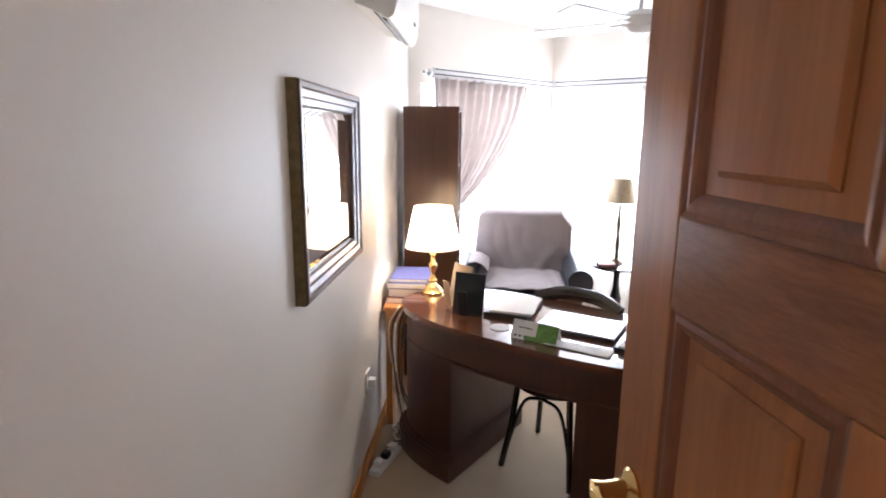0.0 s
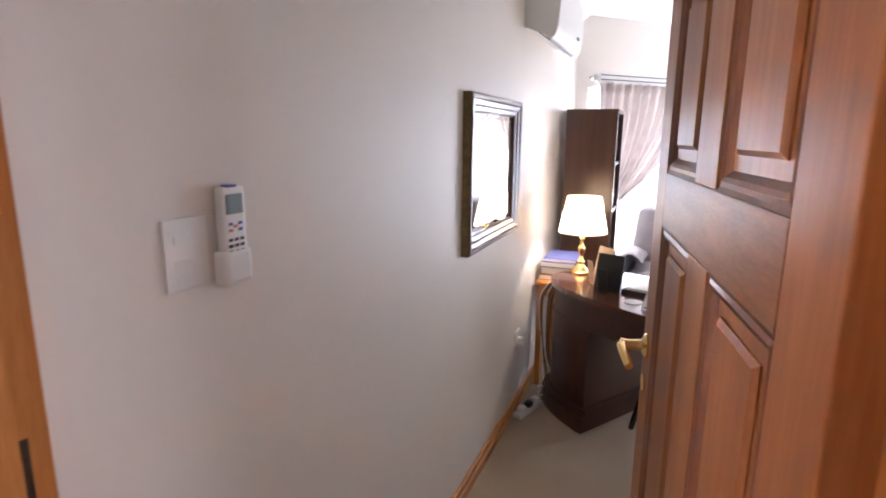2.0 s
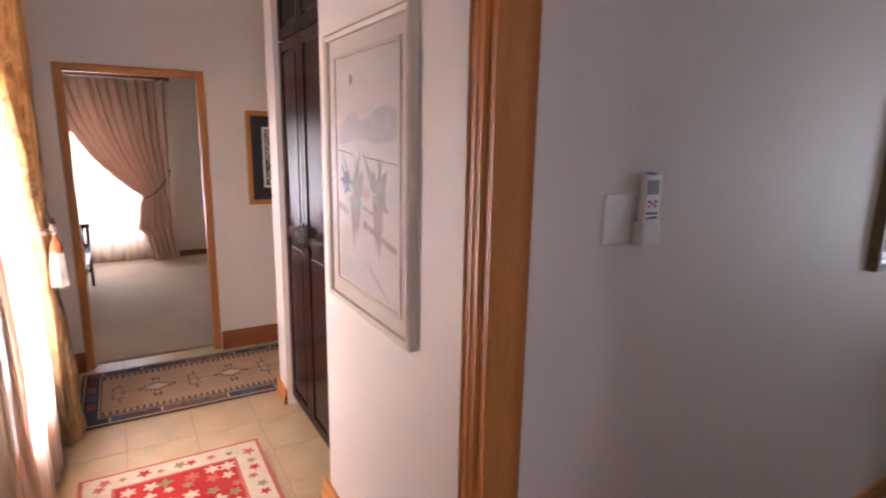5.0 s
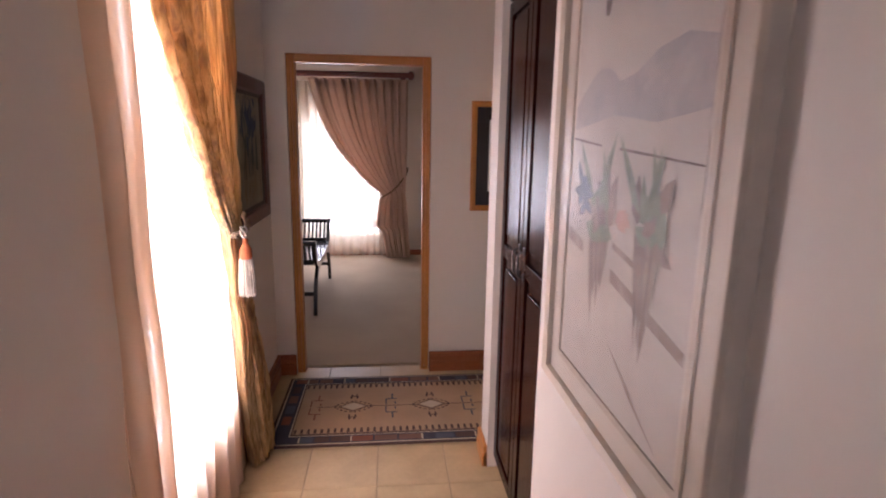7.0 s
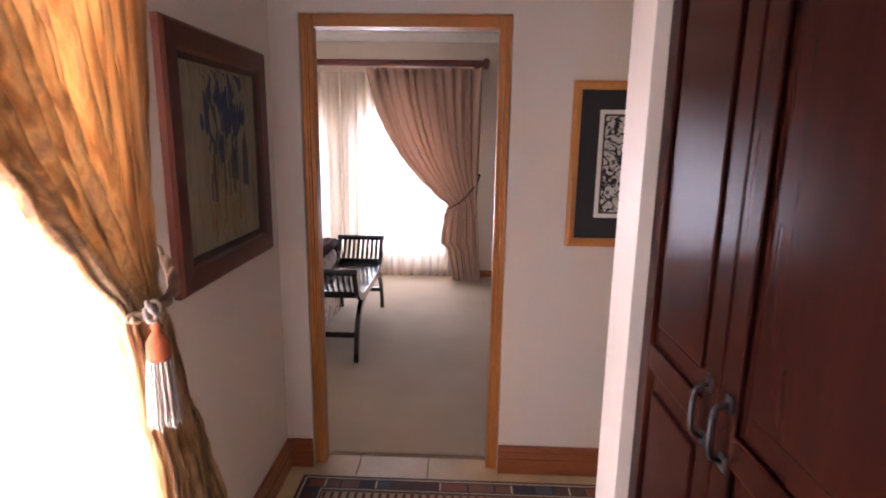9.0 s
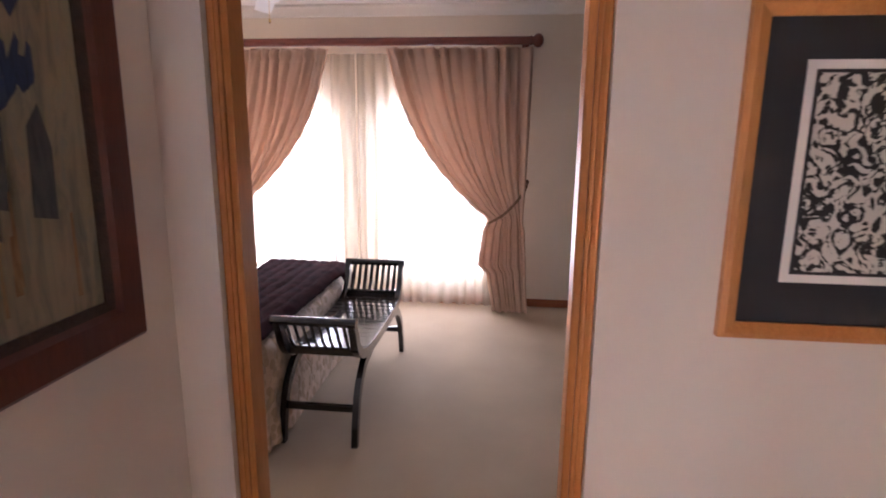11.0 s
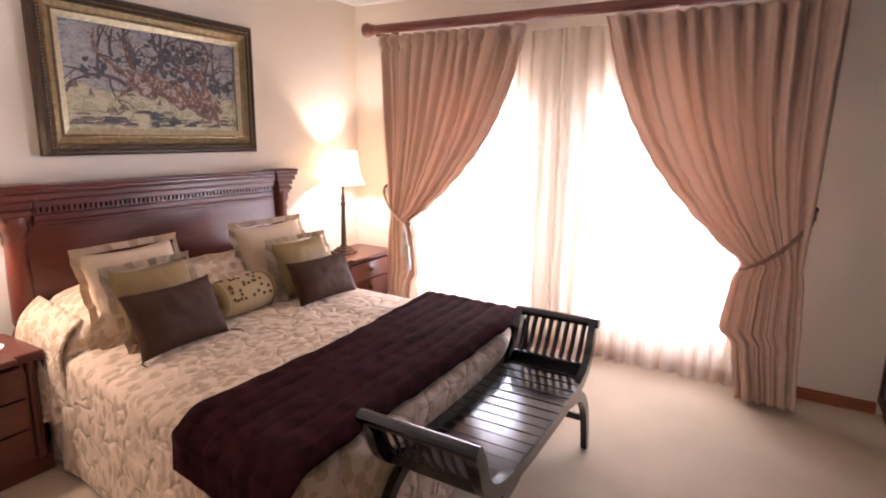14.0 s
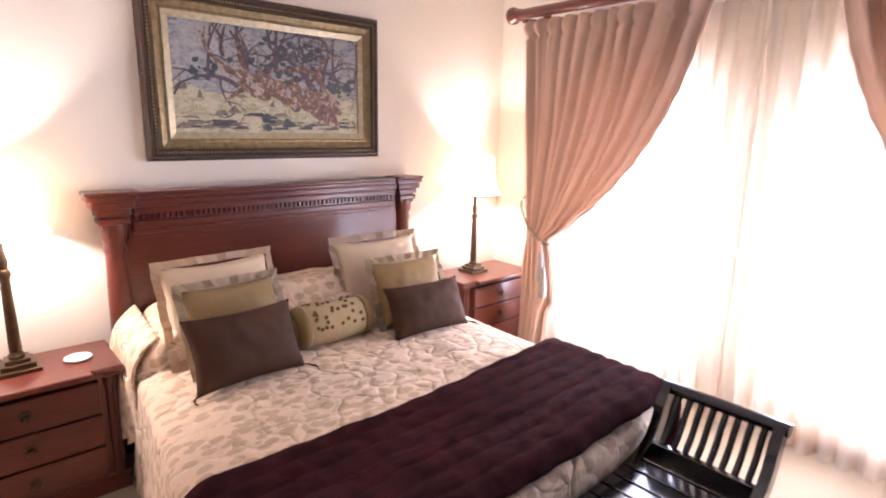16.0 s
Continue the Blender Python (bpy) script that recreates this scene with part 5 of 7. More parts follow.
# wardrobe wall
def panel_door(t, x0, x1, y, z0, z1, mat, split=None, st=0.06, name="door"):
    """A framed cupboard door facing south at y, with recessed panels."""
    d = part(name, box(x0, x1, y + 0.006, y + 0.02, z0, z1), mat, t)
    rails = [z0, z1] if split is None else [z0, *split, z1]
    part("stile", box(x0, x0 + st, y - 0.004, y + 0.006, z0, z1, 0.003), mat, d)
    part("stile", box(x1 - st, x1, y - 0.004, y + 0.006, z0, z1, 0.003), mat, d)
    for k, z in enumerate(rails):
        a = z if k == 0 else z - st / 2 if k < len(rails) - 1 else z - st
        part("rail", box(x0 + st, x1 - st, y - 0.004, y + 0.006, a, a + st, 0.003), mat, d)
    for a, c in zip(rails, rails[1:]):
        part("panel", box(x0 + st + 0.025, x1 - st - 0.025, y - 0.001, y + 0.006, a + st + 0.02, c - st - 0.02, 0.006), mat, d)
    return d


def bow_handle(x, y, z, L, parent, mat="iron", r=0.006):
    b = tube(smooth_line([(x, y, z - L / 2), (x, y - 0.022, z - L / 2 + 0.010), (x, y - 0.026, z), (x, y - 0.022, z + L / 2 - 0.010), (x, y, z + L / 2)], 5), r, 8)
    for s in (-1, 1):
        box(x - 0.011, x + 0.011, y - 0.004, y + 0.004, z + s * L / 2 - 0.014, z + s * L / 2 + 0.014, 0.002, bm=b)
    return part("handle", b, mat, parent, "dark metal bow handle", smooth="edges")


for x0, x1, kind in ((-7.53, -6.62, "tall"), (-6.61, -5.50, "tv"), (-5.49, -4.62, "tall")):
    t = thing("wardrobe_unit", ((x0 + x1) / 2, 0.4, 0), "dark walnut fitted wardrobe with framed doors" if kind == "tall" else "dark walnut wardrobe with an open unlit bay above drawers", "wardrobe", "fitted wardrobes")
    part("plinth", box(x0, x1, YW + 0.03, 0.775, 0, 0.08), "wardrobe", t)
    if kind == "tall":
        part("carcass", box(x0, x1, YW + 0.022, 0.775, 0.08, 2.5), "wardrobe", t)
        mid = (x0 + x1) / 2
        for a, c, hx in ((x0 + 0.004, mid - 0.002, mid - 0.03), (mid + 0.002, x1 - 0.004, mid + 0.03)):
            d = panel_door(t, a, c, YW, 0.085, 2.49, "wardrobe", [1.28])
            bow_handle(hx if x0 < -6 else a + 0.035, YW - 0.004, 1.13, 0.15, d, r=0.008)
            for i in range(16 if x0 > -6 else 0):
                z = 0.19 + i * 0.064
                part("louvre_slat", box(a + 0.085, c - 0.085, -0.004, 0.004, -0.024, 0.024, 0.002, seg=1, m=Matrix.Translation((0, YW + 0.002, z)) @ Matrix.Rotation(radians(38), 4, "X")), "wardrobe", d)
    else:
        # The bay's back panel has its shade painted on as near-black.
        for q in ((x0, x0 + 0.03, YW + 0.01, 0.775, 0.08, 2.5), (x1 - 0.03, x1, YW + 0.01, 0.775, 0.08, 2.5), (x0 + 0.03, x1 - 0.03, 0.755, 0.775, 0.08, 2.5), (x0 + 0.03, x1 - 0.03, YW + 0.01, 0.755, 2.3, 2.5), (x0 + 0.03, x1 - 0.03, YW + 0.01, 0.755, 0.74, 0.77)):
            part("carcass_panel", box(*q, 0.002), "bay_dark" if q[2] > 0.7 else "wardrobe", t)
        w = (x1 - x0 - 0.06) / 2
        for i in range(2):
            a = x0 + 0.03 + i * w + 0.003
            d = part("drawer", box(a, a + w - 0.006, YW, YW + 0.04, 0.56, 0.735, 0.004), "wardrobe", t)
            part("drawer_field", box(a + 0.04, a + w - 0.046, YW - 0.004, YW + 0.001, 0.59, 0.705, 0.003), "wardrobe", d)
            b = tube(smooth_line([(a + w / 2 - 0.05, YW - 0.004, 0.66), (a + w / 2 - 0.03, YW - 0.025, 0.645), (a + w / 2 + 0.03, YW - 0.025, 0.645), (a + w / 2 + 0.05, YW - 0.004, 0.66)], 4), 0.005, 8)
            part("handle", b, "iron", d, "dark metal drawer pull", smooth="edges")
            d = panel_door(t, a, a + w - 0.006, YW, 0.09, 0.55, "wardrobe")
            b = lathe((0, 0, 0), [(0.006, 0), (0.006, 0.012), (0.015, 0.02), (0.012, 0.03), (0.0, 0.033)], 12)
            b.transform(Matrix.Translation((a + (w - 0.04 if i == 0 else 0.04), YW - 0.004, 0.46)) @ Matrix.Rotation(radians(90), 4, "X"))
            part("knob", b, "iron", d, smooth="edges")
t = thing("hanging_heart", (-5.93, 0.10, 1.95), "small cream wooden heart hanging on a ribbon", "ornament")
hp = [(0.052 * math.sin(a) ** 3 * 1.15, 0.048 * (13 * math.cos(a) - 5 * math.cos(2 * a) - 2 * math.cos(3 * a) - math.cos(4 * a)) / 13) for a in [math.tau * k / 40 for k in range(40)]]
part("heart", prism(hp, axes((-5.93, 0.125, 1.985), (1, 0, 0), (0, 0, 1)), 0.018, bevel=0.005), "paper", t, smooth="edges")
part("ribbon", tube([(-5.93, 0.115, 2.015), (-5.93, 0.13, 2.2), (-5.93, 0.165, 2.30)], 0.003, 6), "pil_cream", t)

# ceiling fan in the bedroom, with its pull chain
def ceiling_fan(x, y, z, label, blades, spin, mat_blade, chain):
    t = thing("ceiling_fan", (x, y, H), label, "ceiling fan")
    part("canopy", lathe((x, y, H - 0.05), [(0.03, 0), (0.055, 0.02), (0.06, 0.05)], 20), "white_metal", t, smooth="edges")
    part("rod", tube([(x, y, z + 0.05), (x, y, H - 0.04)], 0.011, 10), "white_metal", t)
    part("motor", lathe((x, y, z - 0.05), [(0.03, 0), (0.06, 0.01), (0.085, 0.03), (0.09, 0.08), (0.06, 0.11), (0.02, 0.12)], 24), "white_metal", t, smooth="edges")
    for k in range(blades):
        a = spin + math.tau * k / blades
        m = Matrix.Translation((x, y, z)) @ Matrix.Rotation(a, 4, "Z") @ Matrix.Rotation(radians(10), 4, "X")
        part("blade", box(0.15, 0.56, -0.055, 0.055, -0.004, 0.004, 0.003, m=m), mat_blade, t)
        part("blade_arm", box(0.07, 0.18, -0.015, 0.015, -0.008, -0.003, 0.001, m=m), "white_metal", t)
    if chain:
        b = tube([(x + 0.02, y, z - 0.05), (x + 0.02, y, z - 0.05 - chain)], 0.0015, 5)
        lathe((x + 0.02, y, z - 0.08 - chain), [(0.0, 0), (0.007, 0.008), (0.006, 0.022), (0.0, 0.032)], 8, b)
        part("pull_chain", b, "brass", t)


ceiling_fan(-6.0, -1.90, 2.36, "white ceiling fan with a brass pull chain", 4, 0.5, "white_metal", 0.10)


# ---- passage ----
tile_mesh = None
rd = random.Random(3)
for i in range(14):
    for j in range(6):
        x0, y0 = -3.92 + i * 0.336, -1.26 + j * 0.336
        if x0 > 0.7 or (j > 3 and x0 > -2.9):
            continue
        if tile_mesh is None:
            bb = box(-0.1655, 0.1655, -0.1655, 0.1655, -0.006, 0.0, 0.002, seg=1)
            tile_mesh = bpy.data.meshes.new("tile")
            bb.to_mesh(tile_mesh)
            bb.free()
            tile_mesh.materials.append(M["tile"])
        o = new("tile", tile_mesh)
        o.location = (x0 + 0.168, y0 + 0.168, -0.0005 * rd.random())
        o.parent = passage_floor

# fitted linen cupboard
t = thing("linen_cupboard", (-2.2, 0.2, 0), "dark polished built-in cupboard with two tall panelled doors", "cupboard")
part("carcass", box(-2.685, -1.675, 0.0, 0.575, 0.06, H - 0.02), "cupboard", t)
part("plinth", box(-2.685, -1.675, 0.012, 0.5, 0, 0.06), "cupboard", t)
for a, c, hx in ((-2.683, -2.302, -2.335), (-2.298, -1.677, -2.262)):
    d = panel_door(t, a, c, -0.022, 0.065, 2.12, "cupboard", [1.10], 0.055)
    bow_handle(hx, -0.026, 1.12, 0.10, d, "black", 0.0045)
    d = panel_door(t, a, c, -0.022, 2.13, H - 0.025, "cupboard", None, 0.055, "top_door")


def picture(name, label, m, w, h, section, mat, depth=0.0):
    t = thing(name, m.translation, label, "picture")
    frame_bars(m, w, h, section, mat, t)
    return t


# pale still life beside the study door
AM = axes((-1.540, YN, 1.03), (1, 0, 0), (0, 0, 1))
AW, AH = 0.69, 0.955
t = picture("framed_watercolour", "large pale watercolour of plants in a cream frame", AM, AW, AH, [(0, 0), (0, 0.024), (0.008, 0.03), (0.022, 0.024), (0.025, 0.0)], "cream_frame")
mt = part("mount", box(0.022, AW - 0.022, 0.022, AH - 0.022, 0.002, 0.012, m=AM), "mat_board", t)
frame_bars(AM, AW, AH, [(0.075, 0.012), (0.075, 0.016), (0.088, 0.016), (0.088, 0.012)], "cream_frame", mt, "mount_line")
pz = lambda k: AM @ Matrix.Translation((0, 0, 0.0125 + 0.0004 * k))
pa = part("paper", box(0.10, AW - 0.10, 0.09, AH - 0.09, 0.012, 0.0125, m=AM), "wash_pale", mt)
part("painted_hills", prism([(0.10, 0.62), (0.15, 0.65), (0.18, 0.668), (0.22, 0.685), (0.27, 0.68), (0.31, 0.655), (0.37, 0.662), (0.44, 0.69), (0.52, 0.70), (0.588, 0.685), (0.588, 0.60), (0.45, 0.585), (0.30, 0.60), (0.10, 0.575)], pz(1), 0.0002), "wash_hill", pa)
part("painted_moon", prism([(0.235 + 0.013 * math.cos(a), 0.79 + 0.018 * math.sin(a)) for a in [math.tau * k / 14 for k in range(14)]], pz(1), 0.0002), "wash_dark", pa)
for k, q in enumerate(([(0.10, 0.556), (0.25, 0.545), (0.25, 0.549), (0.10, 0.561)], [(0.33, 0.541), (0.588, 0.528), (0.588, 0.531), (0.33, 0.546)], [(0.10, 0.350), (0.19, 0.335), (0.19, 0.358), (0.10, 0.378)], [(0.33, 0.312), (0.588, 0.262), (0.588, 0.282), (0.33, 0.336)], [(0.33, 0.372), (0.47, 0.348), (0.47, 0.358), (0.33, 0.384)])):
    part("painted_rail", prism(q, pz(2), 0.0002), "wash_dark" if k < 2 else "wash_umber", pa)
rd = random.Random(21)


def brush_leaf(u, v, a, L, w, mat, k):
    """One pointed stroke of the brush."""
    d, n, p = Vector((math.cos(a), math.sin(a))), Vector((-math.sin(a), math.cos(a))), Vector((u, v))
    q = [p - n * w * 0.3, p + d * L * 0.3 - n * w, p + d * L * 0.65 - n * w * 0.7, p + d * L, p + d * L * 0.6 + n * w * 0.75, p + d * L * 0.25 + n * w * 0.9]
    part("painted_leaf", prism([(max(0.104, min(0.584, c.x)), c.y) for c in q], pz(3 + k * 0.05), 0.00002), mat, pa)


k = 0
for cu, top, low in ((0.265, 0.43, 0.19), (0.455, 0.44, 0.21)):
    for i in range(9):
        x = cu + (i - 4) * 0.0105
        brush_leaf(x, top + rd.uniform(-0.03, 0.03), math.radians(-90) - (i - 4) * 0.035, (top - low) * rd.uniform(0.6, 1.0), rd.uniform(0.007, 0.013), ("wash_umber", "wash_dark", "wash_umber")[i % 3], k)
        k += 1
    for i in range(14):
        brush_leaf(cu + rd.uniform(-0.05, 0.05), top + rd.uniform(-0.06, 0.02), rd.uniform(-0.5, 3.6), rd.uniform(0.05, 0.09), rd.uniform(0.012, 0.02), ("wash_green", "wash_umber", "wash_green", "wash_dark")[i % 4], k)
        k += 1
    for i, a in enumerate((1.85, 1.45, 1.15, 2.2)):
        brush_leaf(cu + (i - 1.5) * -0.02, top, a, rd.uniform(0.11, 0.17), 0.012, "wash_green", k)
        k += 1
for i in range(13):
    brush_leaf(0.175 + rd.uniform(-0.02, 0.02), 0.46 + rd.uniform(-0.035, 0.03), i * 0.53, rd.uniform(0.03, 0.055), 0.011, "wash_blue", k)
    k += 1
for i in range(7):
    brush_leaf(0.345 + rd.uniform(-0.01, 0.02), 0.425 + rd.uniform(-0.01, 0.012), rd.uniform(-0.5, 0.6), rd.uniform(0.03, 0.055), 0.010, "wash_pink", k)
    k += 1
for i in range(5):
    brush_leaf(0.34 + i * 0.02, 0.205 - i * 0.012, -0.42, rd.uniform(0.10, 0.18), 0.0014, "wash_umber", k)
    k += 1
g = part("glazing", box(0.024, AW - 0.024, 0.024, AH - 0.024, 0.019, 0.021, m=AM), "picture_glass", t)
g.visible_shadow = False

# dark painting on the window side
BM = axes((-2.935, YSP, 1.10), (-1, 0, 0), (0, 0, 1))
BW, BH = 0.755, 0.775
t = picture("framed_painting", "dark abstract painting in a broad red-brown wooden frame", BM, BW, BH, [(0, 0), (0, 0.02), (0.01, 0.03), (0.07, 0.028), (0.082, 0.018), (0.082, 0)], "frame_red")
frame_bars(BM, BW, BH, [(0.082, 0.0), (0.082, 0.02), (0.10, 0.014), (0.10, 0)], "dark_frame", t, "inner_slip_bar")
cv = part("canvas", box(0.098, BW - 0.098, 0.098, BH - 0.098, 0.003, 0.010, m=BM), "abstract", t)
rd = random.Random(8)
for k in range(16):
    u, v, w, L = 0.37 + rd.gauss(0, 0.07), 0.34 + rd.uniform(-0.10, 0.10), rd.uniform(0.012, 0.028), rd.uniform(0.16, 0.30)
    q = [(u - w, v), (u + w * 0.8, v - 0.01), (u + w, v + L * 0.6), (u + w * 0.3, v + L), (u - w * 0.7, v + L * 0.8)]
    part("brush_patch", prism([(a, max(0.11, min(BH - 0.11, c))) for a, c in q], BM @ Matrix.Translation((0, 0, 0.0101 + 0.00002 * k)), 0.00001), "paint_deep", cv)
for k in range(64):
    u, v = 0.37 + rd.gauss(0, 0.075), 0.50 + rd.gauss(0, 0.075)
    w, L, a = rd.uniform(0.010, 0.026), rd.uniform(0.05, 0.14), rd.uniform(1.1, 2.0)
    d, n = Vector((math.cos(a), math.sin(a))), Vector((-math.sin(a), math.cos(a)))
    q = [Vector((u, v)) + d * L * i + n * w * j for i, j in ((0, 0.4), (0.4, 1), (1, 0.3), (0.9, -0.4), (0.3, -0.8))]
    part("brush_patch", prism([(c.x, min(BH - 0.11, c.y)) for c in q], BM @ Matrix.Translation((0, 0, 0.0105 + 0.00005 * k)), 0.00004), ("paint_blue", "paint_blue", "abstract")[k % 3], cv)
for k in range(30):
    u = 0.37 + rd.gauss(0, 0.08)
    v, w, L = 0.12 + rd.uniform(0, 0.12), rd.uniform(0.003, 0.009), rd.uniform(0.08, 0.24)
    part("brush_patch", prism([(u - w, v), (u + w, v), (u + w * 0.5, v + L), (u - w * 0.5, v + L)], BM @ Matrix.Translation((0, 0, 0.0138 + 0.00005 * k)), 0.00004), ("paint_ochre", "abstract")[k % 2], cv)

# linocut beside the bedroom door
CMt = axes((XD1, -0.002, 1.11), (0, 1, 0), (0, 0, 1))
CW, CH = 0.60, 0.69
t = picture("framed_linocut", "black and white linocut on charcoal mount in pine frame", CMt, CW, CH, [(0, 0), (0, 0.02), (0.012, 0.026), (0.035, 0.016), (0.035, 0)], "pine")
mt = part("mount", box(0.033, CW - 0.033, 0.033, CH - 0.033, 0.002, 0.009, m=CMt), "black_mat", t)
pa = part("paper", box(0.115, CW - 0.115, 0.125, CH - 0.115, 0.009, 0.0105, m=CMt), "paper", mt)
ink = part("ink_block", box(0.133, CW - 0.133, 0.143, CH - 0.133, 0.0105, 0.0112, m=CMt), "black_mat", pa)
part("print", box(0.14, CW - 0.14, 0.15, CH - 0.14, 0.0112, 0.0118, m=CMt), "lino", ink)

# passage curtains
SM = axes((0, -1.222, 0), (-1, 0, 0), (0, 0, 1))
t = thing("voile", (-2.2, -1.222, 0), "peach voile curtain glowing with sunlight in the passage", "sheer curtain")
part("drape", curtain(SM, [(2.42, 1.70, 2.74, 1), (1.2, 1.72, 2.74, 1), (0.02, 1.72, 2.78, 1.2)], 9, -0.04, 110, 34, 0, 12, False), "sheer_peach", t, smooth=True)
GM = axes((0, -1.175, 0), (-1, 0, 0), (0, 0, 1))
rows = []
for k in range(11):
    q = k / 10
    rows.append((2.42 - 1.225 * q, 2.80 - 0.12 * q, 1.80 + 0.745 * (0.5 * q + 0.5 * q ** 2.2), 1.0 - 0.45 * q))
rows += [(1.06, 2.73, 2.565, 0.6), (0.7, 2.85, 2.62, 0.75), (0.3, 2.96, 2.70, 0.85), (0.012, 3.04, 2.75, 0.9)]
t = thing("curtain", (-2.6, -1.17, 0), "crushed gold-brown silk curtain tied back with tassels", "curtain")
part("drape", curtain(GM, rows, 12, -0.075, 420, 150, 0.004, 14, False, 0.026), "gold_silk", t, smooth=True)
rope([(-2.79, YSP + 0.02, 1.31), (-2.74, -1.17, 1.26), (-2.68, -1.125, 1.21), (-2.60, -1.125, 1.185), (-2.54, -1.15, 1.18)], 0.009, "tie_cord", "rope", t)
TX, TY = -2.575, -1.112
b = bmesh.new()
for k in range(4):
    c = Vector((TX + 0.008 * (k - 1.5), TY - 0.004, 1.192 + 0.006 * (-1) ** k))
    tube([c + Vector((0.010 * math.cos(a) * (0.6 + 0.2 * k), 0.010 * math.sin(a), 0.015 * math.cos(a + 0.7 * k))) for a in [math.tau * i / 14 for i in range(15)]], 0.0042, 6, b)
part("cord_knot", b, "tassel", t, "pale knotted cord", smooth=True)
part("tassel_head", lathe((TX, TY, 1.075), [(0.022, 0), (0.026, 0.015), (0.024, 0.045), (0.014, 0.065), (0.009, 0.072), (0.014, 0.08), (0.007, 0.09), (0.004, 0.11)], 16), "tassel_head", t, "rust-coloured tassel head", smooth=True)
b = bmesh.new()
for k in range(60):
    a, r = k * 2.4, 0.026 * math.sqrt((k + 0.5) / 60)
    x, y = TX + r * math.cos(a), TY + r * math.sin(a)
    tube([(x, y, 1.08), (x + r * 0.25 * math.cos(a), y + r * 0.25 * math.sin(a), 1.01), (x + r * 0.4 * math.cos(a), y + r * 0.4 * math.sin(a), 0.92 + 0.008 * (k % 3))], 0.0028, 5, b)
part("tassel_fringe", b, "tassel", t, "silver thread fringe", kind="stuff")
t = thing("curtain_rod", (-2.2, -1.19, 2.46), "white wooden curtain rod above the passage window", "curtain rod")
part("pole", tube([(-1.6, -1.19, 2.46), (-2.9, -1.19, 2.46)], 0.016, 12), "white_metal", t)
for x in (-1.65, -2.85):
    part("bracket", tube([(x, YSP, 2.44), (x, -1.19, 2.445)], 0.008, 8), "white_metal", t)


# rugs
def rug(name, label, x0, x1, y0, y1, mat):
    t = thing(name, ((x0 + x1) / 2, (y0 + y1) / 2, 0), label, "rug")
    body = part("rug_body", box(x0, x1, y0, y1, 0.0005, 0.010, 0.003), mat, t)
    return t, body


def inlay(name, pts, mat, body, lift):
    """A woven figure, a hair proud of the pile."""
    part(name, prism(pts, Matrix.Translation((0, 0, 0.0098 + lift)), 0.0006), mat, body)


def rect(x0, x1, y0, y1):
    return [(x0, y0), (x1, y0), (x1, y1), (x0, y1)]


KX0, KX1, KY0, KY1 = -3.735, -2.915, -1.165, 0.62
t, body = rug("kilim_rug", "sand kilim with dark borders, zigzag teeth and diamond motifs", KX0, KX1, KY0, KY1, "kil_dark")
inlay("outer_line", rect(KX0 + 0.016, KX1 - 0.016, KY0 + 0.016, KY1 - 0.016), "kil_cream", body, 0.0002)
inlay("border_field", rect(KX0 + 0.024, KX1 - 0.024, KY0 + 0.024, KY1 - 0.024), "kil_navy", body, 0.0004)
rd = random.Random(4)
cols = ("kil_rust", "kil_dark", "kil_navy", "kil_brown", "kil_dark", "kil_slate", "kil_brown")
for side in (0, 1):
    y, k = KY0 + 0.045, 0
    while y < KY1 - 0.14:
        L = rd.uniform(0.05, 0.13)
        x = KX0 + 0.034 if side == 0 else KX1 - 0.086
        inlay("border_block", rect(x, x + 0.052, y, y + L), cols[(k * 3 + side * 2) % 7], body, 0.0006)
        if k % 3 == 0:
            inlay("border_tick", rect(x, x + 0.052, y + L, y + L + 0.008), "kil_cream", body, 0.0008)
        y, k = y + L + 0.010, k + 1
for k in range(5):
    x = KX0 + 0.13 + k * 0.125
    inlay("border_block", rect(x, x + 0.09, KY0 + 0.040, KY0 + 0.088), cols[(k * 2 + 1) % 7], body, 0.0006)
inlay("inner_line", rect(KX0 + 0.096, KX1 - 0.096, KY0 + 0.104, KY1 - 0.104), "kil_cream", body, 0.0008)
inlay("inner_guard", rect(KX0 + 0.102, KX1 - 0.102, KY0 + 0.110, KY1 - 0.110), "kil_dark", body, 0.0010)
inlay("field", rect(KX0 + 0.118, KX1 - 0.118, KY0 + 0.118, KY1 - 0.118), "kil_sand", body, 0.0012)
n = 44
for side in (0, 1):
    for k in range(n):
        y = KY0 + 0.13 + k * (KY1 - KY0 - 0.26) / (n - 1)
        x = KX0 + 0.122 if side == 0 else KX1 - 0.122
        s = 1 if side == 0 else -1
        inlay("tooth", [(x, y - 0.008), (x + s * 0.045, y - 0.006), (x + s * 0.045, y + 0.006), (x, y + 0.008)][::s], "kil_dark", body, 0.0016)
xm = (KX0 + KX1) / 2
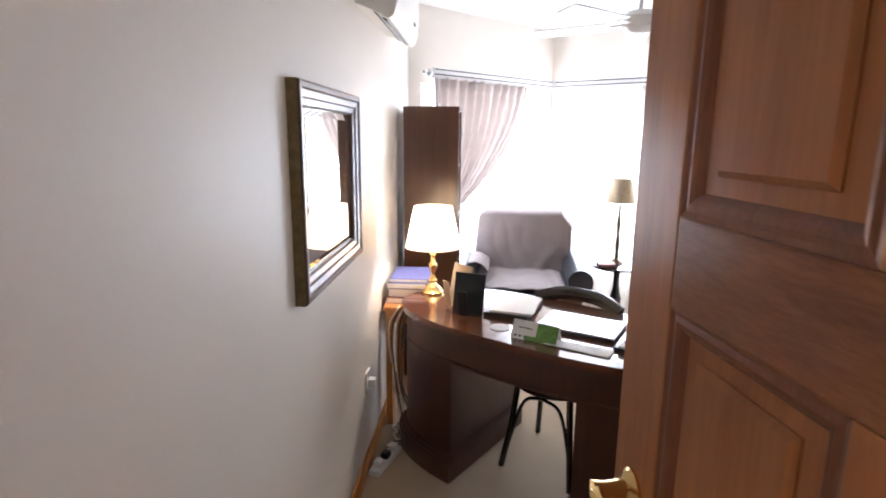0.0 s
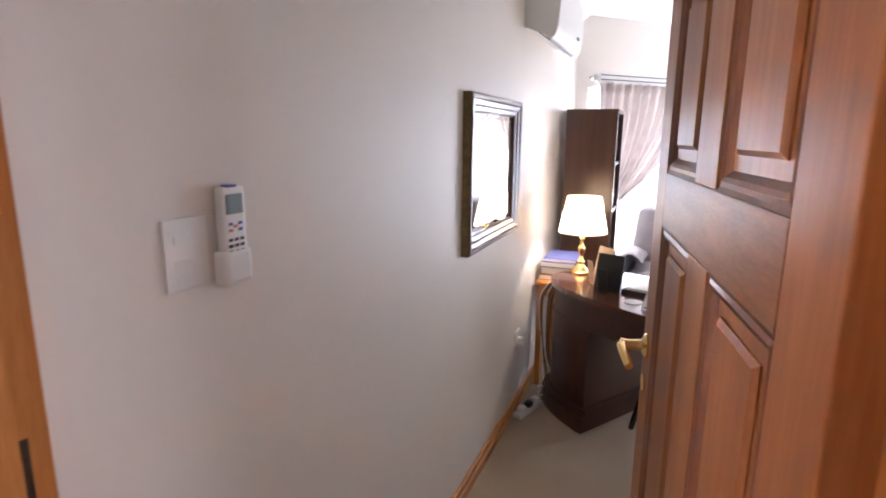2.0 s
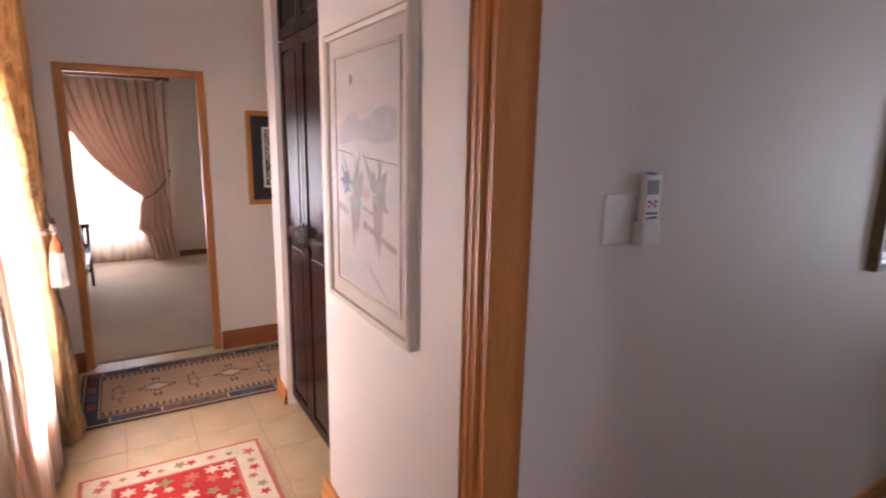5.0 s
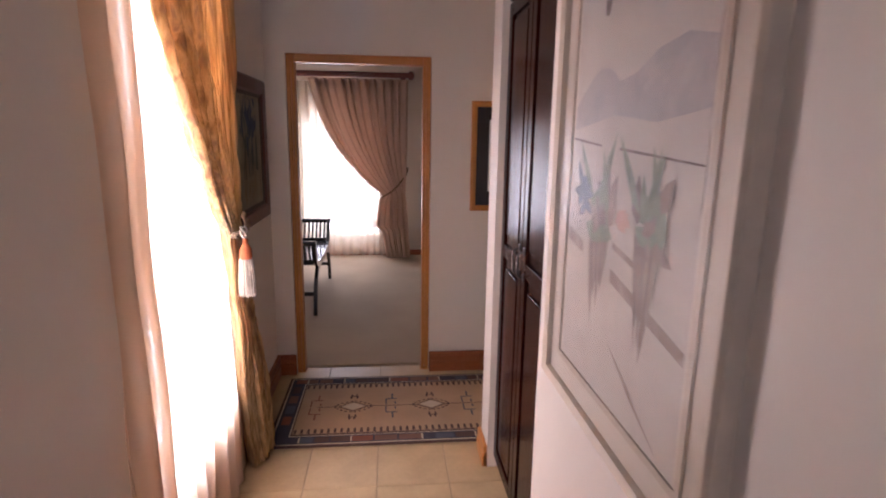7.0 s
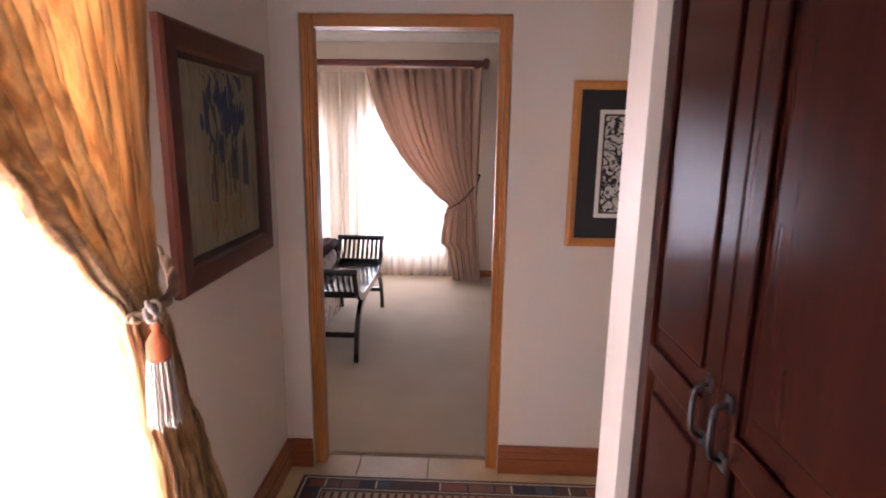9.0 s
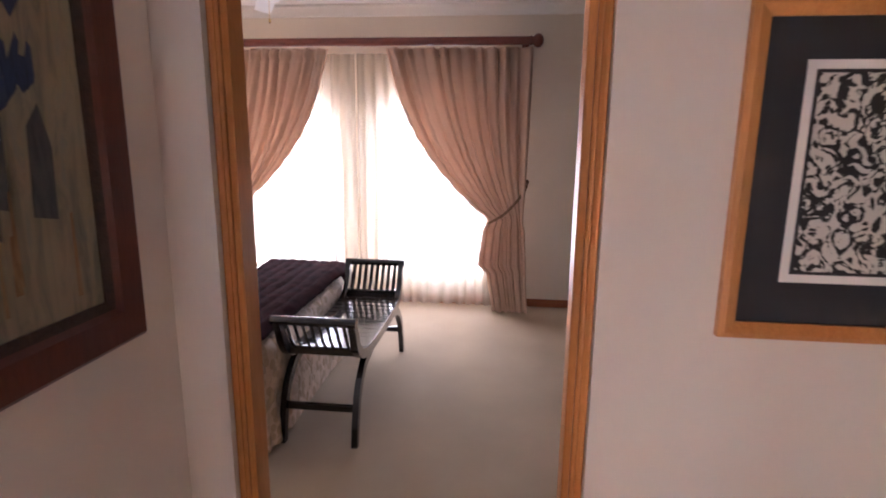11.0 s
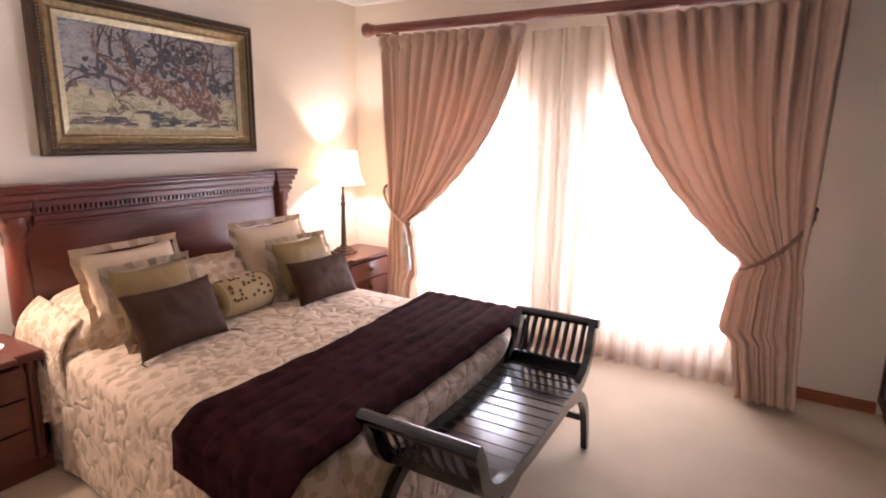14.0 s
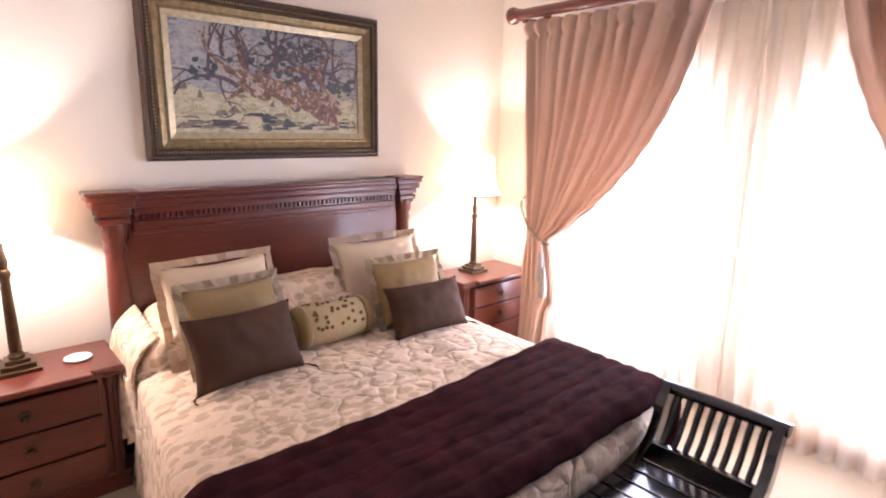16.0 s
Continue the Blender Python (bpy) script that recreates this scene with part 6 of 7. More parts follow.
for cy in (-0.74, -0.28, 0.18):
    for i in range(20):
        a = math.tau * (i + 0.5) / 20
        p = Vector((xm + 0.066 * math.cos(a) * (0.7 + 0.3 * abs(math.cos(a))), cy + 0.105 * math.sin(a) * (0.7 + 0.3 * abs(math.sin(a)))))
        inlay("diamond_spike", [(p.x - 0.006, p.y - 0.007), (p.x + 0.006, p.y - 0.007), (p.x + 0.006, p.y + 0.007), (p.x - 0.006, p.y + 0.007)], "kil_dark", body, 0.0015)
    for k, (r, mt_) in enumerate(((0.092, "kil_dark"), (0.076, "kil_sand"), (0.068, "kil_cream"))):
        inlay("diamond", [(xm - r * 0.66, cy), (xm, cy - r), (xm + r * 0.66, cy), (xm, cy + r)], mt_, body, 0.0017 + 0.0003 * k)
    for s in (-1, 1):
        for dx, dy, w, h in ((0.125, 0.0, 0.004, 0.026), (0.110, 0.018, 0.015, 0.005), (0.110, -0.018, 0.015, 0.005), (0.140, 0.014, 0.012, 0.005), (0.140, -0.014, 0.012, 0.005)):
            inlay("hook_motif", rect(xm + s * dx - w, xm + s * dx + w, cy + dy - h, cy + dy + h), "kil_dark", body, 0.0018 + 0.0001 * (w > 0.005))
inlay("spine_line", rect(xm - 0.003, xm + 0.003, -0.95, 0.45), "kil_dark", body, 0.0014)
for cy, mt_ in ((-0.51, "kil_slate"), (-0.05, "kil_slate"), (-0.95, "kil_rust"), (0.40, "kil_rust")):
    for s in (-1, 1):
        inlay("hook_motif", rect(xm + s * 0.045 - 0.035, xm + s * 0.045 + 0.035, cy - 0.042, cy - 0.034), mt_, body, 0.0018)
        inlay("hook_motif", rect(xm + s * 0.082 - 0.004, xm + s * 0.082 + 0.004, cy - 0.04, cy + 0.028), mt_, body, 0.0020)
        inlay("hook_motif", rect(xm + s * 0.115 - 0.033, xm + s * 0.115 + 0.033, cy - 0.005, cy + 0.005), mt_, body, 0.0022)
        inlay("hook_motif", rect(xm + s * 0.03 - 0.014, xm + s * 0.03 + 0.014, cy + 0.012, cy + 0.022), mt_, body, 0.0022)

RX0, RX1, RY0, RY1 = -2.375, -1.05, -1.125, -0.305
t, body = rug("persian_rug", "red and cream patterned wool rug on the stone tiles", RX0, RX1, RY0, RY1, "rug_pinkred")
inlay("border_field", rect(RX0 + 0.02, RX1 - 0.02, RY0 + 0.02, RY1 - 0.02), "rug_cream", body, 0.0004)
inlay("guard_line", rect(RX0 + 0.135, RX1 - 0.135, RY0 + 0.135, RY1 - 0.135), "rug_pinkred", body, 0.0008)
inlay("field", rect(RX0 + 0.15, RX1 - 0.15, RY0 + 0.15, RY1 - 0.15), "rug_red", body, 0.0012)
rd = random.Random(12)


def floret(x, y, r, mat, lift, petals):
    inlay("floret", [(x + r * (0.72 + 0.28 * math.cos(petals * a)) * math.cos(a), y + r * (0.72 + 0.28 * math.cos(petals * a)) * math.sin(a)) for a in [math.tau * k / 24 for k in range(24)]], mat, body, lift)


for side in range(4):
    L = (RX1 - RX0 if side < 2 else RY1 - RY0) - 0.16
    for k in range(int(L / 0.075)):
        s = 0.08 + (k + 0.5) * 0.075
        x, y = (RX0 + s, (RY0 + 0.078, RY1 - 0.078)[side]) if side < 2 else ((RX0 + 0.078, RX1 - 0.078)[side - 2], RY0 + s)
        x, y = x + rd.uniform(-0.008, 0.008), y + rd.uniform(-0.022, 0.022)
        floret(x, y, rd.uniform(0.020, 0.036), ("rug_pinkred", "rug_olive", "rug_red")[k % 3], 0.0008, 5)
for i in range(13):
    for j in range(6):
        x, y = RX0 + 0.20 + i * 0.078 + rd.uniform(-0.015, 0.015), RY0 + 0.19 + j * 0.09 + rd.uniform(-0.015, 0.015)
        floret(x, y, rd.uniform(0.022, 0.044), ("rug_cream", "rug_cream", "rug_olive", "rug_pinkred")[(i * 3 + j) % 4], 0.0016, rd.choice((4, 5, 6)))


# ---- study ----
# open panelled door
def raised(u0, u1, v0, v1, slope, w0, w1):
    """The fielded middle of a door panel, with sloping margins."""
    b = bmesh.new()
    rings = [[b.verts.new(DM @ Vector(p)) for p in ((u0 + k, v0 + k, w), (u1 - k, v0 + k, w), (u1 - k, v1 - k, w), (u0 + k, v1 - k, w))] for k, w in ((0, w0), (0, (w0 * 2 + w1) / 3), (slope, w1))]
    for p, q in zip(rings, rings[1:]):
        for i in range(4):
            b.faces.new((p[i], p[(i + 1) % 4], q[(i + 1) % 4], q[i]))
    b.faces.new(rings[0][::-1])
    b.faces.new(rings[-1])
    return b


HX, HY = 0.430, -0.037
DW, DH, DT = 0.85, 2.03, 0.04
DM = axes((HX, HY, 0.008), (-0.16, 0.987, 0), (0, 0, 1))
UPLO, LOTOP = 1.580, 1.474
door = thing("door_1", (HX, HY, 0), "open honey-brown four-panel timber door with brass lever", "door", kind="structure")
st = 0.110
for u0, u1 in ((0, st), (DW - st, DW)):
    part("stile", box(u0, u1, 0, DH, -DT / 2, DT / 2, 0.003, m=DM), "door", door)
um = DW / 2
for v0, v1 in ((0, 0.22), (LOTOP, UPLO), (DH - 0.115, DH)):
    part("rail", box(st, DW - st, v0, v1, -DT / 2, DT / 2, 0.003, m=DM), "door_x", door)
for v0, v1 in ((0.22, LOTOP), (UPLO, DH - 0.115)):
    part("muntin", box(um - 0.062, um + 0.062, v0, v1, -DT / 2, DT / 2, 0.003, m=DM), "door", door)
for u0, u1 in ((st, um - 0.062), (um + 0.062, DW - st)):
    for v0, v1 in ((0.22, LOTOP), (UPLO, DH - 0.115)):
        pn = part("panel", box(u0, u1, v0, v1, -0.008, 0.008, m=DM), "door", door)
        for s in (-1, 1):
            part("raised_field", raised(u0 + 0.050, u1 - 0.050, v0 + 0.046, v1 - 0.046, 0.007, s * 0.0075, s * 0.016), "door", pn)
            fw, fh = u1 - u0, v1 - v0
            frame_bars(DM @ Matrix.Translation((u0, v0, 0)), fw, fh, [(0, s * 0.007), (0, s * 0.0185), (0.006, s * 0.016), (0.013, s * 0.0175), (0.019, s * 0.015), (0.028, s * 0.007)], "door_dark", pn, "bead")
HZ = 1.205
for s in (-1, 1):
    o = DM @ Vector((DW - 0.058, HZ, s * DT / 2))
    zax = (DM.col[2].to_3d() * s).normalized()
    m = axes(o, DM.col[0].to_3d() * s, (0, 0, 1))
    b = lathe((0, 0, 0), [(0.027, 0), (0.027, 0.004), (0.022, 0.008), (0.013, 0.012), (0.011, 0.04), (0.013, 0.055), (0.0, 0.058)], 20)
    b.transform(m)
    hd = part("lever_handle", b, "brass", door, "polished brass lever handle", smooth="edges")
    along = -1 * s
    pts = smooth_line([m @ Vector((along * q, w, d)) for q, w, d in ((0.0, 0, 0.05), (0.02, 0.002, 0.055), (0.055, -0.002, 0.052), (0.08, -0.010, 0.047), (0.092, -0.014, 0.045))], 5)
    part("lever", tube(pts, 0.010, 10, r1=0.008), "brass", hd, smooth="edges")
    o2 = DM @ Vector((DW - 0.058, HZ - 0.085, s * DT / 2))
    b = lathe((0, 0, 0), [(0.02, 0), (0.02, 0.004), (0.012, 0.007), (0.0, 0.007)], 18)
    b.transform(axes(o2, DM.col[0].to_3d() * s, (0, 0, 1)))
    part("key_rose", b, "brass", door, smooth="edges")
part("latch_plate", box(DW - 0.0005, DW + 0.0015, HZ - 0.10, HZ + 0.06, -0.011, 0.011, m=DM), "brass", door)

# mirror on the wall
MM = axes((XW, 1.628, 1.163), (0, 1, 0), (0, 0, 1))
MW, MH = 0.786, 0.662
t = thing("wall_mirror", (XW, 1.96, 1.17), "wall mirror in a stepped dark brown and gold frame", "mirror")
frame_bars(MM, MW, MH, [(0, 0), (0, 0.036), (0.006, 0.04), (0.02, 0.04), (0.026, 0.034), (0.045, 0.03), (0.05, 0.024), (0.068, 0.02), (0.075, 0.012), (0.075, 0)], "bookcase", t)
frame_bars(MM, MW, MH, [(-0.0015, 0.0), (-0.0015, 0.032), (0.0, 0.033), (0.0, 0.0)], "gilt", t, "gold_edge")
part("mirror_glass", box(0.10, MW - 0.10, 0.10, MH - 0.10, 0.004, 0.010, m=MM), "mirror", t)
frame_bars(MM, MW, MH, [(0.073, 0.004), (0.073, 0.006), (0.10, 0.010), (0.10, 0.004)], "mirror", t, "bevelled_edge")

# switch plate, remote control and its holder
t = thing("light_switch", (XW, 0.225, 1.38), "white plastic light switch plate on the wall", "light switch")
part("plate", box(XW, XW + 0.006, 0.188, 0.282, 1.385, 1.512, 0.003), "white_plastic", t)
for z in (1.475, 1.43, 1.40):
    part("rocker", box(XW + 0.006, XW + 0.0075, 0.208, 0.242, z - 0.008, z + 0.008, 0.0006), "white_plastic", t)
t = thing("air_conditioner_remote", (XW + 0.02, 0.33, 1.40), "white remote control standing in a wall holder", "remote control")
part("holder", box(XW, XW + 0.034, 0.296, 0.364, 1.375, 1.44, 0.008), "white_plastic", t)
rm = part("remote_body", box(XW + 0.008, XW + 0.028, 0.301, 0.359, 1.385, 1.558, 0.006), "white_plastic", t)
part("display", box(XW + 0.0275, XW + 0.0295, 0.309, 0.351, 1.508, 1.545, 0.0005), "grey_lcd", rm, "grey display")
part("top_cap", box(XW + 0.01, XW + 0.026, 0.318, 0.342, 1.556, 1.562, 0.002), "blue_key", rm)
for k, (y, z, mt_) in enumerate([(0.318, 1.49, "blue_key"), (0.342, 1.49, "blue_key"), (0.33, 1.485, "red_key"), (0.318, 1.478, "red_key"), (0.342, 1.478, "blue_key")] + [(0.316 + 0.0145 * (i % 3), 1.46 - 0.0115 * (i // 3), "black") for i in range(9)] + [(0.345, 1.425, "blue_key")]):
    part("button", box(XW + 0.0275, XW + 0.030, y - 0.0045, y + 0.0045, z - 0.003, z + 0.003, 0.0008), mt_, rm)
t = thing("wall_socket", (XW, 2.62, 0.42), "white wall socket with a plug in it", "socket")
part("plate", box(XW, XW + 0.010, 2.575, 2.665, 0.40, 0.51, 0.003), "white_plastic", t)
part("plug", box(XW + 0.010, XW + 0.045, 2.60, 2.64, 0.425, 0.47, 0.006), "white_plastic", t)

# air conditioner
t = thing("air_conditioner", (XW, 2.9, 2.1), "white wall-mounted air conditioner with an open louvre slot", "air conditioner")
prof = [(0, 2.195), (0.06, 2.18), (0.115, 2.145), (0.145, 2.135), (0.165, 2.15), (0.18, 2.20), (0.186, 2.30), (0.18, 2.43), (0.16, 2.465), (0, 2.47)]
m = axes((XW, 2.535, 0.024), (1, 0, 0), (0, 0, 1))
part("casing", prism(prof, m, -0.80, bevel=0.006), "white_plastic", t, smooth="edges")
for d, zz in ((0.078, 2.168), (0.118, 2.142)):
    part("louvre_slot", box(-0.012, 0.012, 2.59, 3.28, -0.003, 0.006, m=Matrix.Translation((XW + d, 0, zz + 0.024)) @ Matrix.Rotation(radians(40), 4, "Y")), "black", t, "dark air slot")
part("badge", box(XW + 0.176, XW + 0.188, 3.12, 3.17, 2.235, 2.25, 0.001), "grey_lcd", t)

# bookcase
t = thing("bookcase", (-0.27, 3.8, 0), "tall brown wooden bookcase standing against the wall", "bookcase")
for y in (3.68, 4.125):
    part("side_panel", box(-0.430, -0.068, y, y + 0.025, 0, 1.852, 0.002), "bookcase", t)
part("top", box(-0.430, -0.068, 3.705, 4.125, 1.827, 1.852, 0.002), "bookcase", t)
part("back", box(-0.430, -0.418, 3.705, 4.125, 0.05, 1.827), "bookcase", t)
for z in (0.05, 0.4, 0.75, 1.1, 1.45):
    part("shelf", box(-0.418, -0.078, 3.705, 4.125, z, z + 0.02), "bookcase", t)

# little pine table with stacked books
t = thing("side_table", (-0.33, 3.2, 0), "small orange pine table beside the desk", "side table")
part("top", box(XW + 0.02, -0.20, 2.99, 3.44, 0.70, 0.725, 0.004), "pine_y", t)
part("apron", box(XW + 0.035, -0.215, 3.00, 3.43, 0.63, 0.70, 0.002), "pine_y", t)
for x in (XW + 0.05, -0.23):
    for y in (3.02, 3.41):
        part("leg", box(x - 0.018, x + 0.018, y - 0.018, y + 0.018, 0, 0.63, 0.003), "pine", t)
z = 0.7255
for k, (mt_, h, dx, lab) in enumerate((("book_red", 0.035, 0.0, "maroon"), ("book_black", 0.05, 0.012, "black"), ("book_blue", 0.035, 0.004, "blue"), ("book_blue", 0.022, 0.016, "blue"))):
    t = thing("book", (-0.34, 3.2, z), "thick %s hardback book lying in a stack" % lab, "book", "stack of books")
    x0, x1, y0, y1 = XW + 0.03 + dx, -0.215 + dx * 0.5, 3.06 + dx, 3.36 + dx
    part("cover", box(x0, x1, y0, y1, z, z + h, 0.003), mt_, t)
    part("page_block", box(x0 - 0.001, x1 - 0.008, y0 - 0.0015, y1 - 0.01, z + 0.004, z + h - 0.004), "paper", t)
    z += h + 0.0005

# oval writing desk
DO, DU, DV = Vector((-0.047, 2.445, 0)), Vector((0.84, -0.54, 0)).normalized(), Vector((0.54, 0.84, 0)).normalized()
KM = axes(DO, DU, DV)
DZ = 0.80


def oval(inset=0.0, n=120):
    out = []
    for i in range(n):
        a = math.tau * i / n
        c, s = math.cos(a), math.sin(a)
        e = 2 / 2.6
        out.append((0.28 + (0.80 - inset) * math.copysign(abs(c) ** e, c), 0.38 + (0.36 - inset) * math.copysign(abs(s) ** e, s)))
    return out


desk = thing("writing_desk", DO + DU * 0.28 + DV * 0.38, "polished mahogany kidney-shaped writing desk with curved pedestals", "desk")
b = prism(oval(0.006), KM @ Matrix.Translation((0, 0, DZ - 0.035)), 0.012)
prism(oval(0.0), KM @ Matrix.Translation((0, 0, DZ - 0.024)), 0.024, b, bevel=0.006)
part("top", b, "desk_top", desk)
part("apron", prism(oval(0.028), KM @ Matrix.Translation((0, 0, 0.615)), DZ - 0.035 - 0.615), "desk", desk)
part("apron_moulding", prism(oval(0.022), KM @ Matrix.Translation((0, 0, 0.605)), 0.014, bevel=0.004), "desk", desk)
for left in (True, False):
    cut = 0.0 if left else 0.56

    def clip(poly, pad):
        keep = [(u, v) for u, v in poly if (u <= cut + pad if left else u >= cut - pad)]
        us = cut + pad if left else cut - pad
        vs = [v for u, v in poly if abs(u - us) < 0.05]
        return keep, us, min(vs), max(vs)
    for nm, inset, z0, z1, pad in (("pedestal", 0.026, 0.13, 0.605, 0.004), ("pedestal_plinth", -0.018, 0.0, 0.10, 0.034), ("plinth_moulding", -0.008, 0.10, 0.118, 0.024), ("plinth_bead", 0.008, 0.118, 0.13, 0.014)):
        poly, us, v0, v1 = clip(oval(inset), pad)
        poly = sorted(poly, key=lambda p: math.atan2(p[1] - 0.38, p[0] - (us - 0.25 if left else us + 0.25)))
        part(nm, prism(poly, KM @ Matrix.Translation((0, 0, z0)), z1 - z0, bevel=0.004), "desk", desk)
part("leather_inlay", prism([(0.28 + (u - 0.28) * 0.80, 0.38 + (v - 0.38) * 0.72) for u, v in oval(0.06)], KM @ Matrix.Translation((0, 0, DZ)), 0.0008), "desk_top", desk)

# desk lamp
LX, LY = -0.18, 3.05
t = thing("table_lamp", (LX, LY, DZ), "brass candlestick lamp with a lit cream shade, on the desk", "table lamp")
part("base", lathe((LX, LY, DZ), [(0.062, 0), (0.064, 0.012), (0.05, 0.02), (0.045, 0.032), (0.03, 0.045), (0.018, 0.06), (0.026, 0.075), (0.014, 0.09), (0.012, 0.12), (0.022, 0.135), (0.024, 0.165), (0.012, 0.18), (0.012, 0.215), (0.02, 0.225), (0.012, 0.24)], 24), "brass", t, smooth="edges")
part("candle_sleeve", lathe((LX, LY, DZ + 0.235), [(0.014, 0), (0.014, 0.09), (0.006, 0.095), (0.0, 0.096)], 14), "white_plastic", t, smooth="edges")
sh = part("shade", sheet(lambda u, v: Vector((LX + (0.152 - 0.046 * v) * math.cos(math.tau * u), LY + (0.152 - 0.046 * v) * math.sin(math.tau * u), 1.066 + 0.222 * v)), 44, 6, closed=True), "shade", t, "cream lampshade, lit", smooth=True)
for r, zz in ((0.152, 1.066), (0.106, 1.288)):
    part("shade_rim", tube([(LX + r * math.cos(a), LY + r * math.sin(a), zz) for a in [math.tau * k / 40 for k in range(41)]], 0.002, 6), "shade", sh)


def on_desk(u, v, turn=0, z=DZ + 0.001):
    return KM @ Matrix.Translation((u, v, z)) @ Matrix.Rotation(radians(turn), 4, "Z")


def photo_frame(u, v, turn, w, h, mat, label):
    m = on_desk(u, v, turn) @ Matrix.Rotation(radians(78), 4, "X")
    t = thing("photo_frame", m.translation, label, "photo frame", "photo frames on the desk")
    part("back_board", box(-w / 2, w / 2, 0.0, h, -0.012, 0.0, 0.002, m=m), mat, t)
    part("strut", box(-0.025, 0.025, 0.002, h * 0.62, -0.005, 0.0, 0.001, m=m @ Matrix.Translation((0, 0.0, 0.045)) @ Matrix.Rotation(radians(22), 4, "X")), mat, t)
    part("glass", box(-w / 2 + 0.015, w / 2 - 0.015, 0.015, h - 0.015, -0.014, -0.012, m=m), "glass", t)


photo_frame(-0.06, 0.22, 12, 0.16, 0.21, "black", "black photo frame on its strut, seen from behind")
photo_frame(-0.19, 0.31, -18, 0.15, 0.22, "pil_cream", "pale photo frame on its strut, seen from behind")

t = thing("desk_calendar", on_desk(0.36, 0.14).translation, "folded white and green card calendar on the desk", "calendar")
m = on_desk(0.36, 0.14, 4)
for s in (1, -1):
    mm = m @ Matrix.Rotation(radians(62 * s), 4, "X")
    mm = m @ Matrix.Translation((0, -0.038 * s, 0)) @ Matrix.Rotation(radians(62 if s > 0 else 118), 4, "X")
    cd = part("card", box(-0.105, 0.105, 0, 0.085, -0.001, 0.001, m=mm), "paper", t)
    if s > 0:
        part("picture_patch", box(0.01, 0.105, 0.0, 0.08, 0.001, 0.0016, m=mm), "card_green", cd)
        part("picture_patch", box(-0.04, 0.01, 0.0, 0.02, 0.001, 0.0016, m=mm), "card_green", cd)
        part("text_bar", box(-0.075, -0.01, 0.05, 0.054, 0.001, 0.0016, m=mm), "pil_brown", cd)
        for k in range(3):
            part("text_bar", box(-0.09 + k * 0.022, -0.078 + k * 0.022, 0.010, 0.018, 0.001, 0.0016, m=mm), "black", cd)
t = thing("coaster", on_desk(0.16, 0.17).translation, "round pale paper coaster on the desk", "coaster")
part("disc", lathe(on_desk(0.16, 0.17).translation, [(0.045, 0), (0.046, 0.003), (0.0, 0.0035)], 24), "paper", t)
t = thing("laptop", on_desk(0.42, 0.42).translation, "closed silver and black laptop lying on the desk", "laptop")
m = on_desk(0.46, 0.40, 6)
part("base", box(-0.18, 0.18, -0.125, 0.125, 0.0, 0.014, 0.004, m=m), "black", t)
part("lid", box(-0.18, 0.18, -0.125, 0.125, 0.0145, 0.022, 0.004, m=m), "steel", t, "pale metal lid")
for k, (u, v, tr, w, d, h, mt_) in enumerate(((0.08, 0.44, 12, 0.22, 0.30, 0.02, "black"), (0.09, 0.45, 16, 0.21, 0.29, 0.012, "paper"), (0.80, 0.36, -8, 0.22, 0.30, 0.014, "black"), (0.81, 0.36, -5, 0.21, 0.29, 0.010, "paper"), (0.55, 0.15, 3, 0.28, 0.07, 0.006, "paper"))):
    zz = DZ + 0.001 + (0.0205 if k == 1 else 0.0145 if k == 3 else 0)
    m = on_desk(u, v, tr, zz)
    t = thing("paper_stack" if mt_ == "paper" else "document_folder", m.translation, "loose white papers stacked on the desk" if mt_ == "paper" else "black document folder lying on the desk", "papers")
    part("sheets" if mt_ == "paper" else "cover", box(-w / 2, w / 2, -d / 2, d / 2, 0, h, 0.002, m=m), mt_, t)
    if mt_ == "paper":
        part("top_sheet", box(-w / 2, w / 2, -d / 2, d / 2, h, h + 0.0008, m=m @ Matrix.Rotation(radians(5), 4, "Z")), "paper", t)

# bentwood chair behind the desk
def bentwood_chair(at, turn):
    m = Matrix.Translation(at) @ Matrix.Rotation(radians(turn), 4, "Z")
    t = thing("bentwood_chair", at, "black bentwood chair pushed under the desk", "chair")
    part("seat", prism([(0.20 * math.cos(a), 0.20 * math.sin(a)) for a in [math.tau * k / 32 for k in range(32)]], m @ Matrix.Translation((0, 0, 0.44)), 0.025, bevel=0.006), "black_wood", t, smooth="edges")
    for sx, sy in ((-1, -1), (1, -1)):
        part("front_leg", tube([m @ Vector(p) for p in smooth_line([(sx * 0.14, sy * 0.13, 0.44), (sx * 0.16, sy * 0.15, 0.22), (sx * 0.19, sy * 0.19, 0.0)], 4)], 0.016, 8), "black_wood", t, smooth="edges")
    for sx in (-1, 1):
        part("back_leg", tube([m @ Vector(p) for p in smooth_line([(sx * 0.19, 0.22, 0.0), (sx * 0.15, 0.16, 0.3), (sx * 0.16, 0.18, 0.6), (sx * 0.19, 0.24, 0.82)], 5)], 0.015, 8), "black_wood", t, smooth="edges")
        part("brace", tube([m @ Vector(p) for p in smooth_line([(sx * 0.17, -0.16, 0.12), (sx * 0.10, -0.14, 0.36), (0, -0.14, 0.41)], 6)], 0.009, 8), "black_wood", t, smooth="edges")
    part("back_rail", tube([m @ Vector(p) for p in smooth_line([(-0.235, 0.215, 0.80), (-0.12, 0.265, 0.835), (0, 0.28, 0.84), (0.12, 0.265, 0.835), (0.235, 0.215, 0.80)], 6)], 0.020, 10, flat=1.9), "black_wood", t, smooth="edges")


bentwood_chair(KM @ Vector((0.30, 0.50, 0)), -33)

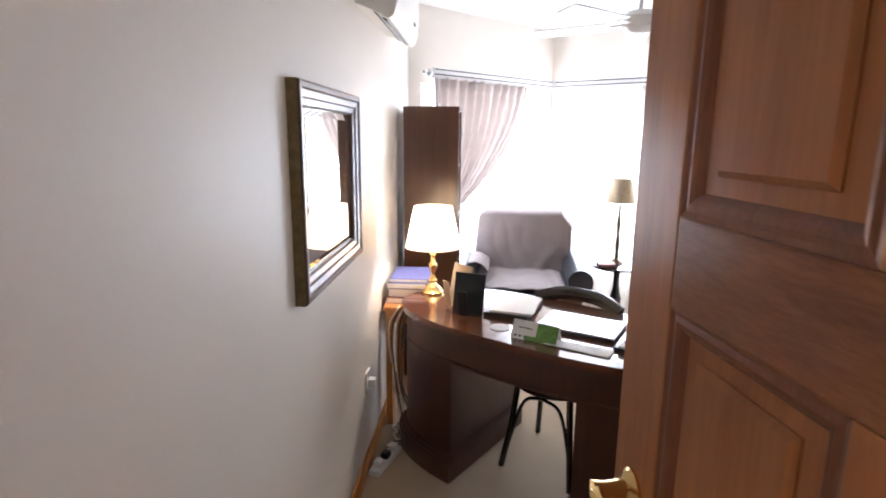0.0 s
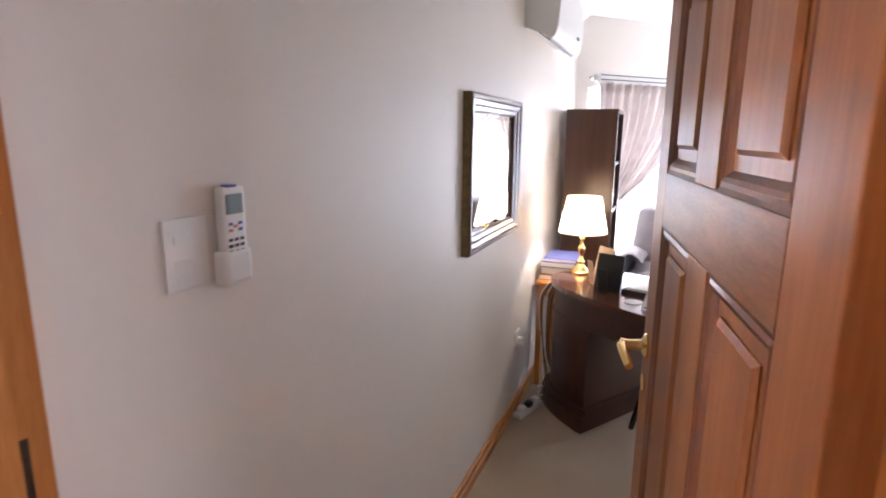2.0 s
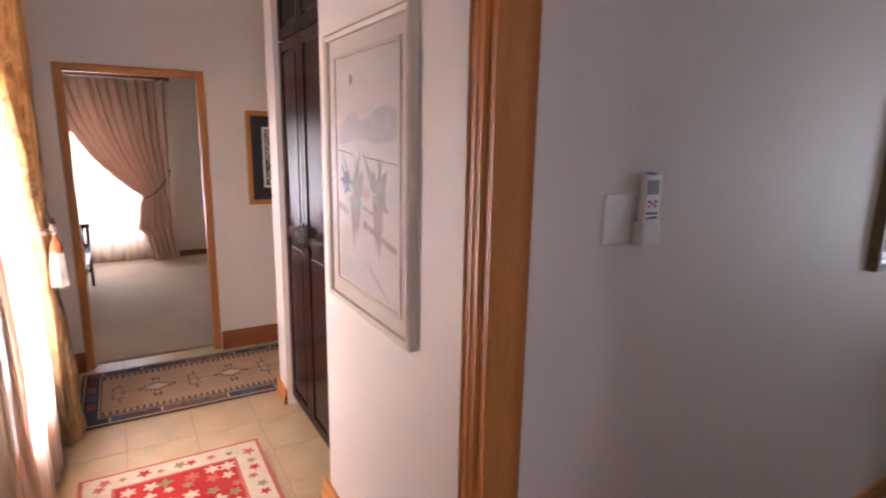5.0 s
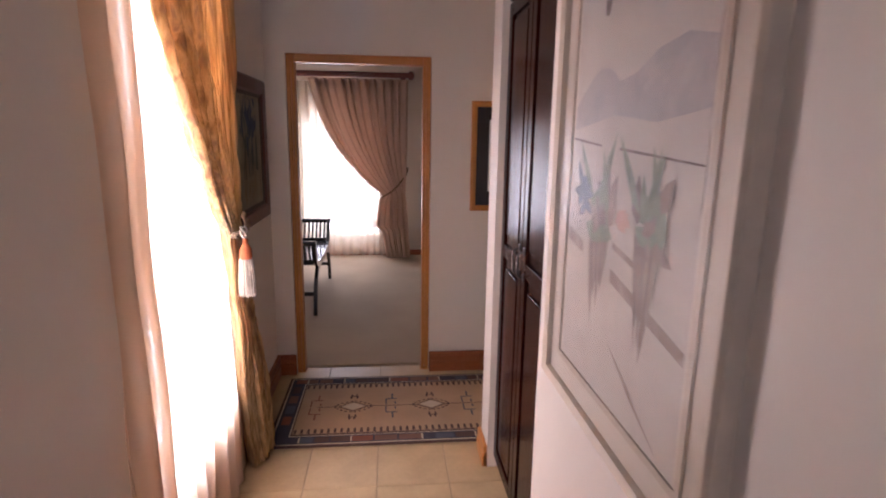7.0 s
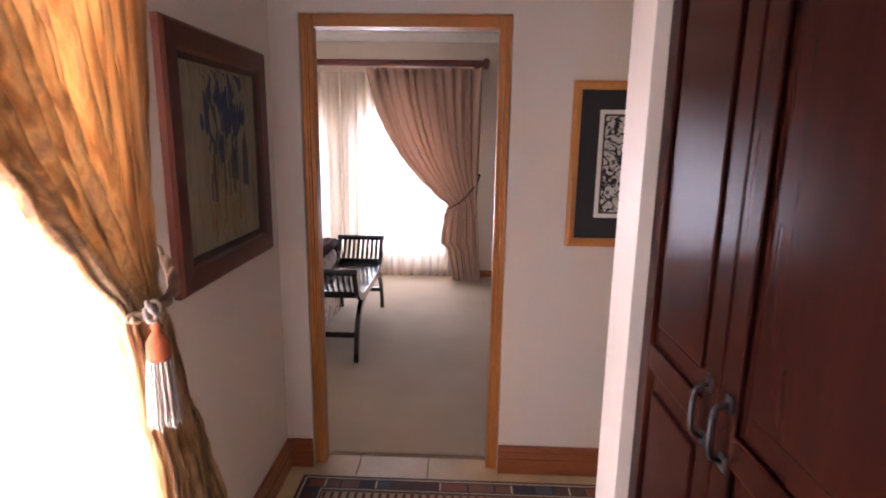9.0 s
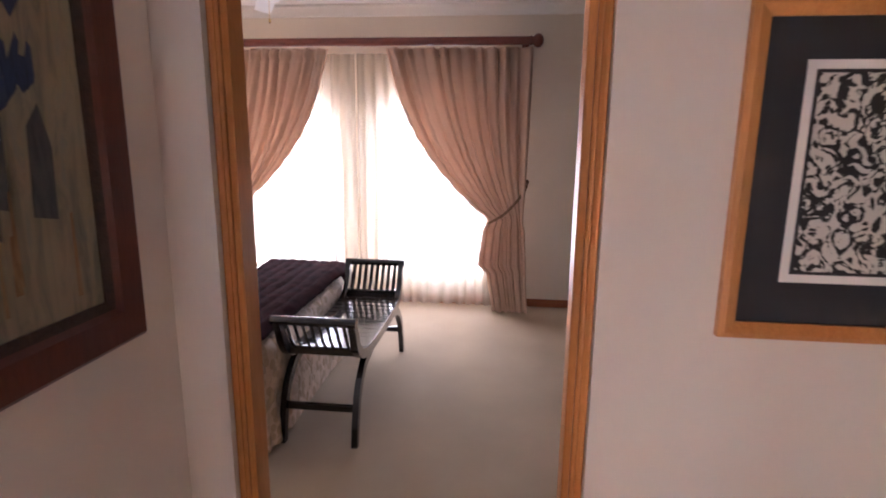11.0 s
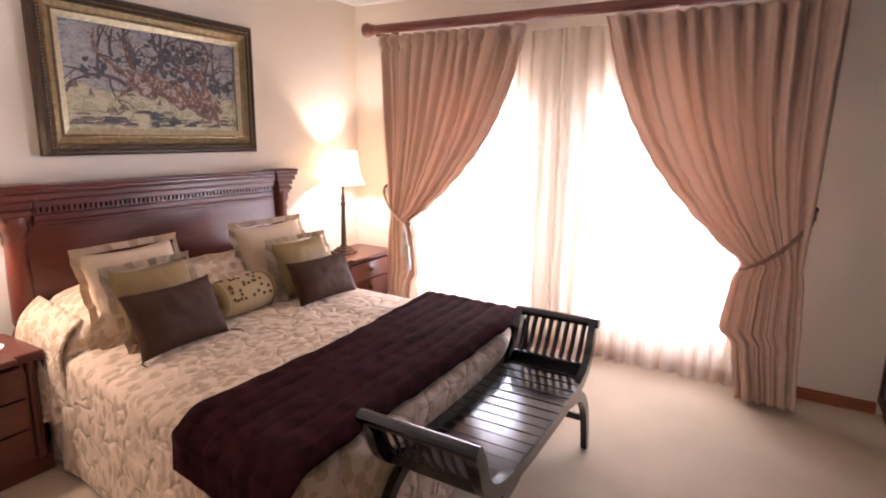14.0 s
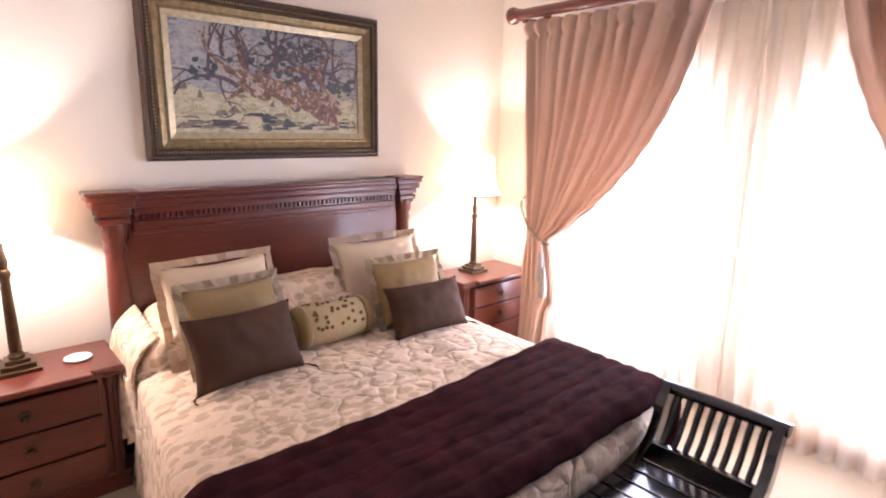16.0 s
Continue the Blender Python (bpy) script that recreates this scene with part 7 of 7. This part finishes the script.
# armchair with a blanket
AC = Matrix.Translation((0.42, 4.55, 0)) @ Matrix.Rotation(radians(-4), 4, "Z")
t = thing("armchair", AC.translation, "dark leather armchair with rolled arms in the bay", "armchair")
part("seat_base", box(-0.36, 0.36, -0.36, 0.34, 0.06, 0.36, 0.03, m=AC), "leather", t)
part("seat_cushion", box(-0.27, 0.27, -0.40, 0.22, 0.36, 0.50, 0.05, m=AC, seg=4), "leather", t, smooth=True)
part("backrest", box(-0.38, 0.38, 0.16, 0.40, 0.36, 0.97, 0.09, m=AC @ Matrix.Translation((0, 0.04, 0)) @ Matrix.Rotation(radians(-6), 4, "X"), seg=4), "leather", t, smooth=True)
for s in (-1, 1):
    b = box(s * 0.40 - 0.08, s * 0.40 + 0.08, -0.40, 0.28, 0.06, 0.55, 0.03, m=AC, seg=3)
    part("arm", b, "leather", t, smooth=True)
    b = tube([AC @ Vector((s * 0.45, y, 0.60)) for y in (-0.44, -0.42, 0.0, 0.30)], 0.095, 16)
    part("arm_roll", b, "leather", t, smooth="edges")
for sx in (-0.3, 0.3):
    for sy in (-0.3, 0.3):
        part("foot", box(sx - 0.025, sx + 0.025, sy - 0.025, sy + 0.025, 0, 0.06, m=AC), "black_wood", t)


def drape(u, v):
    x = (u - 0.5) * (0.90 - 0.16 * v + 0.03 * math.sin(v * 9))
    L = v * 1.55
    if L < 0.30:
        y, z = 0.50 - 0.02 * L, 0.70 + L
    elif L < 0.48:
        q = (L - 0.30) / 0.18 * math.pi
        y, z = 0.36 + 0.13 * math.cos(q), 1.0 + 0.035 * math.sin(q)
    elif L < 0.95:
        y, z = 0.215 - (L - 0.48) * 0.12, 1.0 - (L - 0.48)
    else:
        y, z = 0.15 - (L - 0.95), 0.535 - 0.01 * (L - 0.95)
    side = max(0, abs(x) - 0.34)
    f = 0.013 * math.sin(x * 19 + 9 * lump((x, L * 0.6, 0), 3, 2)) * min(1, max(0.0, v * 2.4 - 0.72)) + 0.016 * lump((x, L * 0.4, 0), 6, 3)
    return AC @ Vector((x, y - 0.012 - abs(f) * 0.9, z + f * 0.5 - side * 1.2 + 0.02))


t = thing("blanket", AC @ Vector((0, 0.1, 0.5)), "soft grey blanket draped over the armchair", "blanket")
part("cloth", sheet(drape, 70, 80, 0.006), "throw_grey", t, smooth=True)
b = sheet(lambda u, v: AC @ Vector((-0.50 + 0.19 * math.cos(math.pi * (1 - u)) * 0 + 0.03 + u * 0.22, -0.30 + v * 0.40, 0.60 + 0.095 * math.sin(math.pi * min(1, u * 0.8 + 0.1)) + 0.012 * lump((u * 3, v * 4, 1), 2))), 16, 20, 0.006)
part("arm_fold", b, "throw_grey", t, smooth=True)

# round wine table with a lamp
t = thing("pedestal_table", (1.24, 4.65, 0), "small round dark pedestal table in the bay", "side table")
part("tabletop", lathe((1.24, 4.65, 0.60), [(0.21, 0), (0.22, 0.008), (0.22, 0.02), (0.0, 0.021)], 32), "black_wood", t, smooth="edges")
part("stem", lathe((1.24, 4.65, 0.05), [(0.05, 0), (0.04, 0.08), (0.028, 0.14), (0.045, 0.22), (0.05, 0.28), (0.028, 0.36), (0.024, 0.48), (0.05, 0.55)], 18), "black_wood", t, smooth="edges")
for k in range(3):
    a = math.tau * k / 3 + 0.4
    part("foot", tube(smooth_line([(1.24, 4.65, 0.14), (1.24 + 0.12 * math.cos(a), 4.65 + 0.12 * math.sin(a), 0.09), (1.24 + 0.22 * math.cos(a), 4.65 + 0.22 * math.sin(a), 0.016)], 5), 0.018, 8), "black_wood", t, smooth="edges")
t = thing("table_lamp", (1.24, 4.70, 0.621), "slim dark lamp with a pale shade, unlit, on the table", "table lamp")
part("base", lathe((1.24, 4.70, 0.621), [(0.06, 0), (0.05, 0.02), (0.02, 0.04), (0.014, 0.10), (0.022, 0.16), (0.012, 0.24), (0.02, 0.34), (0.01, 0.40), (0.01, 0.50)], 18), "bronze", t, smooth="edges")
part("shade", sheet(lambda u, v: Vector((1.24 + (0.125 - 0.05 * v) * math.cos(math.tau * u), 4.70 + (0.125 - 0.05 * v) * math.sin(math.tau * u), 1.14 + 0.19 * v)), 36, 4, closed=True), "fringe", t, "tan cloth shade", smooth=True)
t = thing("book", (1.13, 4.60, 0.621), "red book lying on the pedestal table", "book")
part("cover", box(1.06, 1.20, 4.53, 4.64, 0.6215, 0.645, 0.003), "book_red", t)

# bay curtains and rod
t = thing("curtain_rod", (0.4, 4.9, 2.14), "white curtain fascia with two dark grooves following the bay", "curtain rod")
RA, RB, RC = Vector((-0.30, 4.25, 2.12)), Vector((0.72, 5.33, 2.12)), Vector((2.1, 4.42, 2.12))
for a, c in ((RA, RB), (RB, RC)):
    d = c - a
    m = axes(a, d, (0, 0, 1))
    side = 1 if m.col[2].y < 0 else -1
    part("fascia", box(0.02, d.length - 0.02, -0.038, 0.038, -0.012, 0.012, 0.003, m=m), "white_metal", t)
    for v in (-0.010, 0.026):
        part("groove", box(0.025, d.length - 0.025, v - 0.0045, v + 0.0045, side * 0.0105, side * 0.0135, m=m), "groove", t, "dark groove line")
part("corner_joint", box(0.69, 0.75, 5.30, 5.36, 2.075, 2.165, 0.006), "white_metal", t)
b = lathe((0, 0, 0), [(0.012, -0.03), (0.016, -0.02), (0.012, 0), (0.03, 0.02), (0.03, 0.04), (0.0, 0.06)], 14)
b.transform(Matrix.Translation(RA + Vector((-0.03, -0.03, 0))) @ Matrix.Rotation(radians(135), 4, "Z") @ Matrix.Rotation(radians(90), 4, "X"))
part("finial", b, "steel", t, smooth="edges")


def bay_curtain(a, c, u0, u1, tie_u, label, seed):
    d = (c - a).normalized()
    m = axes((a.x, a.y, 0), d, (0, 0, 1))
    rows = []
    for k in range(9):
        s = k / 8
        rows.append((2.09 - 1.05 * s, u0 + (tie_u - u0) * 0.25 * s, u1 + (tie_u + 0.12 - u1) * (0.2 * s + 0.8 * s ** 2.1), 1 - 0.4 * s))
    rows += [(0.8, u0, tie_u + 0.16, 0.8), (0.02, u0, tie_u + 0.18, 1.0)]
    t = thing("curtain", m @ Vector((u0, 0, 0)), label, "curtain", "study curtains")
    part("drape", curtain(m, rows, 11, 0.06, seed=seed), "curtain_grey", t, smooth=True)


bay_curtain(RA, RB, 0.03, 1.12, 0.08, "silvery taupe curtain swept back in the bay", 31)
bay_curtain(RC, RB, 0.05, 0.85, 0.12, "silvery taupe curtain swept back in the bay", 33)
# Voiles added over the bay windows so that the bare panes turn white.
for a, c, side, seed in ((RA, RB, -1, 41), (RC, RB, 1, 43)):
    d = (c - a).normalized()
    m = axes((a.x, a.y, 0), d, (0, 0, 1)) @ Matrix.Translation((0, 0, 0.09 * side))
    L = (c - a).length
    t = thing("voile", m @ Vector((L / 2, 0, 0)), "added sheer voile that whitens the bay window", "sheer curtain", "study voiles")
    part("drape", curtain(m, [(2.10, 0.10, L - 0.10, 1), (1.2, 0.10, L - 0.10, 1.0), (0.03, 0.10, L - 0.10, 1.1)], 14, 0.035, 130, 30, 0, seed, False), "sheer", t, smooth=True)
ceiling_fan(0.86, 3.08, 2.23, "white ceiling fan with thin blades in the study", 5, 2.6, "white_metal", 0.0)

# cables and power strip on the carpet
t = thing("power_strip", (-0.38, 2.62, 0), "white power strip with plugs on the carpet", "power strip")
m = Matrix.Translation((-0.385, 2.62, 0)) @ Matrix.Rotation(radians(-18), 4, "Z")
part("strip", box(-0.028, 0.028, -0.13, 0.13, 0, 0.03, 0.005, m=m), "white_plastic", t)
for k in range(3):
    part("plug", box(-0.02, 0.02, -0.10 + k * 0.08, -0.055 + k * 0.08, 0.03, 0.062, 0.006, m=m), "white_plastic" if k != 1 else "black", t)
rd = random.Random(2)
for k, mt_ in enumerate(("white_plastic", "black", "white_plastic", "black", "black")):
    x, y = -0.39 + 0.02 * k, 2.70 + 0.03 * k
    pts = [(x, y, 0.05), (x + 0.04, y + 0.10, 0.012), (x - 0.03 + rd.uniform(-0.02, 0.04), y + 0.18, 0.012 + 0.006 * k), (x + 0.03, y + 0.24, 0.03), (-0.40 + 0.012 * k, 3.02, 0.25), (-0.42 + 0.02 * k, 2.965, 0.60), (-0.36 + 0.015 * k, 2.98, 0.74)]
    t = thing("cable", pts[0], "loose thin cable trailing from desk to power strip", "cable", "loose cables")
    part("lead", tube(smooth_line(pts, 8), 0.004, 6), mt_, t, smooth=True)
